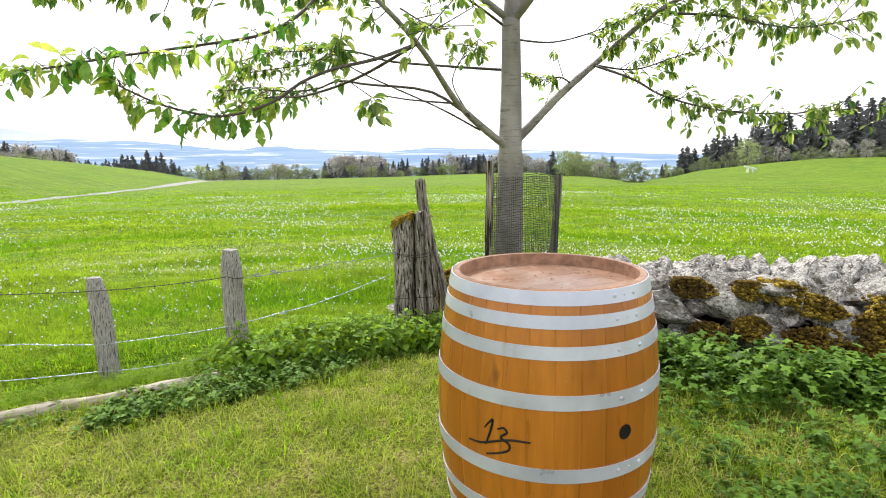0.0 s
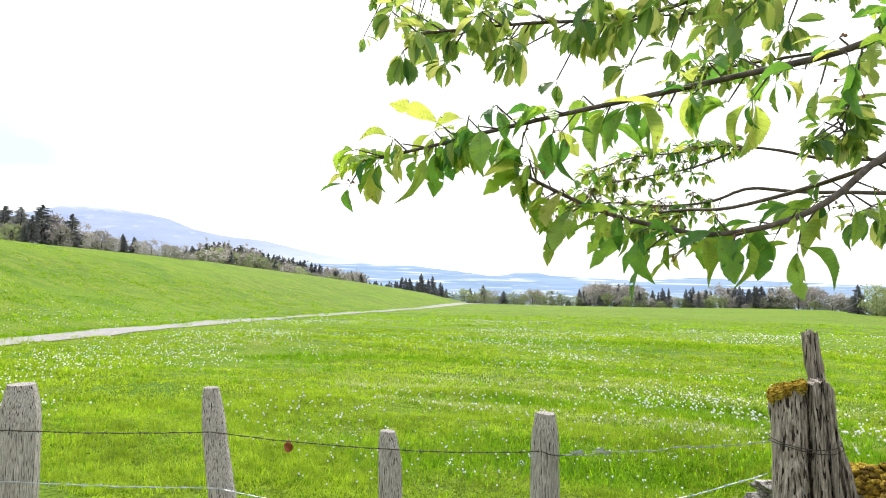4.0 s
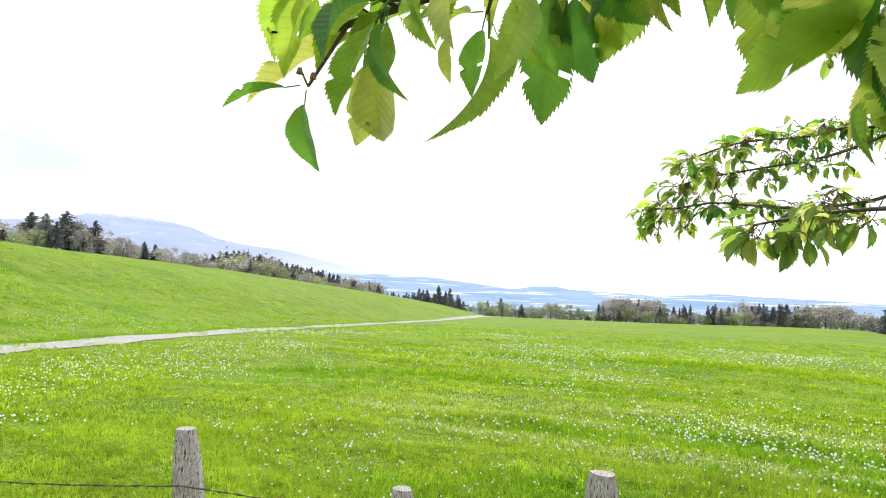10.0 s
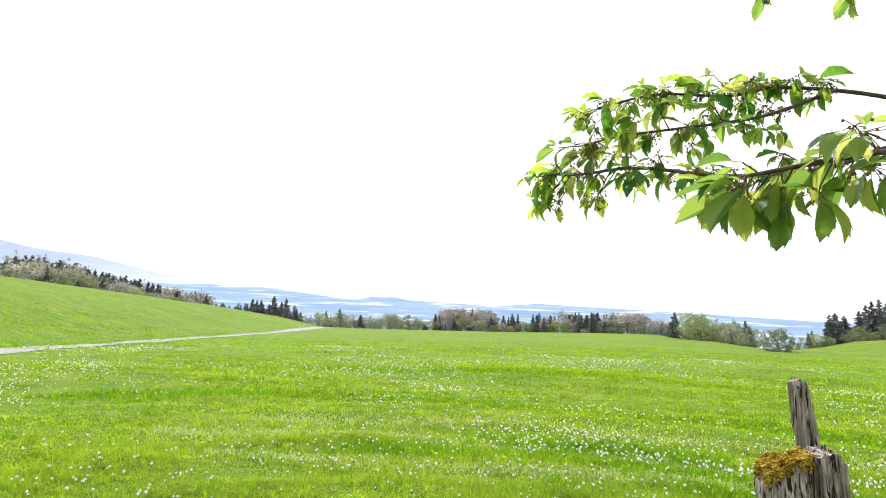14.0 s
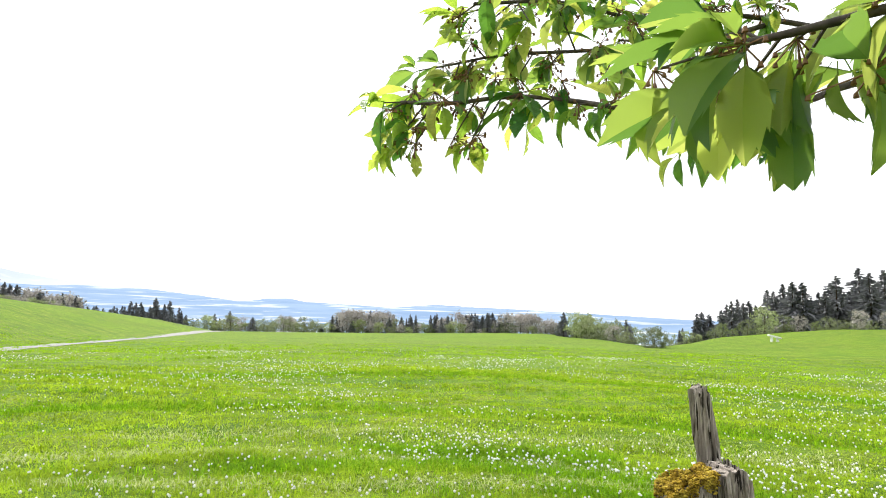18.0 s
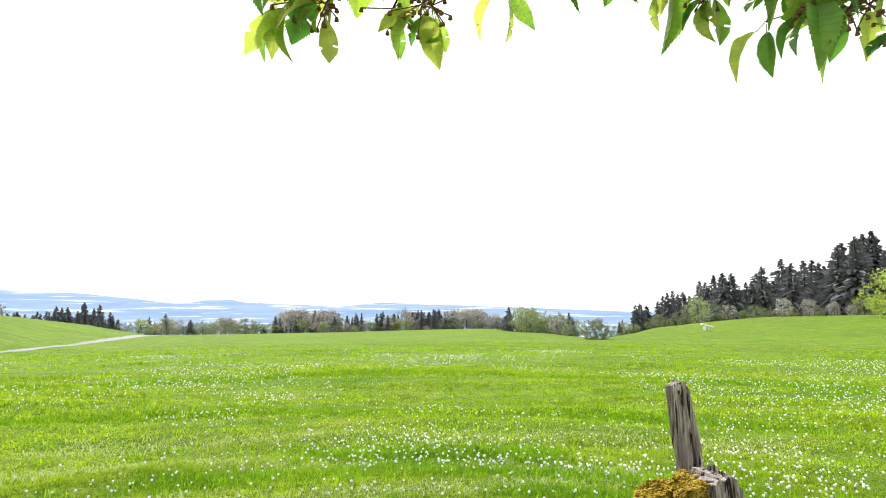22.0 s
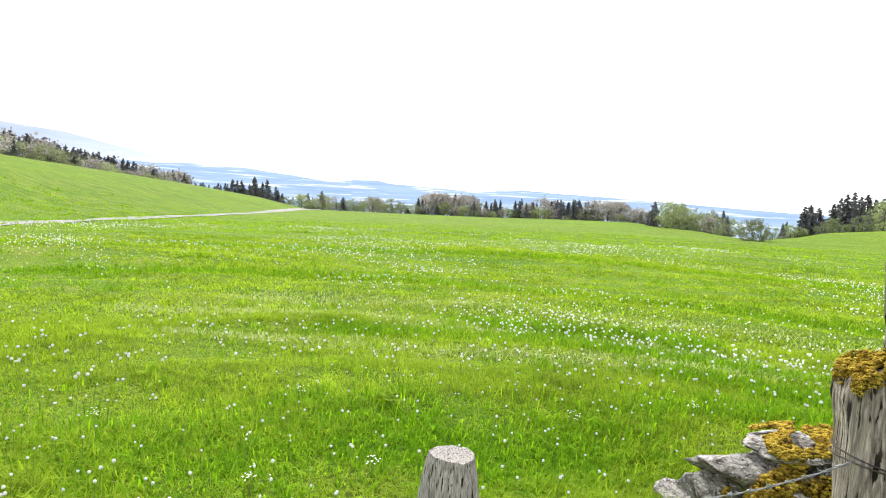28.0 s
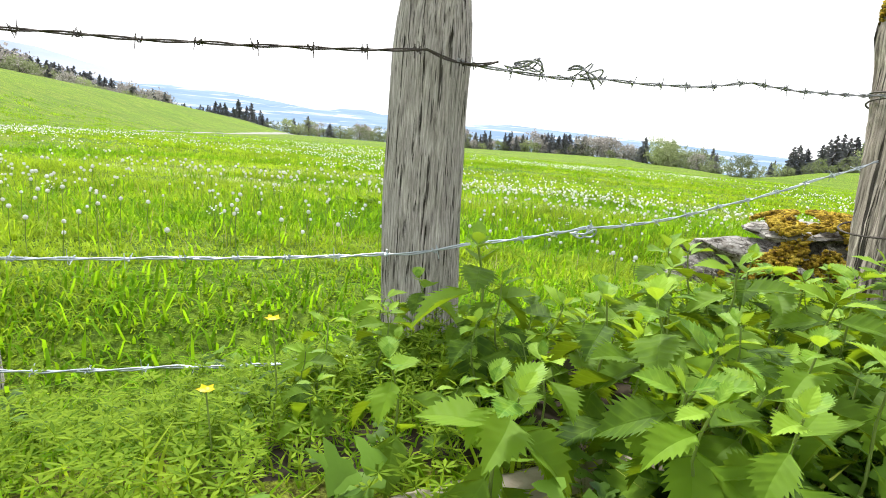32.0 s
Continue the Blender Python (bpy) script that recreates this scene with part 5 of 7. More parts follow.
        ([(0.078, 3.443, 1.858), (-0.19, 3.31, 1.87), (-0.35, 3.16, 1.88), (-0.42, 3.09, 1.85)], 0.006, 0.002, 0, 0.085, 0.8),
        ([(0.22, 3.62, 1.71), (-0.04, 3.35, 1.83), (-0.44, 2.92, 1.98), (-0.53, 2.79, 2.06)], 0.006, 0.002, 0, 0.065, 0.75),
        ([(-0.2, 2.7, 2.22), (-0.1, 2.5, 2.12), (-0.02, 2.35, 2.05)], 0.004, 0.002, 0, 0.061, 0.3),
        ([(0.15, 3.5, 1.79), (0.05, 3.6, 2.0), (0.12, 3.5, 2.15), (0.2, 3.3, 2.2)], 0.004, 0.002, 0, 0.057, 0.5),
        ([(0.45, 3.83, 3.3), (0.9, 3.3, 3.7), (1.4, 2.9, 3.9)], 0.018, 0.004, 0, 0.065, 0.3),
        ([(0.47, 3.85, 3.6), (0.0, 3.3, 3.95), (-0.5, 2.8, 4.1)], 0.018, 0.004, 0, 0.065, 0.3),
        ([(1.7, 3.7, 2.6), (2.1, 3.9, 2.55), (2.6, 4.0, 2.6)], 0.008, 0.003, 0, 0.065, 0.2),
        # unseen upper limbs, added so the crown shades the lawn beside the barrel
        ([(0.5, 3.85, 4.0), (0.3, 4.4, 4.3), (0.1, 5.0, 4.6), (-0.1, 5.5, 4.7)], 0.020, 0.004, 0, 0.070, 0.15),
        ([(0.5, 3.85, 4.2), (0.9, 4.4, 4.5), (1.2, 5.0, 4.8)], 0.018, 0.004, 0, 0.070, 0.15),
        ([(0.49, 3.88, 4.5), (0.0, 4.1, 4.8), (-0.6, 4.4, 5.0)], 0.016, 0.004, 0, 0.070, 0.15),
        ([(0.49, 3.88, 4.7), (0.8, 3.6, 5.0), (1.1, 3.3, 5.2)], 0.014, 0.004, 0, 0.070, 0.15),
        ([(0.48, 3.9, 4.9), (0.5, 4.3, 5.3), (0.5, 4.7, 5.5)], 0.012, 0.004, 0, 0.070, 0.15),
    ]
    kinds = {}
    for j, size in enumerate((1.0, 0.85, 1.15, 0.62, 1.05)):
        shape = 0.1 * size, 0.039 * size * (0.9 + 0.1 * (j % 3)), (0.5, 0.9, 0.35, 0.6, 1.1)[j], (0.5, 0.8, 0.35, 0.6, 1.0)[j], j
        kinds[j] = leaf_mesh("leaf", *shape, CHERRY, 22, j in (0, 2), 0.15)
        kinds[j + 5] = leaf_mesh("leaf", *shape, CHERRY_YOUNG, 22, j in (1, 2), 0.15)
    simple = [leaf_mesh("leaf", 0.1, 0.045, d, fo, s, CHERRY_FAR, 6, tooth=0.12) for d, fo, s in ((0.5, 0.6, 2), (0.8, 0.9, 3), (0.3, 0.4, 4))]
    flat = []
    for me in simple:
        me.calc_loop_triangles()
        co = np.empty(len(me.vertices) * 3, np.float32)
        me.vertices.foreach_get("co", co)
        tri = np.empty(len(me.loop_triangles) * 3, np.int32)
        me.loop_triangles.foreach_get("vertices", tri)
        flat.append((co.reshape(-1, 3), tri.reshape(-1, 3)))
    singles = 0
    fol_v, fol_t, count = [], [], 0
    for bi, (pts, r0, r1, single, size, bare) in enumerate(branches):
        n = 30
        limb = wood("limb", pts, r0, r1, n, 8 if r0 < 0.02 else 12, knots=0.12)
        holder = top.children[-1]
        length = sum((b - a).length for a, b in zip(limb, limb[1:]))
        spurs = max(4, int(length * (1 - bare) / ({1: 0.021, 2: 0.024, 3: 0.020, 4: 0.020, 5: 0.023}.get(bi, 0.034) if single else 0.019)))
        twigs, spent = [], []
        for s in range(spurs):
            u = bare + (1 - bare) * (s + r.random() * 0.8) / spurs
            k = min(int(u * (n - 1)), n - 2)
            p = limb[k].lerp(limb[k + 1], u * (n - 1) - k)
            d = (limb[k + 1] - limb[k]).normalized()
            side = Vector((r.gauss(0, 1), r.gauss(0, 1), r.gauss(0, 0.8)))
            side = (side - d * side.dot(d)).normalized()
            reach = r.choice((0.015, 0.02, 0.03, 0.045) if bi < 3 else (0.015, 0.03, 0.045, 0.07)) if single else r.choice((0.02, 0.04, 0.09, 0.15))
            q = p + side * reach + d * reach * 0.6
            twigs.append(tube([p, q], [0.0018, 0.0012] if single else [0.0028, 0.0018], 5))
            clump = r.randint(2 + (bi > 2), 4 + 2 * (bi > 2)) if single else r.randint(4, 7)
            for _ in range(clump):
                out = (side * 0.7 + d * 0.8 * r.uniform(-0.2, 1) + Vector((r.gauss(0, 0.4), r.gauss(0, 0.4), 0)))
                if single and u > 0.9:
                    out = out * 0.5 + d * 1.2
                scale = size / 0.1 * (r.uniform(0.5, 0.95) if r.random() < 0.7 else r.uniform(0.95, 1.25))
                m = spot_leaf(size, q, out, r, (20, 85) if r.random() < 0.62 else (-25, 20)) @ Matrix.Diagonal((scale, scale * r.uniform(0.85, 1.1), scale, 1))
                if single and singles < 780:
                    young = r.random() < 0.08 + 0.55 * max(0.0, u - 0.6) / 0.4
                    ob = part("leaf", kinds[r.randrange(5) + 5 * young], None, holder)
                    ob.matrix_basis = m
                    singles += 1
                else:
                    co, tri = flat[r.randrange(3)]
                    mm = np.array(m)
                    fol_v.append(co @ mm[:3, :3].T + mm[:3, 3])
                    fol_t.append(tri + count)
                    count += len(co)
            # spent flower stalks
            if single and r.random() < (0.75 if bi > 2 else 0.35):
                for _ in range(11 if bi > 2 else 2):
                    e = q + Vector((r.gauss(0, 0.013), r.gauss(0, 0.013), r.uniform(-0.024, 0.010)))
                    bud = e + Vector((0, 0, -0.004))
                    spent += [tube([q, e], 0.0008, 3), tube([e, bud], [0.0016, 0.0026], 5)]
        if spent:
            tagged(part("flower_stalk", mesh_from("flower_stalk", *join(*spent), SPENT), None, holder, "brown spent flower stalks"), kind="stuff")
        tagged(part("spur_twig", mesh_from("spur_twig", *join(*twigs), TWIG), None, holder), kind="stuff")
    tagged(part("foliage", mesh_tris("foliage", np.concatenate(fol_v), np.concatenate(fol_t), CHERRY_FAR, True), None, top), kind="stuff")


cherry()


def tree_guard():
    top = thing("tree_guard", "dark netting on grey stakes round the young tree", "tree guard", Matrix.Translation((0.50, 3.90, 0)))
    stakes = [((-0.235, -0.30, -0.1), (-0.222, -0.32, 1.52)), ((0.22, 0.10, -0.1), (0.305, 0.12, 1.41)), ((-0.02, 0.26, -0.1), (-0.02, 0.28, 1.3))]
    for a, b in stakes:
        v, f = tube([Vector(a).lerp(Vector(b), i / 8) + Vector((0.004 * math.sin(i * 2), 0, 0)) for i in range(9)], 0.025, 7)
        part("stake", mesh_from("stake", v, f, STUMP), None, top)
    loop = spline([(-0.225, -0.33, 0), (-0.02, -0.30, 0), (0.2, -0.1, 0), (0.30, 0.12, 0), (0.16, 0.28, 0), (-0.02, 0.29, 0), (-0.20, 0.0, 0), (-0.225, -0.33, 0)], 120)
    lines = []
    for k in range(68):
        z = 0.36 + k * 0.0157
        lines.append(tube([p + Vector((0.02 * (z - 0.9) * (p.x > 0.1), 0, z + 0.004 * math.sin(i * 0.7 + k))) for i, p in enumerate(loop)], 0.0018, 3, False))
    for i in range(0, 119):
        p = loop[i]
        lines.append(tube([p + Vector((0.02 * (z - 0.9) * (p.x > 0.1), 0, z)) for z in (0.36, 0.72, 1.08, 1.415)], 0.0016, 3, False))
    part("netting", mesh_from("netting", *join(*lines), NETTING), None, top)


tree_guard()


# ---------------------------------------------------------------- far trees
def conifer_mesh(seed, slim=0.2, bare=0.05, taper=0.78, material=CONIFER):
    """Trunk line plus whorls of drooping, ragged fronds; height 1."""
    r = np.random.default_rng(seed)
    v, t, c = [], [], 0
    levels = 56
    for i in range(levels):
        u = bare + (1 - bare) * i / levels
        reach = slim * (1 - u) ** taper * (0.65 + 0.6 * r.random()) * (1 if i % 3 else 1.25) + 0.012
        for k in range(9):
            if r.random() < 0.14:
                continue
            a = r.random() * 6.283
            rr = reach * (0.45 + 0.65 * r.random())
            d = np.array([math.cos(a), math.sin(a), 0])
            s = np.array([-d[1], d[0], 0])
            w = 0.006 + 0.07 * rr
            droop = rr * (0.30 + 0.3 * r.random()) * (1 - 0.9 * u)
            p0 = np.array([0, 0, min(0.985, u + (r.random() - 0.5) * 0.075)])
            tip = p0 + d * rr + np.array([0, 0, -droop])
            mid = p0 + d * rr * 0.55 + np.array([0, 0, -droop * 0.35])
            hang = np.array([0, 0, -0.010 - 0.12 * rr * r.random()])
            v += [p0, mid + s * w, mid - s * w, tip, mid + hang * 1.6, tip + hang - d * rr * 0.15]
            t += [(c, c + 1, c + 2), (c + 1, c + 3, c + 2), (c, c + 4, c + 3), (c + 4, c + 5, c + 3), (c + 1, c + 4, c + 2)]
            c += 6
    v += [np.array([0.01, 0, 0.93]), np.array([-0.01, 0, 0.93]), np.array([0, 0, 1.0])]
    t.append((c, c + 1, c + 2))
    return mesh_tris("crown", np.array(v), np.array(t), material)


def crown_mesh(seed, material, squat=0.42, low=0.12, clumps=46, leaves=26, open_=0.0):
    """A broad crown of many small leaf clumps with gaps; height 1."""
    r = np.random.default_rng(seed)
    v, t, c = [], [], 0
    for _ in range(clumps):
        a, h = r.random() * 6.283, r.random()
        z = low + (0.93 - low) * h
        prof = math.sin(math.pi * (0.10 + 0.82 * h)) ** 0.6
        rr = squat * prof * math.sqrt(r.random()) * (0.85 + 0.3 * r.random())
        centre = np.array([math.cos(a) * rr, math.sin(a) * rr, z])
        size = 0.085 * (0.7 + 0.7 * r.random())
        for _ in range(leaves):
            p = centre + r.normal(0, size * 0.55, 3)
            e1, e2 = r.normal(0, 1, 3), r.normal(0, 1, 3)
            e1 *= size * 0.46 / np.linalg.norm(e1)
            e2 *= size * 0.36 / np.linalg.norm(e2)
            v += [p, p + e1, p + e2, p + e1 * 0.8 + e2 * 1.1]
            t += [(c, c + 1, c + 3), (c, c + 3, c + 2)]
            c += 4
    return mesh_tris("crown", np.array(v), np.array(t), material)


def trunk_mesh(seed, limbs=6, top=0.7):
    r = random.Random(seed)
    bits = [tube([(0, 0, -0.1), (0.01, 0, 0.3), (0, 0.01, top)], [0.022, 0.016, 0.006], 7)]
    for i in range(limbs):
        z, a, l = r.uniform(0.2, top), r.uniform(0, 6.28), r.uniform(0.15, 0.32)
        bits.append(tube([(0, 0, z), (l * 0.5 * math.cos(a), l * 0.5 * math.sin(a), z + 0.09), (l * math.cos(a), l * math.sin(a), z + 0.22)], [0.008, 0.005, 0.002], 5))
    return mesh_from("trunk", *join(*bits), TRUNK)


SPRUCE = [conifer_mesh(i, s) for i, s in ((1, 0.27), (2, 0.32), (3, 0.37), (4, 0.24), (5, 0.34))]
OPEN_SPRUCE = [conifer_mesh(i, s, 0.2, 0.7, HAZED_NEEDLES) for i, s in ((11, 0.27), (12, 0.33))]
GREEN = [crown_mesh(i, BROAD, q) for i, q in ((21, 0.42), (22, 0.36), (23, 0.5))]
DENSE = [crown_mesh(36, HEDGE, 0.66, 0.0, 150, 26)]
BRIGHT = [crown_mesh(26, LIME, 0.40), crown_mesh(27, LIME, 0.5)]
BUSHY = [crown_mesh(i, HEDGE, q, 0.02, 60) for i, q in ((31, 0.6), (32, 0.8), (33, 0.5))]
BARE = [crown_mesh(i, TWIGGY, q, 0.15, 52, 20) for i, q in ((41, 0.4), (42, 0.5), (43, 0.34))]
POLE, LIMBY = trunk_mesh(1, 0, 0.97), [trunk_mesh(2, 8), trunk_mesh(3, 9)]
tr = random.Random(99)
KINDS = {
    "s": ("spruce_tree", SPRUCE, "haze-greyed spruce standing at the wood's edge", "conifer"),
    "o": ("spruce_tree", OPEN_SPRUCE, "tall open haze-paled spruce on the hill top", "conifer"),
    "g": ("broadleaf_tree", GREEN, "broadleaf tree with pale fresh spring leaves", "tree"),
    "l": ("broadleaf_tree", BRIGHT, "bright lime green broadleaf tree before the dark wood", "tree"),
    "d": ("bush", DENSE, "dense round grey-green bush alone on the meadow", "bush"),
    "b": ("bush", BUSHY, "rounded green bush at the meadow's edge", "bush"),
    "t": ("budding_tree", BARE, "budding brown-grey broadleaf tree still thin of leaf", "tree"),
}


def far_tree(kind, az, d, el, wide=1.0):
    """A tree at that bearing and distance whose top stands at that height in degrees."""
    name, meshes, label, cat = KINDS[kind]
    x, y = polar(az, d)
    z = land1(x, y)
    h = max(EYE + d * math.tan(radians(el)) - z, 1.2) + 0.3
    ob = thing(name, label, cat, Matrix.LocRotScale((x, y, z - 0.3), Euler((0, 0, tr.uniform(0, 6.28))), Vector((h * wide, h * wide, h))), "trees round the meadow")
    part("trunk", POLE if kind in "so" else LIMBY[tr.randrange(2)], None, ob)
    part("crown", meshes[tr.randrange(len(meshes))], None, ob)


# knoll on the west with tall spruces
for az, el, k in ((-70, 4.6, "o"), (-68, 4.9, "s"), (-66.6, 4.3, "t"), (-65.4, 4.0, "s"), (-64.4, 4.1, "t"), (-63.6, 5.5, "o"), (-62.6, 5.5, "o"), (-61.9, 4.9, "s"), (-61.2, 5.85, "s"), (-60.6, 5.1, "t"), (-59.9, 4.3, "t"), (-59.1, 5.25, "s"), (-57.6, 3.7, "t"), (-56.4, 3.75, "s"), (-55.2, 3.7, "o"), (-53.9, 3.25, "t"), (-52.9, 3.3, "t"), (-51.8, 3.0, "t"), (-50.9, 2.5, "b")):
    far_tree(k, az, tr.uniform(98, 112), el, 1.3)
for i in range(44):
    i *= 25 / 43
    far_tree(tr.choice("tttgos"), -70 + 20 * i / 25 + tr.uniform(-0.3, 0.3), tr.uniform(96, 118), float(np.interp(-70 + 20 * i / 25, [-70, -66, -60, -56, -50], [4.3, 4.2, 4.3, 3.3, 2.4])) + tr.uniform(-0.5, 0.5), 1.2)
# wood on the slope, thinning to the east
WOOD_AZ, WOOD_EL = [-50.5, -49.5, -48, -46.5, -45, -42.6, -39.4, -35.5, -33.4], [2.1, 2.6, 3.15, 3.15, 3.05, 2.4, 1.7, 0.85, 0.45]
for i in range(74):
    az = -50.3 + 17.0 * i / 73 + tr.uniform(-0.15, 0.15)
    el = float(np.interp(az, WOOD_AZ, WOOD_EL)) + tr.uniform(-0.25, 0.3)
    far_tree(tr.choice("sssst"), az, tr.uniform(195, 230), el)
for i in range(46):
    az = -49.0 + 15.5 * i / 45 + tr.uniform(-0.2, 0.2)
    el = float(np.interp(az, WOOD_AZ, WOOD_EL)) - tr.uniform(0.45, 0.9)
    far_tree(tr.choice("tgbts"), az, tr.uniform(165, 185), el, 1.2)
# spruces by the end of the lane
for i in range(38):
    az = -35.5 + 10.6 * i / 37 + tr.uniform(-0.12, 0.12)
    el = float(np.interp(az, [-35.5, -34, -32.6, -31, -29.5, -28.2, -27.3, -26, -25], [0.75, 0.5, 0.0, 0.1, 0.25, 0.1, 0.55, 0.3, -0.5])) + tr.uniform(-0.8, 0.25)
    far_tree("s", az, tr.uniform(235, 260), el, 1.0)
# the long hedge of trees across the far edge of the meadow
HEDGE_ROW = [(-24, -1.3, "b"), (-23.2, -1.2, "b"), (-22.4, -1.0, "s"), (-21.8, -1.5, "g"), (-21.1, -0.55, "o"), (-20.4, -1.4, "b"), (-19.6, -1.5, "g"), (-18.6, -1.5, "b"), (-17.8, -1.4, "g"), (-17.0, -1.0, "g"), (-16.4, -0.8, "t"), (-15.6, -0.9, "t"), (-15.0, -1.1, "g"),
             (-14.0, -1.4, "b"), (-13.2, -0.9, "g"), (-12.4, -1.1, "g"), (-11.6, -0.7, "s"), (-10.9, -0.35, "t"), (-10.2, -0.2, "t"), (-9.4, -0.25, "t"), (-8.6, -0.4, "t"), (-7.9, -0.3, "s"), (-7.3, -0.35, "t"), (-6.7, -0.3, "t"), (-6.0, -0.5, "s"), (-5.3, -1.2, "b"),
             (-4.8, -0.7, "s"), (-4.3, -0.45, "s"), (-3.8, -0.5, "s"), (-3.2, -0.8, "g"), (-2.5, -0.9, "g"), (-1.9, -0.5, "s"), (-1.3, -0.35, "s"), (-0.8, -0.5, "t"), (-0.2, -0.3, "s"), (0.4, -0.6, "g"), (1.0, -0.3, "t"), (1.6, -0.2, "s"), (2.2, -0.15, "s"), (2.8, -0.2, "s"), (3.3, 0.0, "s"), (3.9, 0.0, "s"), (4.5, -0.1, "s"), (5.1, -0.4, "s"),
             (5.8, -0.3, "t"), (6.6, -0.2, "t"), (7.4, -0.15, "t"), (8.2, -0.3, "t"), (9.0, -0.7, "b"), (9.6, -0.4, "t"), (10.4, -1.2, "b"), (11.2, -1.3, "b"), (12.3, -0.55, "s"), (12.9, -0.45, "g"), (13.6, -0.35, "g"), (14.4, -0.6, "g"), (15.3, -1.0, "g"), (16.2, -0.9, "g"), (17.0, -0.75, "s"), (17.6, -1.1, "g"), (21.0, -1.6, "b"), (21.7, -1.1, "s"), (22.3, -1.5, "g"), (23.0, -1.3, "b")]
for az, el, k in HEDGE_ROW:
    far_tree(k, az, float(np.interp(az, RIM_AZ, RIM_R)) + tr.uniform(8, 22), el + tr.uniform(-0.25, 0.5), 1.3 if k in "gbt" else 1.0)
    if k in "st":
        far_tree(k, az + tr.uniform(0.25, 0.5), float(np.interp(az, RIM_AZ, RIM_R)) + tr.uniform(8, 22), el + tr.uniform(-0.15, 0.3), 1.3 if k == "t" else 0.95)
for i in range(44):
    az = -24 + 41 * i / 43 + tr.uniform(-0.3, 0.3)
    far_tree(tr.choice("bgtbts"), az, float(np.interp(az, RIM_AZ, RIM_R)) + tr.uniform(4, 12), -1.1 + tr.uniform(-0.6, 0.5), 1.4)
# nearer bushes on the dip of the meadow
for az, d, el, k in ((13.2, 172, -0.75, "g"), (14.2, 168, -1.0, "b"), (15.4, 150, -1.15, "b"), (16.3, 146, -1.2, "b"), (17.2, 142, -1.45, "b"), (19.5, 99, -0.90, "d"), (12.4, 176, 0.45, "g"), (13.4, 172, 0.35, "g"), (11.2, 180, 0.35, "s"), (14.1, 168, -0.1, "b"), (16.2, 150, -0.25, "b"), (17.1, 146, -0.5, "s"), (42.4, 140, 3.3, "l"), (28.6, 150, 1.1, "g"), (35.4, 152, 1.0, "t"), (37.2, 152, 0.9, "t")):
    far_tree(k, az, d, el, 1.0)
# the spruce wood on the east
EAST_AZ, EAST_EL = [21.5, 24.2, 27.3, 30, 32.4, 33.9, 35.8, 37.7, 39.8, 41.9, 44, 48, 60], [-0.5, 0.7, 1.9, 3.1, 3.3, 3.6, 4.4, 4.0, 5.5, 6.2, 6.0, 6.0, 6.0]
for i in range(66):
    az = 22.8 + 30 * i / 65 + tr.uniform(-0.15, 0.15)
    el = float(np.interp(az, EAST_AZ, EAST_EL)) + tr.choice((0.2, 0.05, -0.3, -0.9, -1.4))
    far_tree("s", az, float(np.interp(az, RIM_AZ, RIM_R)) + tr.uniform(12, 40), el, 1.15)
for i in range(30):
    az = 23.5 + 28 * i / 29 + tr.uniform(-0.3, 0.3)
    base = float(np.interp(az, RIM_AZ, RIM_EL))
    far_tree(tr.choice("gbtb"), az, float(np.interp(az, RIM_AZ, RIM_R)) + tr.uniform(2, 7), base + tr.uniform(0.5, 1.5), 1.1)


def trough():
    """A small white trough on its stand, far out on the eastern slope."""
    x, y = polar(29.3, 112)
    top = thing("water_trough", "small white tilted trough out on the meadow slope", "trough", Matrix.Translation((x, y, land1(x, y))))
    bm = bmesh.new()
    bmesh.ops.create_cube(bm, size=1)
    bm.transform(Matrix.Translation((0, 0, 0.85)) @ pose(0, 0, 0, 0, 14, -20) @ Matrix.Diagonal((2.1, 1.0, 0.28, 1)))
    bmesh.ops.bevel(bm, geom=bm.edges[:], offset=0.08, segments=2, affect="EDGES")
    part("basin", bm, WHITE, top)
    for dx in (-0.5, 0.5):
        bm = bmesh.new()
        bmesh.ops.create_cube(bm, size=1)
        bm.transform(Matrix.Translation((dx, 0, 0.35)) @ Matrix.Diagonal((0.2, 0.6, 0.75, 1)))
        bmesh.ops.bevel(bm, geom=bm.edges[:], offset=0.03, segments=1, affect="EDGES")
        part("leg", bm, WHITE, top)


trough()


# ---------------------------------------------------------------- nettles, weeds, flowers, grass
def fence_side(x, y):
    """Metres beyond the fence line (minus: on the yard side)."""
    return (y - 4.53) - 0.42 * (x + 1.76)


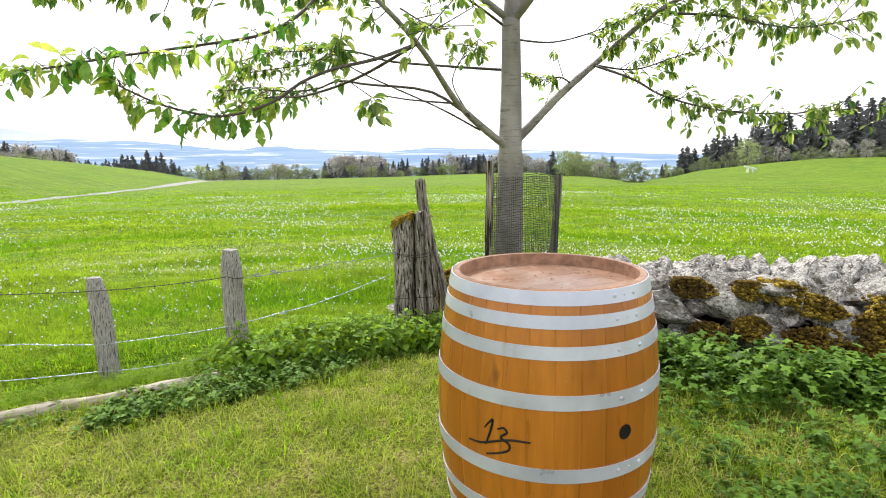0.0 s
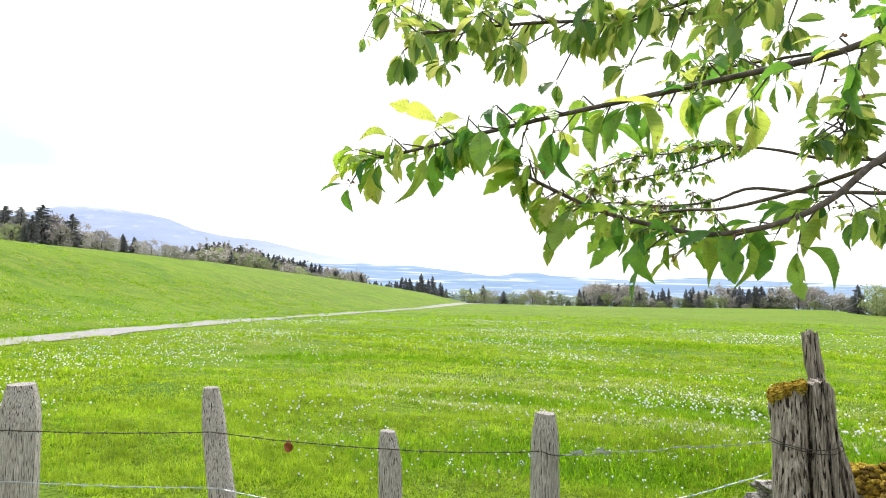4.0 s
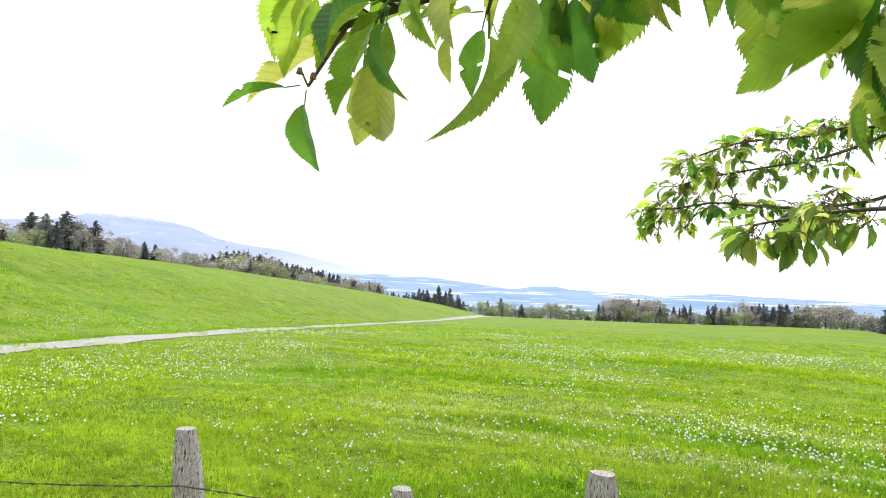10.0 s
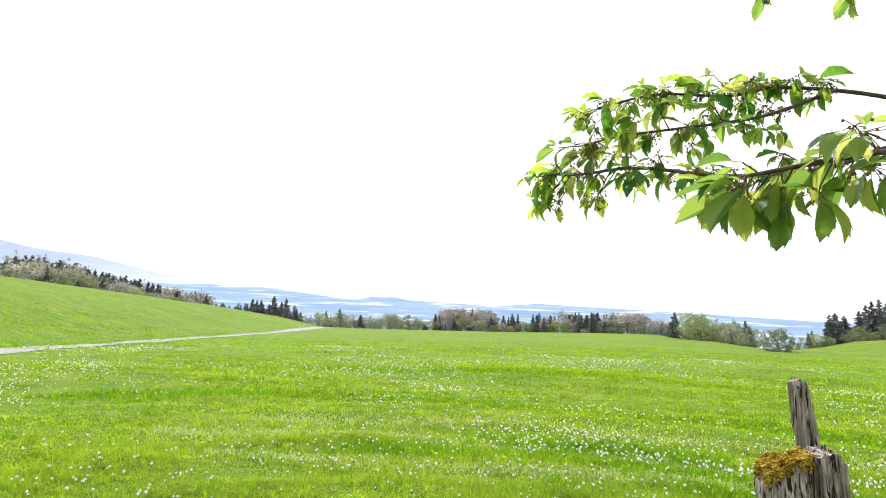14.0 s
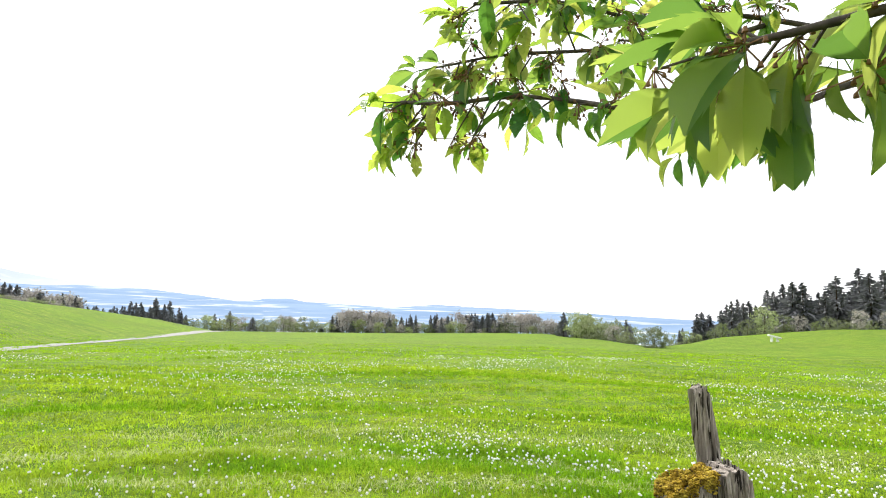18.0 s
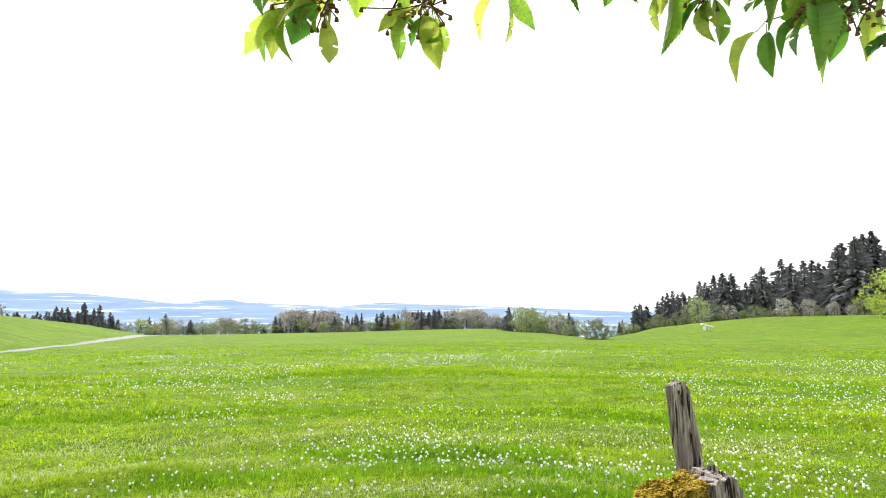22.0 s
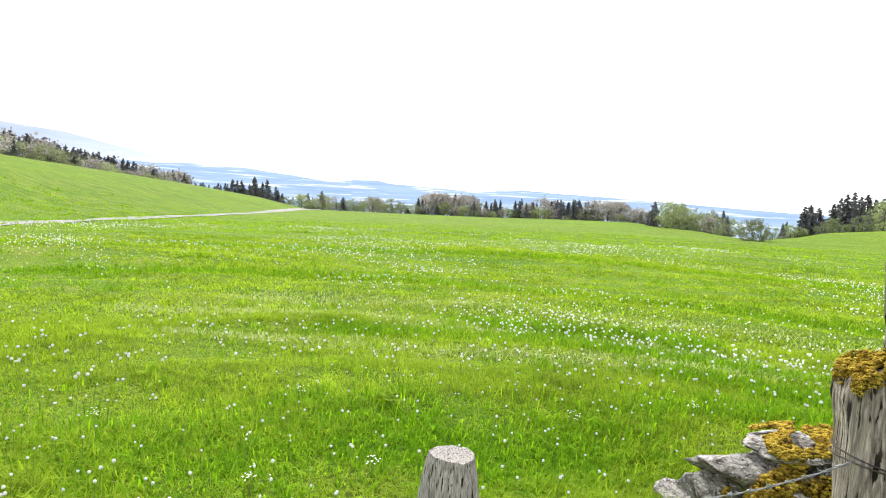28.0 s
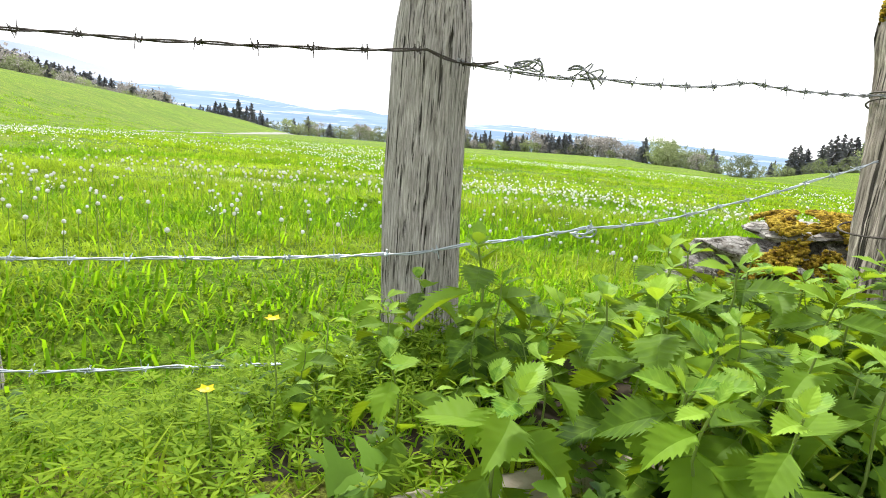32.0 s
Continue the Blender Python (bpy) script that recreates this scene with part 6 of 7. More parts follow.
def nettle_variants():
    leaves = [leaf_mesh("leaf", 0.088, 0.045, d, f, s, NETTLE, 11, tooth=0.44, form=(0.70, 0.95)) for d, f, s in ((0.55, 0.5, 1), (0.8, 0.6, 2), (0.35, 0.35, 3))]
    young = [leaf_mesh("leaf", 0.088, 0.042, d, f, s, NETTLE_TOP, 11, tooth=0.44, form=(0.70, 0.95)) for d, f, s in ((0.35, 0.35, 1), (0.45, 0.5, 2), (0.20, 0.25, 3))]
    made = []
    for seed in range(5):
        r = random.Random(300 + seed)
        ob = thing("nettle", "fresh green stinging nettle with toothed leaves", "nettle", Matrix.Translation((0, 0, -50)), "nettles along the fence")
        h = 0.19 + 0.02 * seed
        line = [Vector((0.007 * math.sin(i), 0.007 * math.cos(i * 1.3 + seed), h * i / 7)) for i in range(8)]
        part("stem", mesh_from("stem", *tube(line, [0.0028 - 0.0002 * i for i in range(8)], 6), STALK), None, ob)
        # pairs of leaves crosswise, the upper ones small and upright
        for u, size, tilt in ((0.30, 0.90, 36), (0.53, 1.05, 28), (0.74, 1.0, 18), (0.88, 0.84, 4), (0.98, 0.56, -22), (1.0, 0.34, -55)):
            p = line[int(u * 7)].lerp(line[min(7, int(u * 7) + 1)], u * 7 % 1)
            turn = r.uniform(-15, 15) + 90 * (round(u * 5.2) % 2)
            for s in (0, 180):
                lf = part("leaf", (young if u > 0.9 else leaves)[r.randrange(3)], None, ob)
                k = size * r.uniform(0.9, 1.12)
                lf.matrix_basis = Matrix.Translation(p) @ pose(0, 0, 0, 0, 0, turn + s) @ pose(0, 0, 0, r.uniform(-14, 14), tilt + r.uniform(-12, 14), 0) @ Matrix.Translation((0.015 * k, 0, 0)) @ Matrix.Diagonal((k, k, k, 1))
        made.append(ob)
    return made


def nettles():
    kinds = nettle_variants()
    r = random.Random(17)
    spots = []
    tries = 0
    while len(spots) < 300 and tries < 9000:
        tries += 1
        x = r.uniform(-2.2, 1.3)
        y = 4.53 + 0.42 * (x + 1.76) + r.uniform(-0.72 - 0.22 * (-1.35 < x < 0.1), 0.02)
        dens = np.interp(x, [-2.2, -1.9, -1.7, -1.4, 1.3], [0.0, 0.04, 0.50, 1.0, 1.0])
        if r.random() > dens or any((x - a) ** 2 + (y - b) ** 2 < 0.0042 for a, b, _ in spots):
            continue
        if (x - 0.44) ** 2 + (y - 3.86) ** 2 < 0.16 or (abs(x + 0.3) < 0.22 and abs(y - 5.3) < 0.26):
            continue
        h = np.clip(0.08 + 0.34 * -fence_side(x, y), 0.10, 0.205) / 0.23 * r.uniform(0.8, 1.2) * np.interp(x, [-2.2, -1.7, -1.45, -1.2, -0.5, 1.3], [0.6, 0.75, 0.95, 1.12, 1.1, 1.0])
        spots.append((x, y, h))
    for _ in range(36):
        x = r.uniform(0.95, 3.4)
        spots.append((x, 4.35 - 0.5 * (x - 1.15) - abs(r.gauss(0, 0.32)), r.uniform(0.7, 1.2)))
    for _ in range(20):
        u = r.random()
        spots.append((-1.0 + 0.62 * u + r.gauss(0, 0.05), 4.90 + 0.30 * u + r.gauss(0, 0.06), r.uniform(0.6, 0.95)))
    spots += [(-1.80, 4.32, 0.8), (-1.70, 4.36, 0.8), (-2.07, 4.22, 0.75), (-1.60, 4.22, 1.3), (-1.56, 3.86, 1.1), (-1.35, 3.95, 1.15)]
    for i, (x, y, h) in enumerate(spots):
        m = Matrix.LocRotScale((x, y, land1(x, y) - 0.01), Euler((r.gauss(0, 0.12), r.gauss(0, 0.12), r.uniform(0, 6.28))), Vector((h, h, h)))
        k = kinds[r.randrange(5)]
        made = copy_thing(k, m)
        made.scale = (h, h, h)
    for k in kinds:
        k.matrix_basis = Matrix.LocRotScale((r.uniform(-1.4, 0.1), 4.4 + r.uniform(0, 0.3), 0), Euler((0, 0, 1)), Vector((1, 1, 1)))


def scatter_leaves(name, label, spots, material, size, seed, lobes=3, height=(0.05, 0.16)):
    """Low broad-leaved weeds: rosettes of lobed leaves on thin stalks, joined."""
    r = np.random.default_rng(seed)
    v, t, c = [], [], 0
    for x, y, s in spots:
        z0 = land1(x, y)
        for _ in range(r.integers(5, 10)):
            a = r.random() * 6.283
            reach, up = size * s * (0.4 + r.random()), (height[0] + (height[1] - height[0]) * r.random()) * s
            p = np.array([x + math.cos(a) * reach, y + math.sin(a) * reach, z0 + up])
            tilt = 0.35 * r.normal(0, 1, 2)
            ring = []
            n = 4 * lobes
            for k in range(n):
                b = 6.283 * k / n
                rad = size * s * 0.55 * (0.78 + 0.32 * math.cos(lobes * b)) * (0.9 + 0.2 * r.random())
                dx, dy = rad * math.cos(b + a), rad * math.sin(b + a)
                ring.append(p + np.array([dx, dy, dx * tilt[0] + dy * tilt[1] - 0.15 * rad]))
            v += [p] + ring
            t += [(c, c + 1 + k, c + 1 + (k + 1) % n) for k in range(n)]
            c += n + 1
            g = np.array([x, y, z0])
            w = np.array([0.0012, 0, 0])
            v += [g - w, g + w, p]
            t.append((c, c + 1, c + 2))
            c += 3
    ob = new(name, mesh_tris(name, np.array(v), np.array(t), material, True))
    tagged(ob, label, "weeds", kind="stuff")


def blades(name, label, xy, height, width, lean, material, category="grass", seed=1, dip=0.01):
    """Grass: one bent, tapering blade of four triangles for each place."""
    r = np.random.default_rng(seed)
    n = len(xy)
    z = land(xy[:, 0], xy[:, 1]) - dip
    a = r.random(n) * 6.283
    d = np.stack([np.cos(a), np.sin(a), np.zeros(n)], -1)
    s = np.stack([-d[:, 1], d[:, 0], np.zeros(n)], -1)
    base = np.column_stack([xy, z])
    h = (height * (0.55 + 0.75 * r.random(n)))[:, None]
    w = (width * (0.7 + 0.6 * r.random(n)))[:, None]
    b = (lean * (0.25 + r.random(n)))[:, None]
    up = np.array([[0, 0, 1.0]])
    mid = base + up * h * 0.6 + d * h * b * 0.35
    tip = base + up * h * (1 - 0.25 * b) + d * h * b
    v = np.stack([base - s * w, base + s * w, mid - s * w * 0.8, mid + s * w * 0.8, tip], 1).reshape(-1, 3)
    k = np.arange(n)[:, None, None] * 5
    t = (np.array([[0, 1, 3], [0, 3, 2], [2, 3, 4]])[None] + k).reshape(-1, 3)
    ob = new(name, mesh_tris(name, v, t, material, True))
    tagged(ob, label, category, kind="stuff")


def field_points(count, r0, r1, seed, az=(-74, 52), power=1.0):
    r = np.random.default_rng(seed)
    a = np.radians(r.uniform(*az, count))
    rad = r0 * (r1 / r0) ** r.random(count) if power == 0 else (r0 ** power + (r1 ** power - r0 ** power) * r.random(count)) ** (1 / power)
    xy = np.stack([CENTRE[0] + rad * np.sin(a), CENTRE[1] + rad * np.cos(a)], -1)
    return xy, rad


def lumps(xy, fx, fy, seed):
    """Broad soft patches from -1 to 1, longer across the slope than along it."""
    r = np.random.default_rng(500 + seed)
    out = 0
    for _ in range(7):
        a, b, p = r.normal(0, fx, 1), r.normal(0, fy, 1), r.uniform(0, 6.28)
        out = out + np.sin(xy[:, 0] * (a + 0.2 * fx) + xy[:, 1] * (b + 0.4 * fy) + p)
    return np.clip(out / 3.0, -1, 1)


def clumped(xy, per, spread, seed):
    """Each place becomes a tussock of so many blades; also gives each blade its tussock's vigour."""
    r = np.random.default_rng(seed)
    vigour = np.repeat(r.gamma(4.0, 0.25, len(xy)), per)
    out = np.repeat(xy, per, 0) + r.normal(0, 1, (len(xy) * per, 2)) * (spread * np.sqrt(vigour))[:, None]
    return out, np.clip(vigour, 0.35, 1.9)


def strip(line, half, count, seed):
    """Places strewn along a wandering line."""
    r = np.random.default_rng(seed)
    pts = np.array([tuple(p)[:2] for p in spline([(x, y, 0) for x, y in line], 80)])
    i = r.integers(0, 79, count)
    return pts[i] + (pts[i + 1] - pts[i]) * r.random((count, 1)) + r.normal(0, half * 0.5, (count, 2))


def in_field(xy):
    side = fence_side(xy[:, 0], xy[:, 1])
    keep = (side > -0.15) & ~((xy[:, 0] > 1.0) & (xy[:, 1] < 6.0))
    return keep & ~((xy[:, 0] > -0.60) & (side < 2.0) & (xy[:, 0] < 1.2) & (xy[:, 1] > 6.55) & (xy[:, 1] < 7.0))


def grasses():
    xy, rad = field_points(36000, 1.2, 9.0, 3, power=1.3)
    xy, vig = clumped(xy, 9, 0.030, 103)
    keep = in_field(xy)
    xy, vig = xy[keep], vig[keep]
    patch = np.sin(xy[:, 0] * 1.7 + np.sin(xy[:, 1] * 1.1) * 2) * np.sin(xy[:, 1] * 1.3 + xy[:, 0] * 0.4)
    blades("meadow_grass", "lush bright green meadow grass", xy, (0.044 + 0.020 * patch + 0.018 * lumps(xy, 0.8, 2.2, 1) + np.where(xy[:, 1] - 4.5 > 0.42 * (xy[:, 0] + 1.76) + 1.2, 0.014 + 0.020 * lumps(xy, 1.4, 3.0, 5), 0)) * vig * np.where(fence_side(xy[:, 0], xy[:, 1]) < 0.35, 0.6, 1.0), 0.0030, 1.35, BLADE, seed=4)
    xy, rad = field_points(26000, 8.5, 30.0, 5, power=0.9)
    xy, vig = clumped(xy, 8, 0.07, 105)
    rad = np.repeat(rad, 8)
    blades("meadow_grass", "lush bright green meadow grass", xy, (0.066 + 0.045 * lumps(xy, 0.45, 1.5, 2)) * vig, 0.0055 + 0.0004 * rad, 1.3, BLADE, seed=6)
    xy, rad = field_points(10000, 26.0, 80.0, 7, power=0.6)
    xy, vig = clumped(xy, 8, 0.22, 107)
    rad = np.repeat(rad, 8)
    blades("meadow_grass", "bright green meadow grass farther off", xy, (0.085 + 0.055 * lumps(xy, 0.15, 0.5, 3)) * vig, 0.007 + 0.0006 * rad, 1.3, FAR_BLADE, seed=8)
    # lush dark strips along old wheel tracks, and flattened pale grass beside them
    lush = np.concatenate([
        strip([(-4.2, 10.3), (-3.3, 10.4), (-1.4, 10.6), (0.6, 10.4), (1.9, 9.7), (3.4, 8.7)], 0.42, 2200, 1),
        strip([(-0.2, 9.6), (0.9, 9.3), (1.9, 8.6)], 0.3, 800, 2),
        strip([(-4.6, 5.6), (-3.4, 6.3), (-2.4, 6.9)], 0.7, 1700, 3),
        strip([(-2.4, 6.4), (-1.4, 6.8), (-0.9, 7.4)], 0.6, 1100, 4),
        strip([(-4.2, 3.95), (-2.6, 4.55), (-1.7, 4.95), (-0.7, 5.5)], 0.55, 700, 10),
        strip([(-2.6, 11.8), (-0.7, 11.9), (0.9, 11.6)], 0.5, 1200, 5),
        strip([polar(a, d + 3.4) for a, d in LANE[2:9]], 1.0, 2600, 21),
        strip([polar(a, d + 10) for a, d in LANE[2:8]], 1.6, 900, 22),
        strip([polar(a, d + 19) for a, d in LANE[2:8]], 2.2, 900, 23),
        strip([polar(a, d + 30) for a, d in LANE[2:7]], 2.8, 900, 24),
        strip([(-1.6, 11.2), (-0.4, 11.5), (0.8, 11.2)], 0.5, 900, 25),
        strip([(-0.9, 8.0), (0.3, 8.3), (1.4, 7.9)], 0.35, 600, 26),
        strip([(-14, 15), (-9, 16.5), (-4, 17), (2, 16), (7, 14)], 0.7, 2400, 6),
        strip([(-16, 24), (-8, 26), (0, 26), (9, 23), (15, 19)], 1.0, 2800, 7)])
    spots, _ = field_points(800, 3.0, 26.0, 15)
    g = np.random.default_rng(16)
    lush = np.concatenate([lush, np.repeat(spots, 7, 0) + g.normal(0, 0.16, (800 * 7, 2)) * np.array([1.9, 0.8])])
    lush, vig = clumped(lush[in_field(lush)], 7, 0.05, 109)
    far = np.hypot(lush[:, 0] + 1.3, lush[:, 1] - 2.9)
    blades("lush_grass", "taller deep green grass in strips and tussocks", lush, np.where(far < 4.5, 0.058, 0.082) * vig, 0.0036 + 0.0003 * far, 1.1, DEEP_BLADE, seed=17)
    pale = np.concatenate([strip([(-8, 10.9), (-5.8, 11.1), (-3, 11.2), (-0.4, 11.1), (1.8, 10.5)], 0.4, 2600, 8),
                           strip([(-6, 9.3), (-3, 9.5), (-0.6, 9.7), (1.4, 9.9)], 0.3, 1500, 9),
                           strip([(-7, 12.8), (-3, 13.4), (2, 13.2), (5, 12)], 0.7, 2600, 18),
                           strip([(3, 30), (10, 28), (18, 24), (26, 20)], 1.6, 2600, 19)])
    far = np.hypot(pale[:, 0] + 1.3, pale[:, 1] - 2.9)
    blades("flattened_grass", "pale flattened grass lying in strips", pale, 0.10, 0.0035 + 0.0002 * far, 2.0, PALE_BLADE, seed=20)
    # mown yard
    r = np.random.default_rng(9)
    n = 15000
    xy = np.stack([r.uniform(-4.5, 4.0, n), r.uniform(0.9, 5.0, n)], -1)
    bare = np.sin(xy[:, 0] * 4.3 + 2 * np.sin(xy[:, 1] * 2.9)) * np.sin(xy[:, 1] * 5.1 + xy[:, 0] * 1.7)
    xy = xy[(bare < 0.55) | (r.random(n) < 0.25)]
    xy, vig = clumped(xy, 9, 0.032, 110)
    keep = (fence_side(xy[:, 0], xy[:, 1]) < np.where(xy[:, 0] < -1.3, -0.85, -0.1)) & (np.hypot(xy[:, 0] - 0.425, xy[:, 1] - 2.32) > 0.40) & (xy[:, 1] < 3.75 - 0.42 * np.maximum(xy[:, 0] - 1.2, -0.9))
    xy, vig = xy[keep], vig[keep]
    near_fence = np.clip(1 + fence_side(xy[:, 0], xy[:, 1]) / 1.5, 0, 1)
    blades("lawn_grass", "short yellow-green mown grass round the barrel", xy, 0.045 * vig ** 1.5 + 0.015 * near_fence * vig, 0.0028, 1.0, LAWN_BLADE, seed=10, dip=0.004)
    dry = xy[r.random(len(xy)) < 0.16 * np.clip(1 - 1.4 * near_fence, 0, 1)]
    blades("dry_grass", "dry straw-coloured cut grass in the lawn", dry + r.normal(0, 0.02, dry.shape), 0.05, 0.0013, 2.2, STRAW, seed=11, dip=0.0)
    green = np.stack([r.uniform(-3.5, 2.6, 260), r.uniform(1.4, 4.0, 260)], -1)
    green, vig = clumped(np.repeat(green, 4, 0) + r.normal(0, 0.05, (1040, 2)), 9, 0.025, 111)
    keep = (fence_side(green[:, 0], green[:, 1]) < -0.3) & (np.hypot(green[:, 0] - 0.425, green[:, 1] - 2.32) > 0.42)
    blades("lawn_tufts", "greener grass tufts left in the mown lawn", green[keep], 0.055 * vig[keep], 0.0026, 0.9, DEEP_BLADE, seed=21)
    bright = np.stack([r.uniform(-4.0, 3.0, 420), r.uniform(1.0, 4.0, 420)], -1)
    bright, vig = clumped(np.repeat(bright, 4, 0) + r.normal(0, 0.06, (1680, 2)), 8, 0.028, 112)
    keep = (fence_side(bright[:, 0], bright[:, 1]) < -0.5) & (np.hypot(bright[:, 0] - 0.425, bright[:, 1] - 2.32) > 0.43) & (bright[:, 1] < 3.7 - 0.42 * np.maximum(bright[:, 0] - 1.2, -0.9))
    blades("lawn_tufts", "bright longer grass tufts in the worn lawn", bright[keep], 0.062 * vig[keep], 0.0028, 1.1, BLADE, seed=22)
    tall, _ = field_points(1100, 2.5, 14.0, 13)
    tall = tall[fence_side(tall[:, 0], tall[:, 1]) > 0.1]
    blades("tall_grass", "taller pale grass stalks in the meadow", tall, 0.13, 0.0012, 0.7, STRAW, seed=14)


def ball(n_ring=5, n_side=8):
    v = [(0, 0, -1)]
    for i in range(1, n_ring):
        p = math.pi * i / n_ring - math.pi / 2
        v += [(math.cos(p) * math.cos(6.283 * k / n_side), math.cos(p) * math.sin(6.283 * k / n_side), math.sin(p)) for k in range(n_side)]
    v.append((0, 0, 1))
    t = [(0, 1 + (k + 1) % n_side, 1 + k) for k in range(n_side)]
    for i in range(n_ring - 2):
        for k in range(n_side):
            a, b = 1 + i * n_side + k, 1 + i * n_side + (k + 1) % n_side
            t += [(a, b, b + n_side), (a, b + n_side, a + n_side)]
    last, base = len(v) - 1, 1 + (n_ring - 2) * n_side
    t += [(last, base + k, base + (k + 1) % n_side) for k in range(n_side)]
    return np.array(v), np.array(t)


def clock_mesh(seed):
    """The seed head: a core with a globe of fine parachutes."""
    r = random.Random(seed)
    bits = [tube([(0, 0, -0.004), (0, 0, 0.004)], [0.003, 0.003], 6)]
    for i in range(70):
        z = 1 - 2 * (i + 0.5) / 70
        a = i * 2.39996
        d = Vector((math.sqrt(1 - z * z) * math.cos(a), math.sqrt(1 - z * z) * math.sin(a), z))
        s = d.orthogonal().normalized()
        w = d.cross(s)
        p = d * 0.0138 * r.uniform(0.9, 1.08)
        v = [d * 0.003] + [p + (s * math.cos(k * 1.257) + w * math.sin(k * 1.257)) * 0.0042 for k in range(5)] + [p - d * 0.0012]
        bits.append((v, [(6, 1 + k, 1 + (k + 1) % 5) for k in range(5)] + [(0, 1, 3)]))
    return mesh_from("clock", *join(*bits), CLOCK)


def dandelions():
    heads = [clock_mesh(1), clock_mesh(2)]
    stems = [mesh_from("stem", *tube([(0, 0, 0), (0.01 * s, 0.006, 0.09), (0.002, 0.0, 0.175)], [0.0018, 0.0016, 0.0014], 5), STALK) for s in (-1, 1)]
    r = random.Random(31)
    made = 0
    while made < 300:
        a, d = r.uniform(-55, 40), r.uniform(2.4, 9.0)
        x, y = polar(a, d)
        if fence_side(x, y) < 0.35 or r.random() > (d - 1.0) / 5 * (0.55 + 0.9 * max(0, math.sin(x * 1.9 + 1) * math.sin(y * 1.3))) or (x > -0.9 and y < 6.6):
            continue
        h = r.uniform(0.65, 1.15)
        ob = thing("dandelion", "dandelion seed head on its stalk in the meadow", "dandelion", Matrix.LocRotScale((x, y, land1(x, y)), Euler((r.gauss(0, 0.12), r.gauss(0, 0.12), r.uniform(0, 6))), Vector((1, 1, 1))), "dandelion clocks near the fence")
        part("stem", stems[made % 2], None, ob).scale = (1, 1, h)
        head = part("seed_head", heads[made % 2], None, ob, "white fluffy seed head")
        head.location, head.scale = (0.002, 0, 0.175 * h + 0.004), [r.uniform(0.42, 0.66) * (1.0 if d < 5.5 else 1.6)] * 3
        made += 1
    # the rest of the near ones, joined
    both = []
    for me in (heads[0], stems[0]):
        co = np.array([v.co[:] for v in me.vertices])
        me.calc_loop_triangles()
        both.append((co, np.array([t.vertices[:] for t in me.loop_triangles])))
    (hv, ht), (sv, st) = both
    vs, ts, n = {0: [], 1: []}, {0: [], 1: []}, [0, 0]
    while n[0] < 420 * len(hv):
        a, d = r.uniform(-55, 40), r.uniform(2.6, 8.0)
        x, y = polar(a, d)
        if fence_side(x, y) < 0.45 or (x > -0.9 and y < 7.2):
            continue
        tall, foot = r.uniform(0.6, 1.1), np.array([x, y, land1(x, y)])
        for k, (co, tri, at) in enumerate(((hv * r.uniform(0.42, 0.66) * (1.0 if d < 5.5 else 1.6), ht, foot + np.array([0.002, 0, 0.175 * tall + 0.004])), (sv * np.array([1, 1, tall]), st, foot))):
            vs[k].append(co + at)
            ts[k].append(tri + n[k])
            n[k] += len(co)
    for k, (name, mat, label) in enumerate((("dandelion_clocks", CLOCK, "white dandelion seed heads near the fence"), ("dandelion_stalks", STALK, "thin stalks under the dandelion seed heads"))):
        tagged(new(name, mesh_tris(name, np.concatenate(vs[k]), np.concatenate(ts[k]), mat)), label, "dandelions", kind="stuff")
    bv, bt = ball(4, 6)
    n = 26000
    xy, rad = field_points(n, 7.5, 48.0, 33, power=0.9)
    g = np.random.default_rng(34)
    drift = np.sin(xy[:, 0] * 0.33 + 1.2) * np.sin(xy[:, 1] * 0.21 + xy[:, 0] * 0.1) * 0.9 + 0.5 * np.sin(xy[:, 0] * 1.1 + xy[:, 1] * 0.5) * np.sin(xy[:, 1] * 0.9) + g.normal(0, 0.4, n)
    az = np.degrees(np.arctan2(xy[:, 0] - CENTRE[0], xy[:, 1] - CENTRE[1]))
    keep = (drift > 0.30 + 0.012 * np.maximum(rad - 16, 0)) & ~((az < -22) & (rad > np.interp(az, [-74, -65, -48, -38, -27, -22], [20, 22, 38, 55, 100, 150]) - 2) & (g.random(n) < 0.45))
    xy, rad = xy[keep], rad[keep]
    z = land(xy[:, 0], xy[:, 1]) + g.uniform(0.10, 0.22, len(xy))
    s = (0.0120 + 0.00034 * rad) * g.uniform(0.75, 1.2, len(xy))
    v = (bv[None] * s[:, None, None] + np.column_stack([xy, z])[:, None]).reshape(-1, 3)
    t = (bt[None] + np.arange(len(xy))[:, None, None] * len(bv)).reshape(-1, 3)
    ob = new("dandelion_field", mesh_tris("dandelion_field", v, t, CLOCK, True))
    tagged(ob, "hundreds of white dandelion clocks scattered over the meadow", "dandelions", kind="stuff")


def shade_bed(name, label, line, half):
    """A strip of soil, coloured near black for the shade under thick weeds."""
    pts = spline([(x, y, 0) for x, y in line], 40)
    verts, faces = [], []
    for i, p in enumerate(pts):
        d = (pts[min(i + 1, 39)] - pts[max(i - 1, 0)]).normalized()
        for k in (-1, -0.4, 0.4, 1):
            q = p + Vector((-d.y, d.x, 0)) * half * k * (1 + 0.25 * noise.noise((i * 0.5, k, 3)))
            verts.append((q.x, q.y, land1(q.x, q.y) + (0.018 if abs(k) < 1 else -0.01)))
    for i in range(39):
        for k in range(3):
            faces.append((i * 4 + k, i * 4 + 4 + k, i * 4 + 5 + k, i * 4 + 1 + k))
    tagged(new(name, mesh_from(name, verts, faces, SHADED_EARTH, True)), label, "soil", kind="structure")


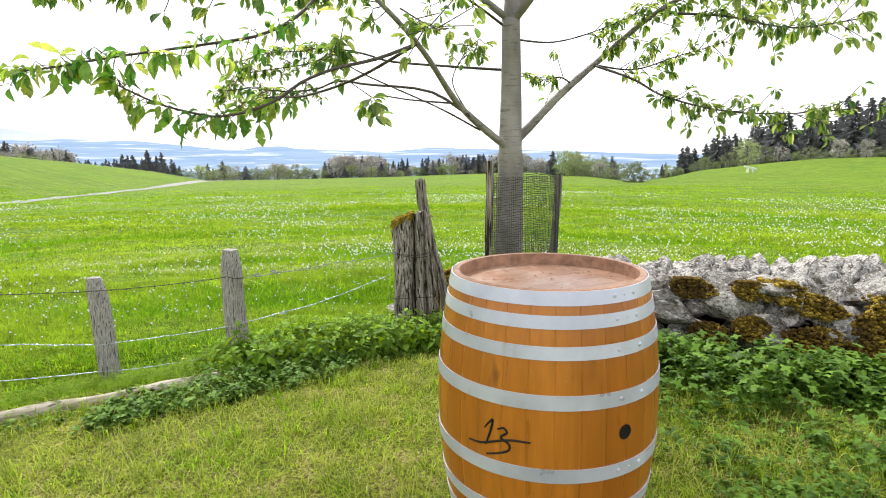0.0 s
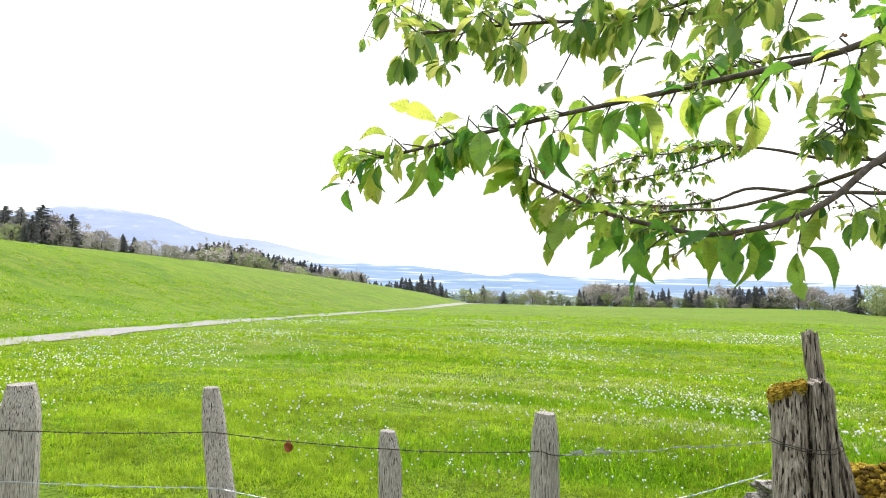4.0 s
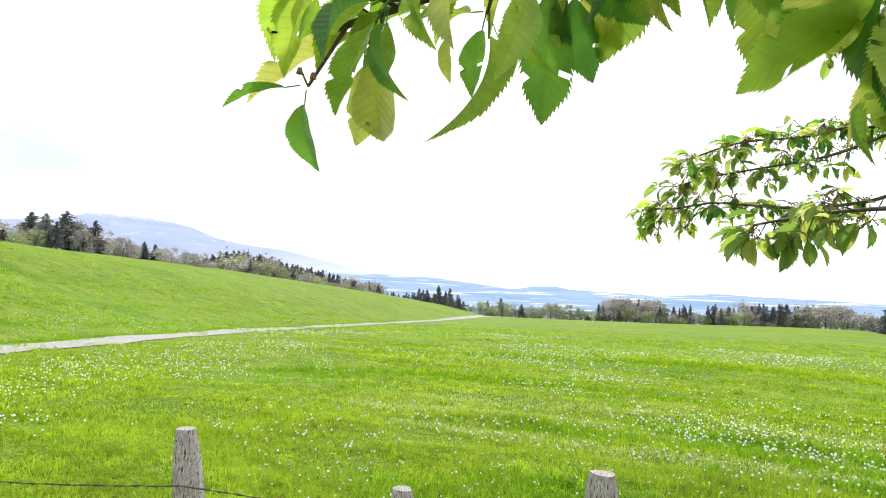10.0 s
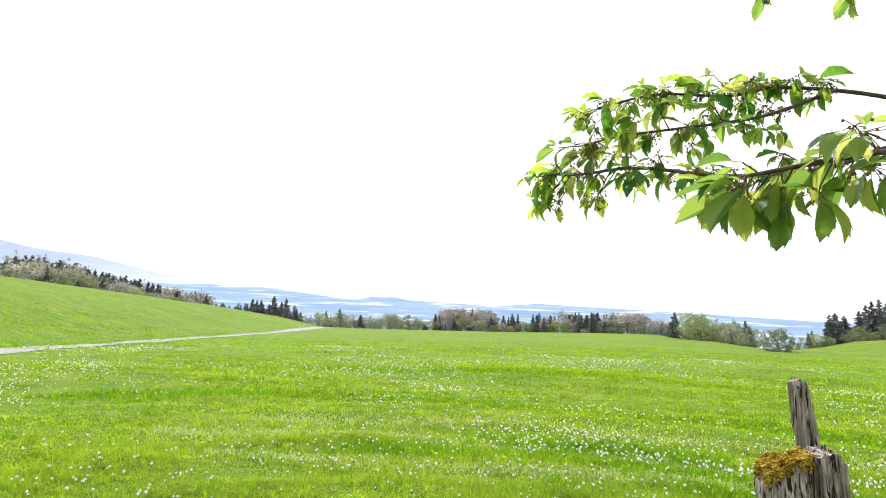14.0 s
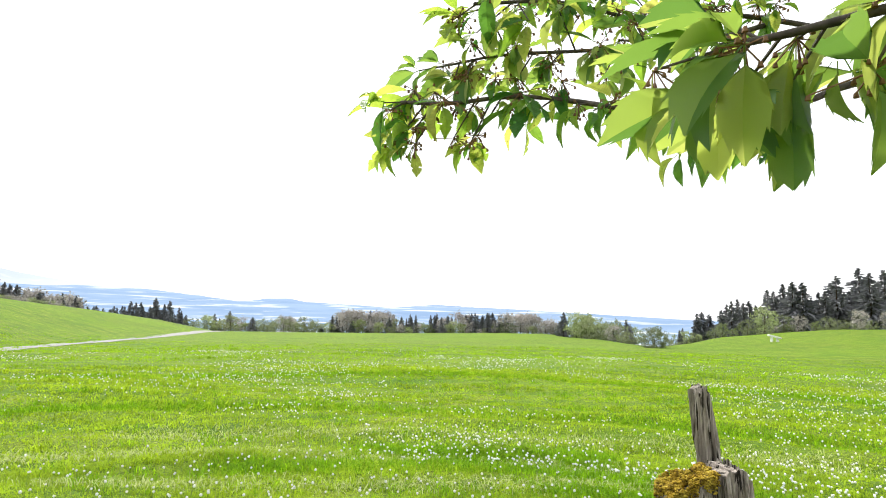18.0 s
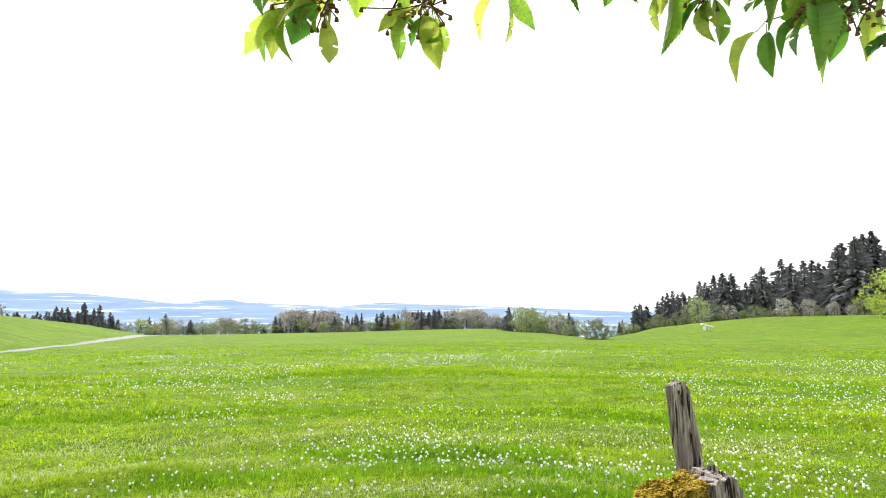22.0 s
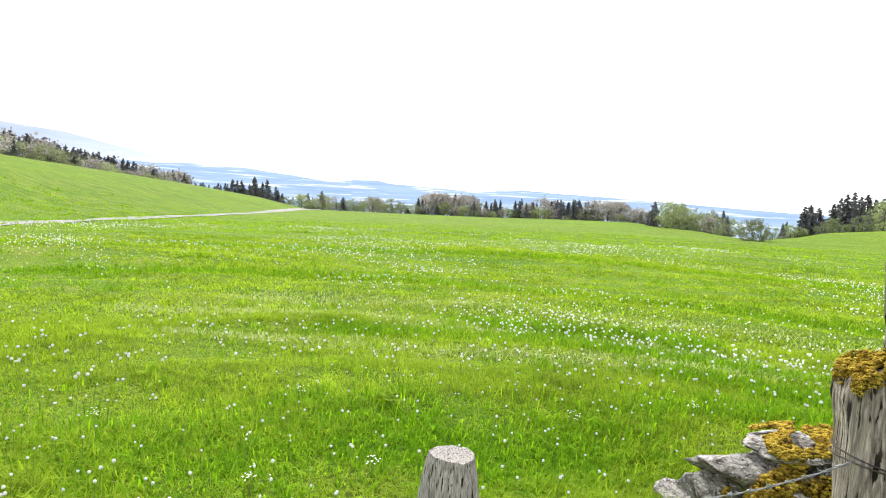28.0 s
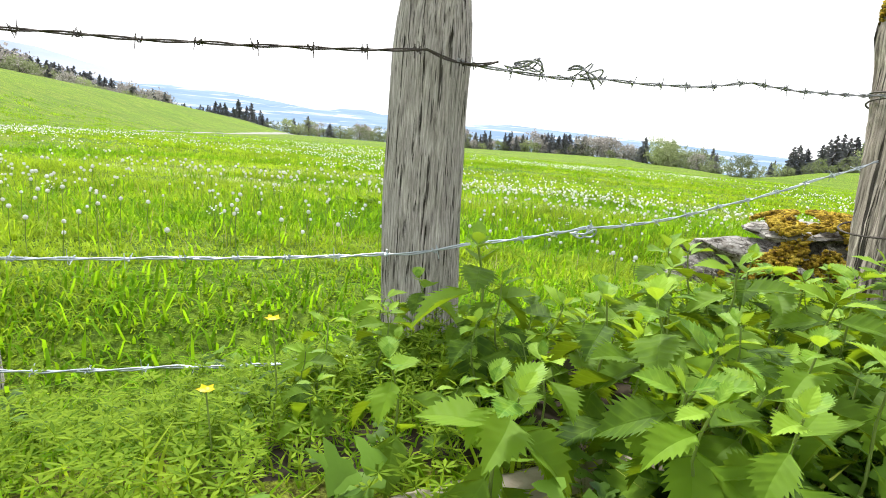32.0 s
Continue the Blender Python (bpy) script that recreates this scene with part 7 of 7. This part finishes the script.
shade_bed("ground_soil", "near-black soil sheet painting the shade under the nettles", [(-2.0, 4.05), (-1.3, 4.35), (-0.3, 4.85), (0.6, 5.15), (1.2, 4.6)], 0.42)
shade_bed("ground_soil", "near-black soil sheet painting the weeds' shade along the wall foot", [(0.9, 4.3), (1.7, 4.0), (2.6, 3.6), (3.8, 3.0)], 0.42)
nettles()
rw = random.Random(44)
scatter_leaves("low_weeds", "broad pale green weeds growing against the stone wall",
               [(x, 4.25 - 0.42 * (x - 1.15) - abs(rw.gauss(0, 0.42)), rw.uniform(0.6, 1.3)) for x in [rw.uniform(0.85, 3.7) for _ in range(900)]], WEED, 0.052, 5, 4, (0.03, 0.24))
def log_side(x, y):
    return (y - 3.57) - 0.63 * (x + 2.0)


def strewn(n, x0, x1, near, far, s0, s1):
    """Places for weeds along the log, off the log itself."""
    out = []
    while len(out) < n:
        x = rw.uniform(x0, x1)
        y = 3.57 + 0.63 * (x + 2.0) + rw.uniform(near, far)
        if abs(log_side(x, y)) > 0.13 or x > -1.75:
            out.append((x, y, rw.uniform(s0, s1)))
    return out


scatter_leaves("low_weeds", "dark clover and small weeds along the fallen log",
               strewn(420, -2.1, -0.7, -0.60, -0.05, 0.6, 1.1) + strewn(170, -3.4, 0.3, -0.32, 0.10, 0.6, 1.1) + strewn(120, -0.9, 0.35, -0.5, -0.05, 0.5, 1.0), WEED, 0.036, 6, 3, (0.02, 0.11))
scatter_leaves("low_weeds", "fresh green weeds creeping into the lawn by the wall",
               [(x, 2.1 + 0.25 * (x - 1.6) + abs(rw.gauss(0, 0.6)), rw.uniform(0.5, 1.0)) for x in [rw.uniform(1.2, 3.2) for _ in range(420)]], WEED, 0.042, 7, 4, (0.02, 0.10))
scatter_leaves("dock_leaves", "clump of broad dock leaves out in the meadow",
               [(rw.gauss(-0.6, 0.42), rw.gauss(11.8, 0.22), rw.uniform(0.6, 1.1)) for _ in range(18)], GOOSE, 0.10, 8, 2, (0.04, 0.2))
scatter_leaves("thistle_leaves", "grey-green thistle rosette in the meadow grass",
               [(rw.gauss(-2.63, 0.12), rw.gauss(7.28, 0.08), rw.uniform(0.6, 1.0)) for _ in range(7)], GOOSE, 0.05, 9, 5, (0.05, 0.10))
grasses()
dandelions()


def buttercup(x, y, h):
    top = thing("buttercup", "yellow buttercup flower among the weeds", "flower", Matrix.Translation((x, y, land1(x, y))))
    part("stem", mesh_from("stem", *tube([(0, 0, 0), (0.01, 0.0, h * 0.5), (0, 0.005, h)], 0.0012, 5), STALK), None, top)
    for k in range(5):
        a = k * 1.2566
        d, s = Vector((math.cos(a), math.sin(a), 0.35)), Vector((-math.sin(a), math.cos(a), 0))
        o = Vector((0, 0.005, h))
        v = [o, o + d * 0.006 + s * 0.005, o + d * 0.012, o + d * 0.006 - s * 0.005, o + d * 0.007 + Vector((0, 0, -0.002))]
        part("petal", mesh_from("petal", v, [(0, 1, 4), (1, 2, 4), (2, 3, 4), (3, 0, 4)], YELLOW), None, top)


buttercup(-1.90, 3.86, 0.14)
buttercup(-1.87, 3.98, 0.20)


def umbel(x, y):
    top = thing("white_flower", "small cluster of white meadow flowers", "flower", Matrix.Translation((x, y, land1(x, y))))
    r = random.Random(int(x * 100))
    for _ in range(14):
        p = Vector((r.gauss(0, 0.03), r.gauss(0, 0.03), r.uniform(0.09, 0.14)))
        part("stem", mesh_from("stem", *tube([(0, 0, 0), p], 0.0008, 4), STALK), None, top)
        w = 0.007
        v = [p + Vector((w * math.cos(k * 1.047) * (1 if k % 2 else 0.5), w * math.sin(k * 1.047) * (1 if k % 2 else 0.5), 0.002)) for k in range(6)] + [p - Vector((0, 0, 0.003))]
        part("blossom", mesh_from("blossom", v, [(0, 1, 2, 3, 4, 5)] + [(6, k, (k + 1) % 6) for k in range(6)], WHITE), None, top)


for x, y in ((-2.95, 5.75), (-2.4, 6.1), (-3.3, 7.2), (-1.2, 7.4), (-0.2, 8.0), (-4.4, 6.4)):
    umbel(x, y)


def caught_leaf():
    top = thing("dry_leaf", "curled red-brown dry leaf caught on the wire", "leaf", pose(-3.22, 3.85, 0.60, 60, 40, 20))
    me = leaf_mesh("blade", 0.07, 0.05, 1.1, 1.3, 4, DRY, 8)
    part("blade", me, None, top)
    me = leaf_mesh("blade", 0.05, 0.04, 0.9, 1.5, 6, DRY, 8)
    part("blade", me, None, top).matrix_basis = pose(0.0, 0.0, -0.015, 40, 20, 80)


caught_leaf()


def whorled(name, label, spots, material, seed):
    """Goosegrass: leaning square stems with a star of narrow leaves at every joint."""
    r = np.random.default_rng(seed)
    v, t, c = [], [], 0
    for x, y in spots:
        p, lean = np.array([x, y, land1(x, y)]), np.array([r.normal(0, 0.35), r.normal(0, 0.35), 1.0])
        gap = r.uniform(0.016, 0.026)
        for j in range(r.integers(3, 6)):
            q = p + lean * gap
            w = np.array([0.0011, 0, 0])
            v += [p - w, p + w, q]
            t.append((c, c + 1, c + 2))
            c += 3
            n, turn, reach = 7, r.random() * 6.3, r.uniform(0.014, 0.024)
            for i in range(n):
                g = turn + 6.283 * i / n
                d, side = np.array([math.cos(g), math.sin(g), r.uniform(-0.1, 0.5)]), np.array([-math.sin(g), math.cos(g), 0]) * 0.0024
                v += [q, q + d * reach * 0.6 + side, q + d * reach * 0.6 - side, q + d * reach]
                t += [(c, c + 1, c + 2), (c + 1, c + 3, c + 2)]
                c += 4
            p = q
    tagged(new(name, mesh_tris(name, np.array(v), np.array(t), material)), label, "weeds", kind="stuff")


gr = np.random.default_rng(71)
gx = gr.uniform(-3.0, -1.55, 9000)
gy = 4.40 + 0.42 * (gx + 1.76) - np.abs(gr.normal(0.05, 0.30, 9000))
goose = np.stack([gx, gy], -1)
whorled("goosegrass", "tangled fresh green goosegrass in front of the fence", goose[:950], GOOSE, 74)
blades("fence_grass", "dark green grass under the goosegrass", goose[1500:6000], 0.055, 0.0024, 1.2, DEEP_BLADE, "grass", 72)
blades("fence_grass", "fresh green grass at the foot of the fence", goose[6000:], 0.055, 0.0022, 1.3, BLADE, "grass", 73)
scatter_leaves("low_weeds", "small round-leaved weeds among the goosegrass",
               [(rw.uniform(-2.5, -1.6), 4.12 + rw.gauss(0, 0.12), rw.uniform(0.7, 1.3)) for _ in range(20)], WEED, 0.022, 12, 3, (0.02, 0.09))
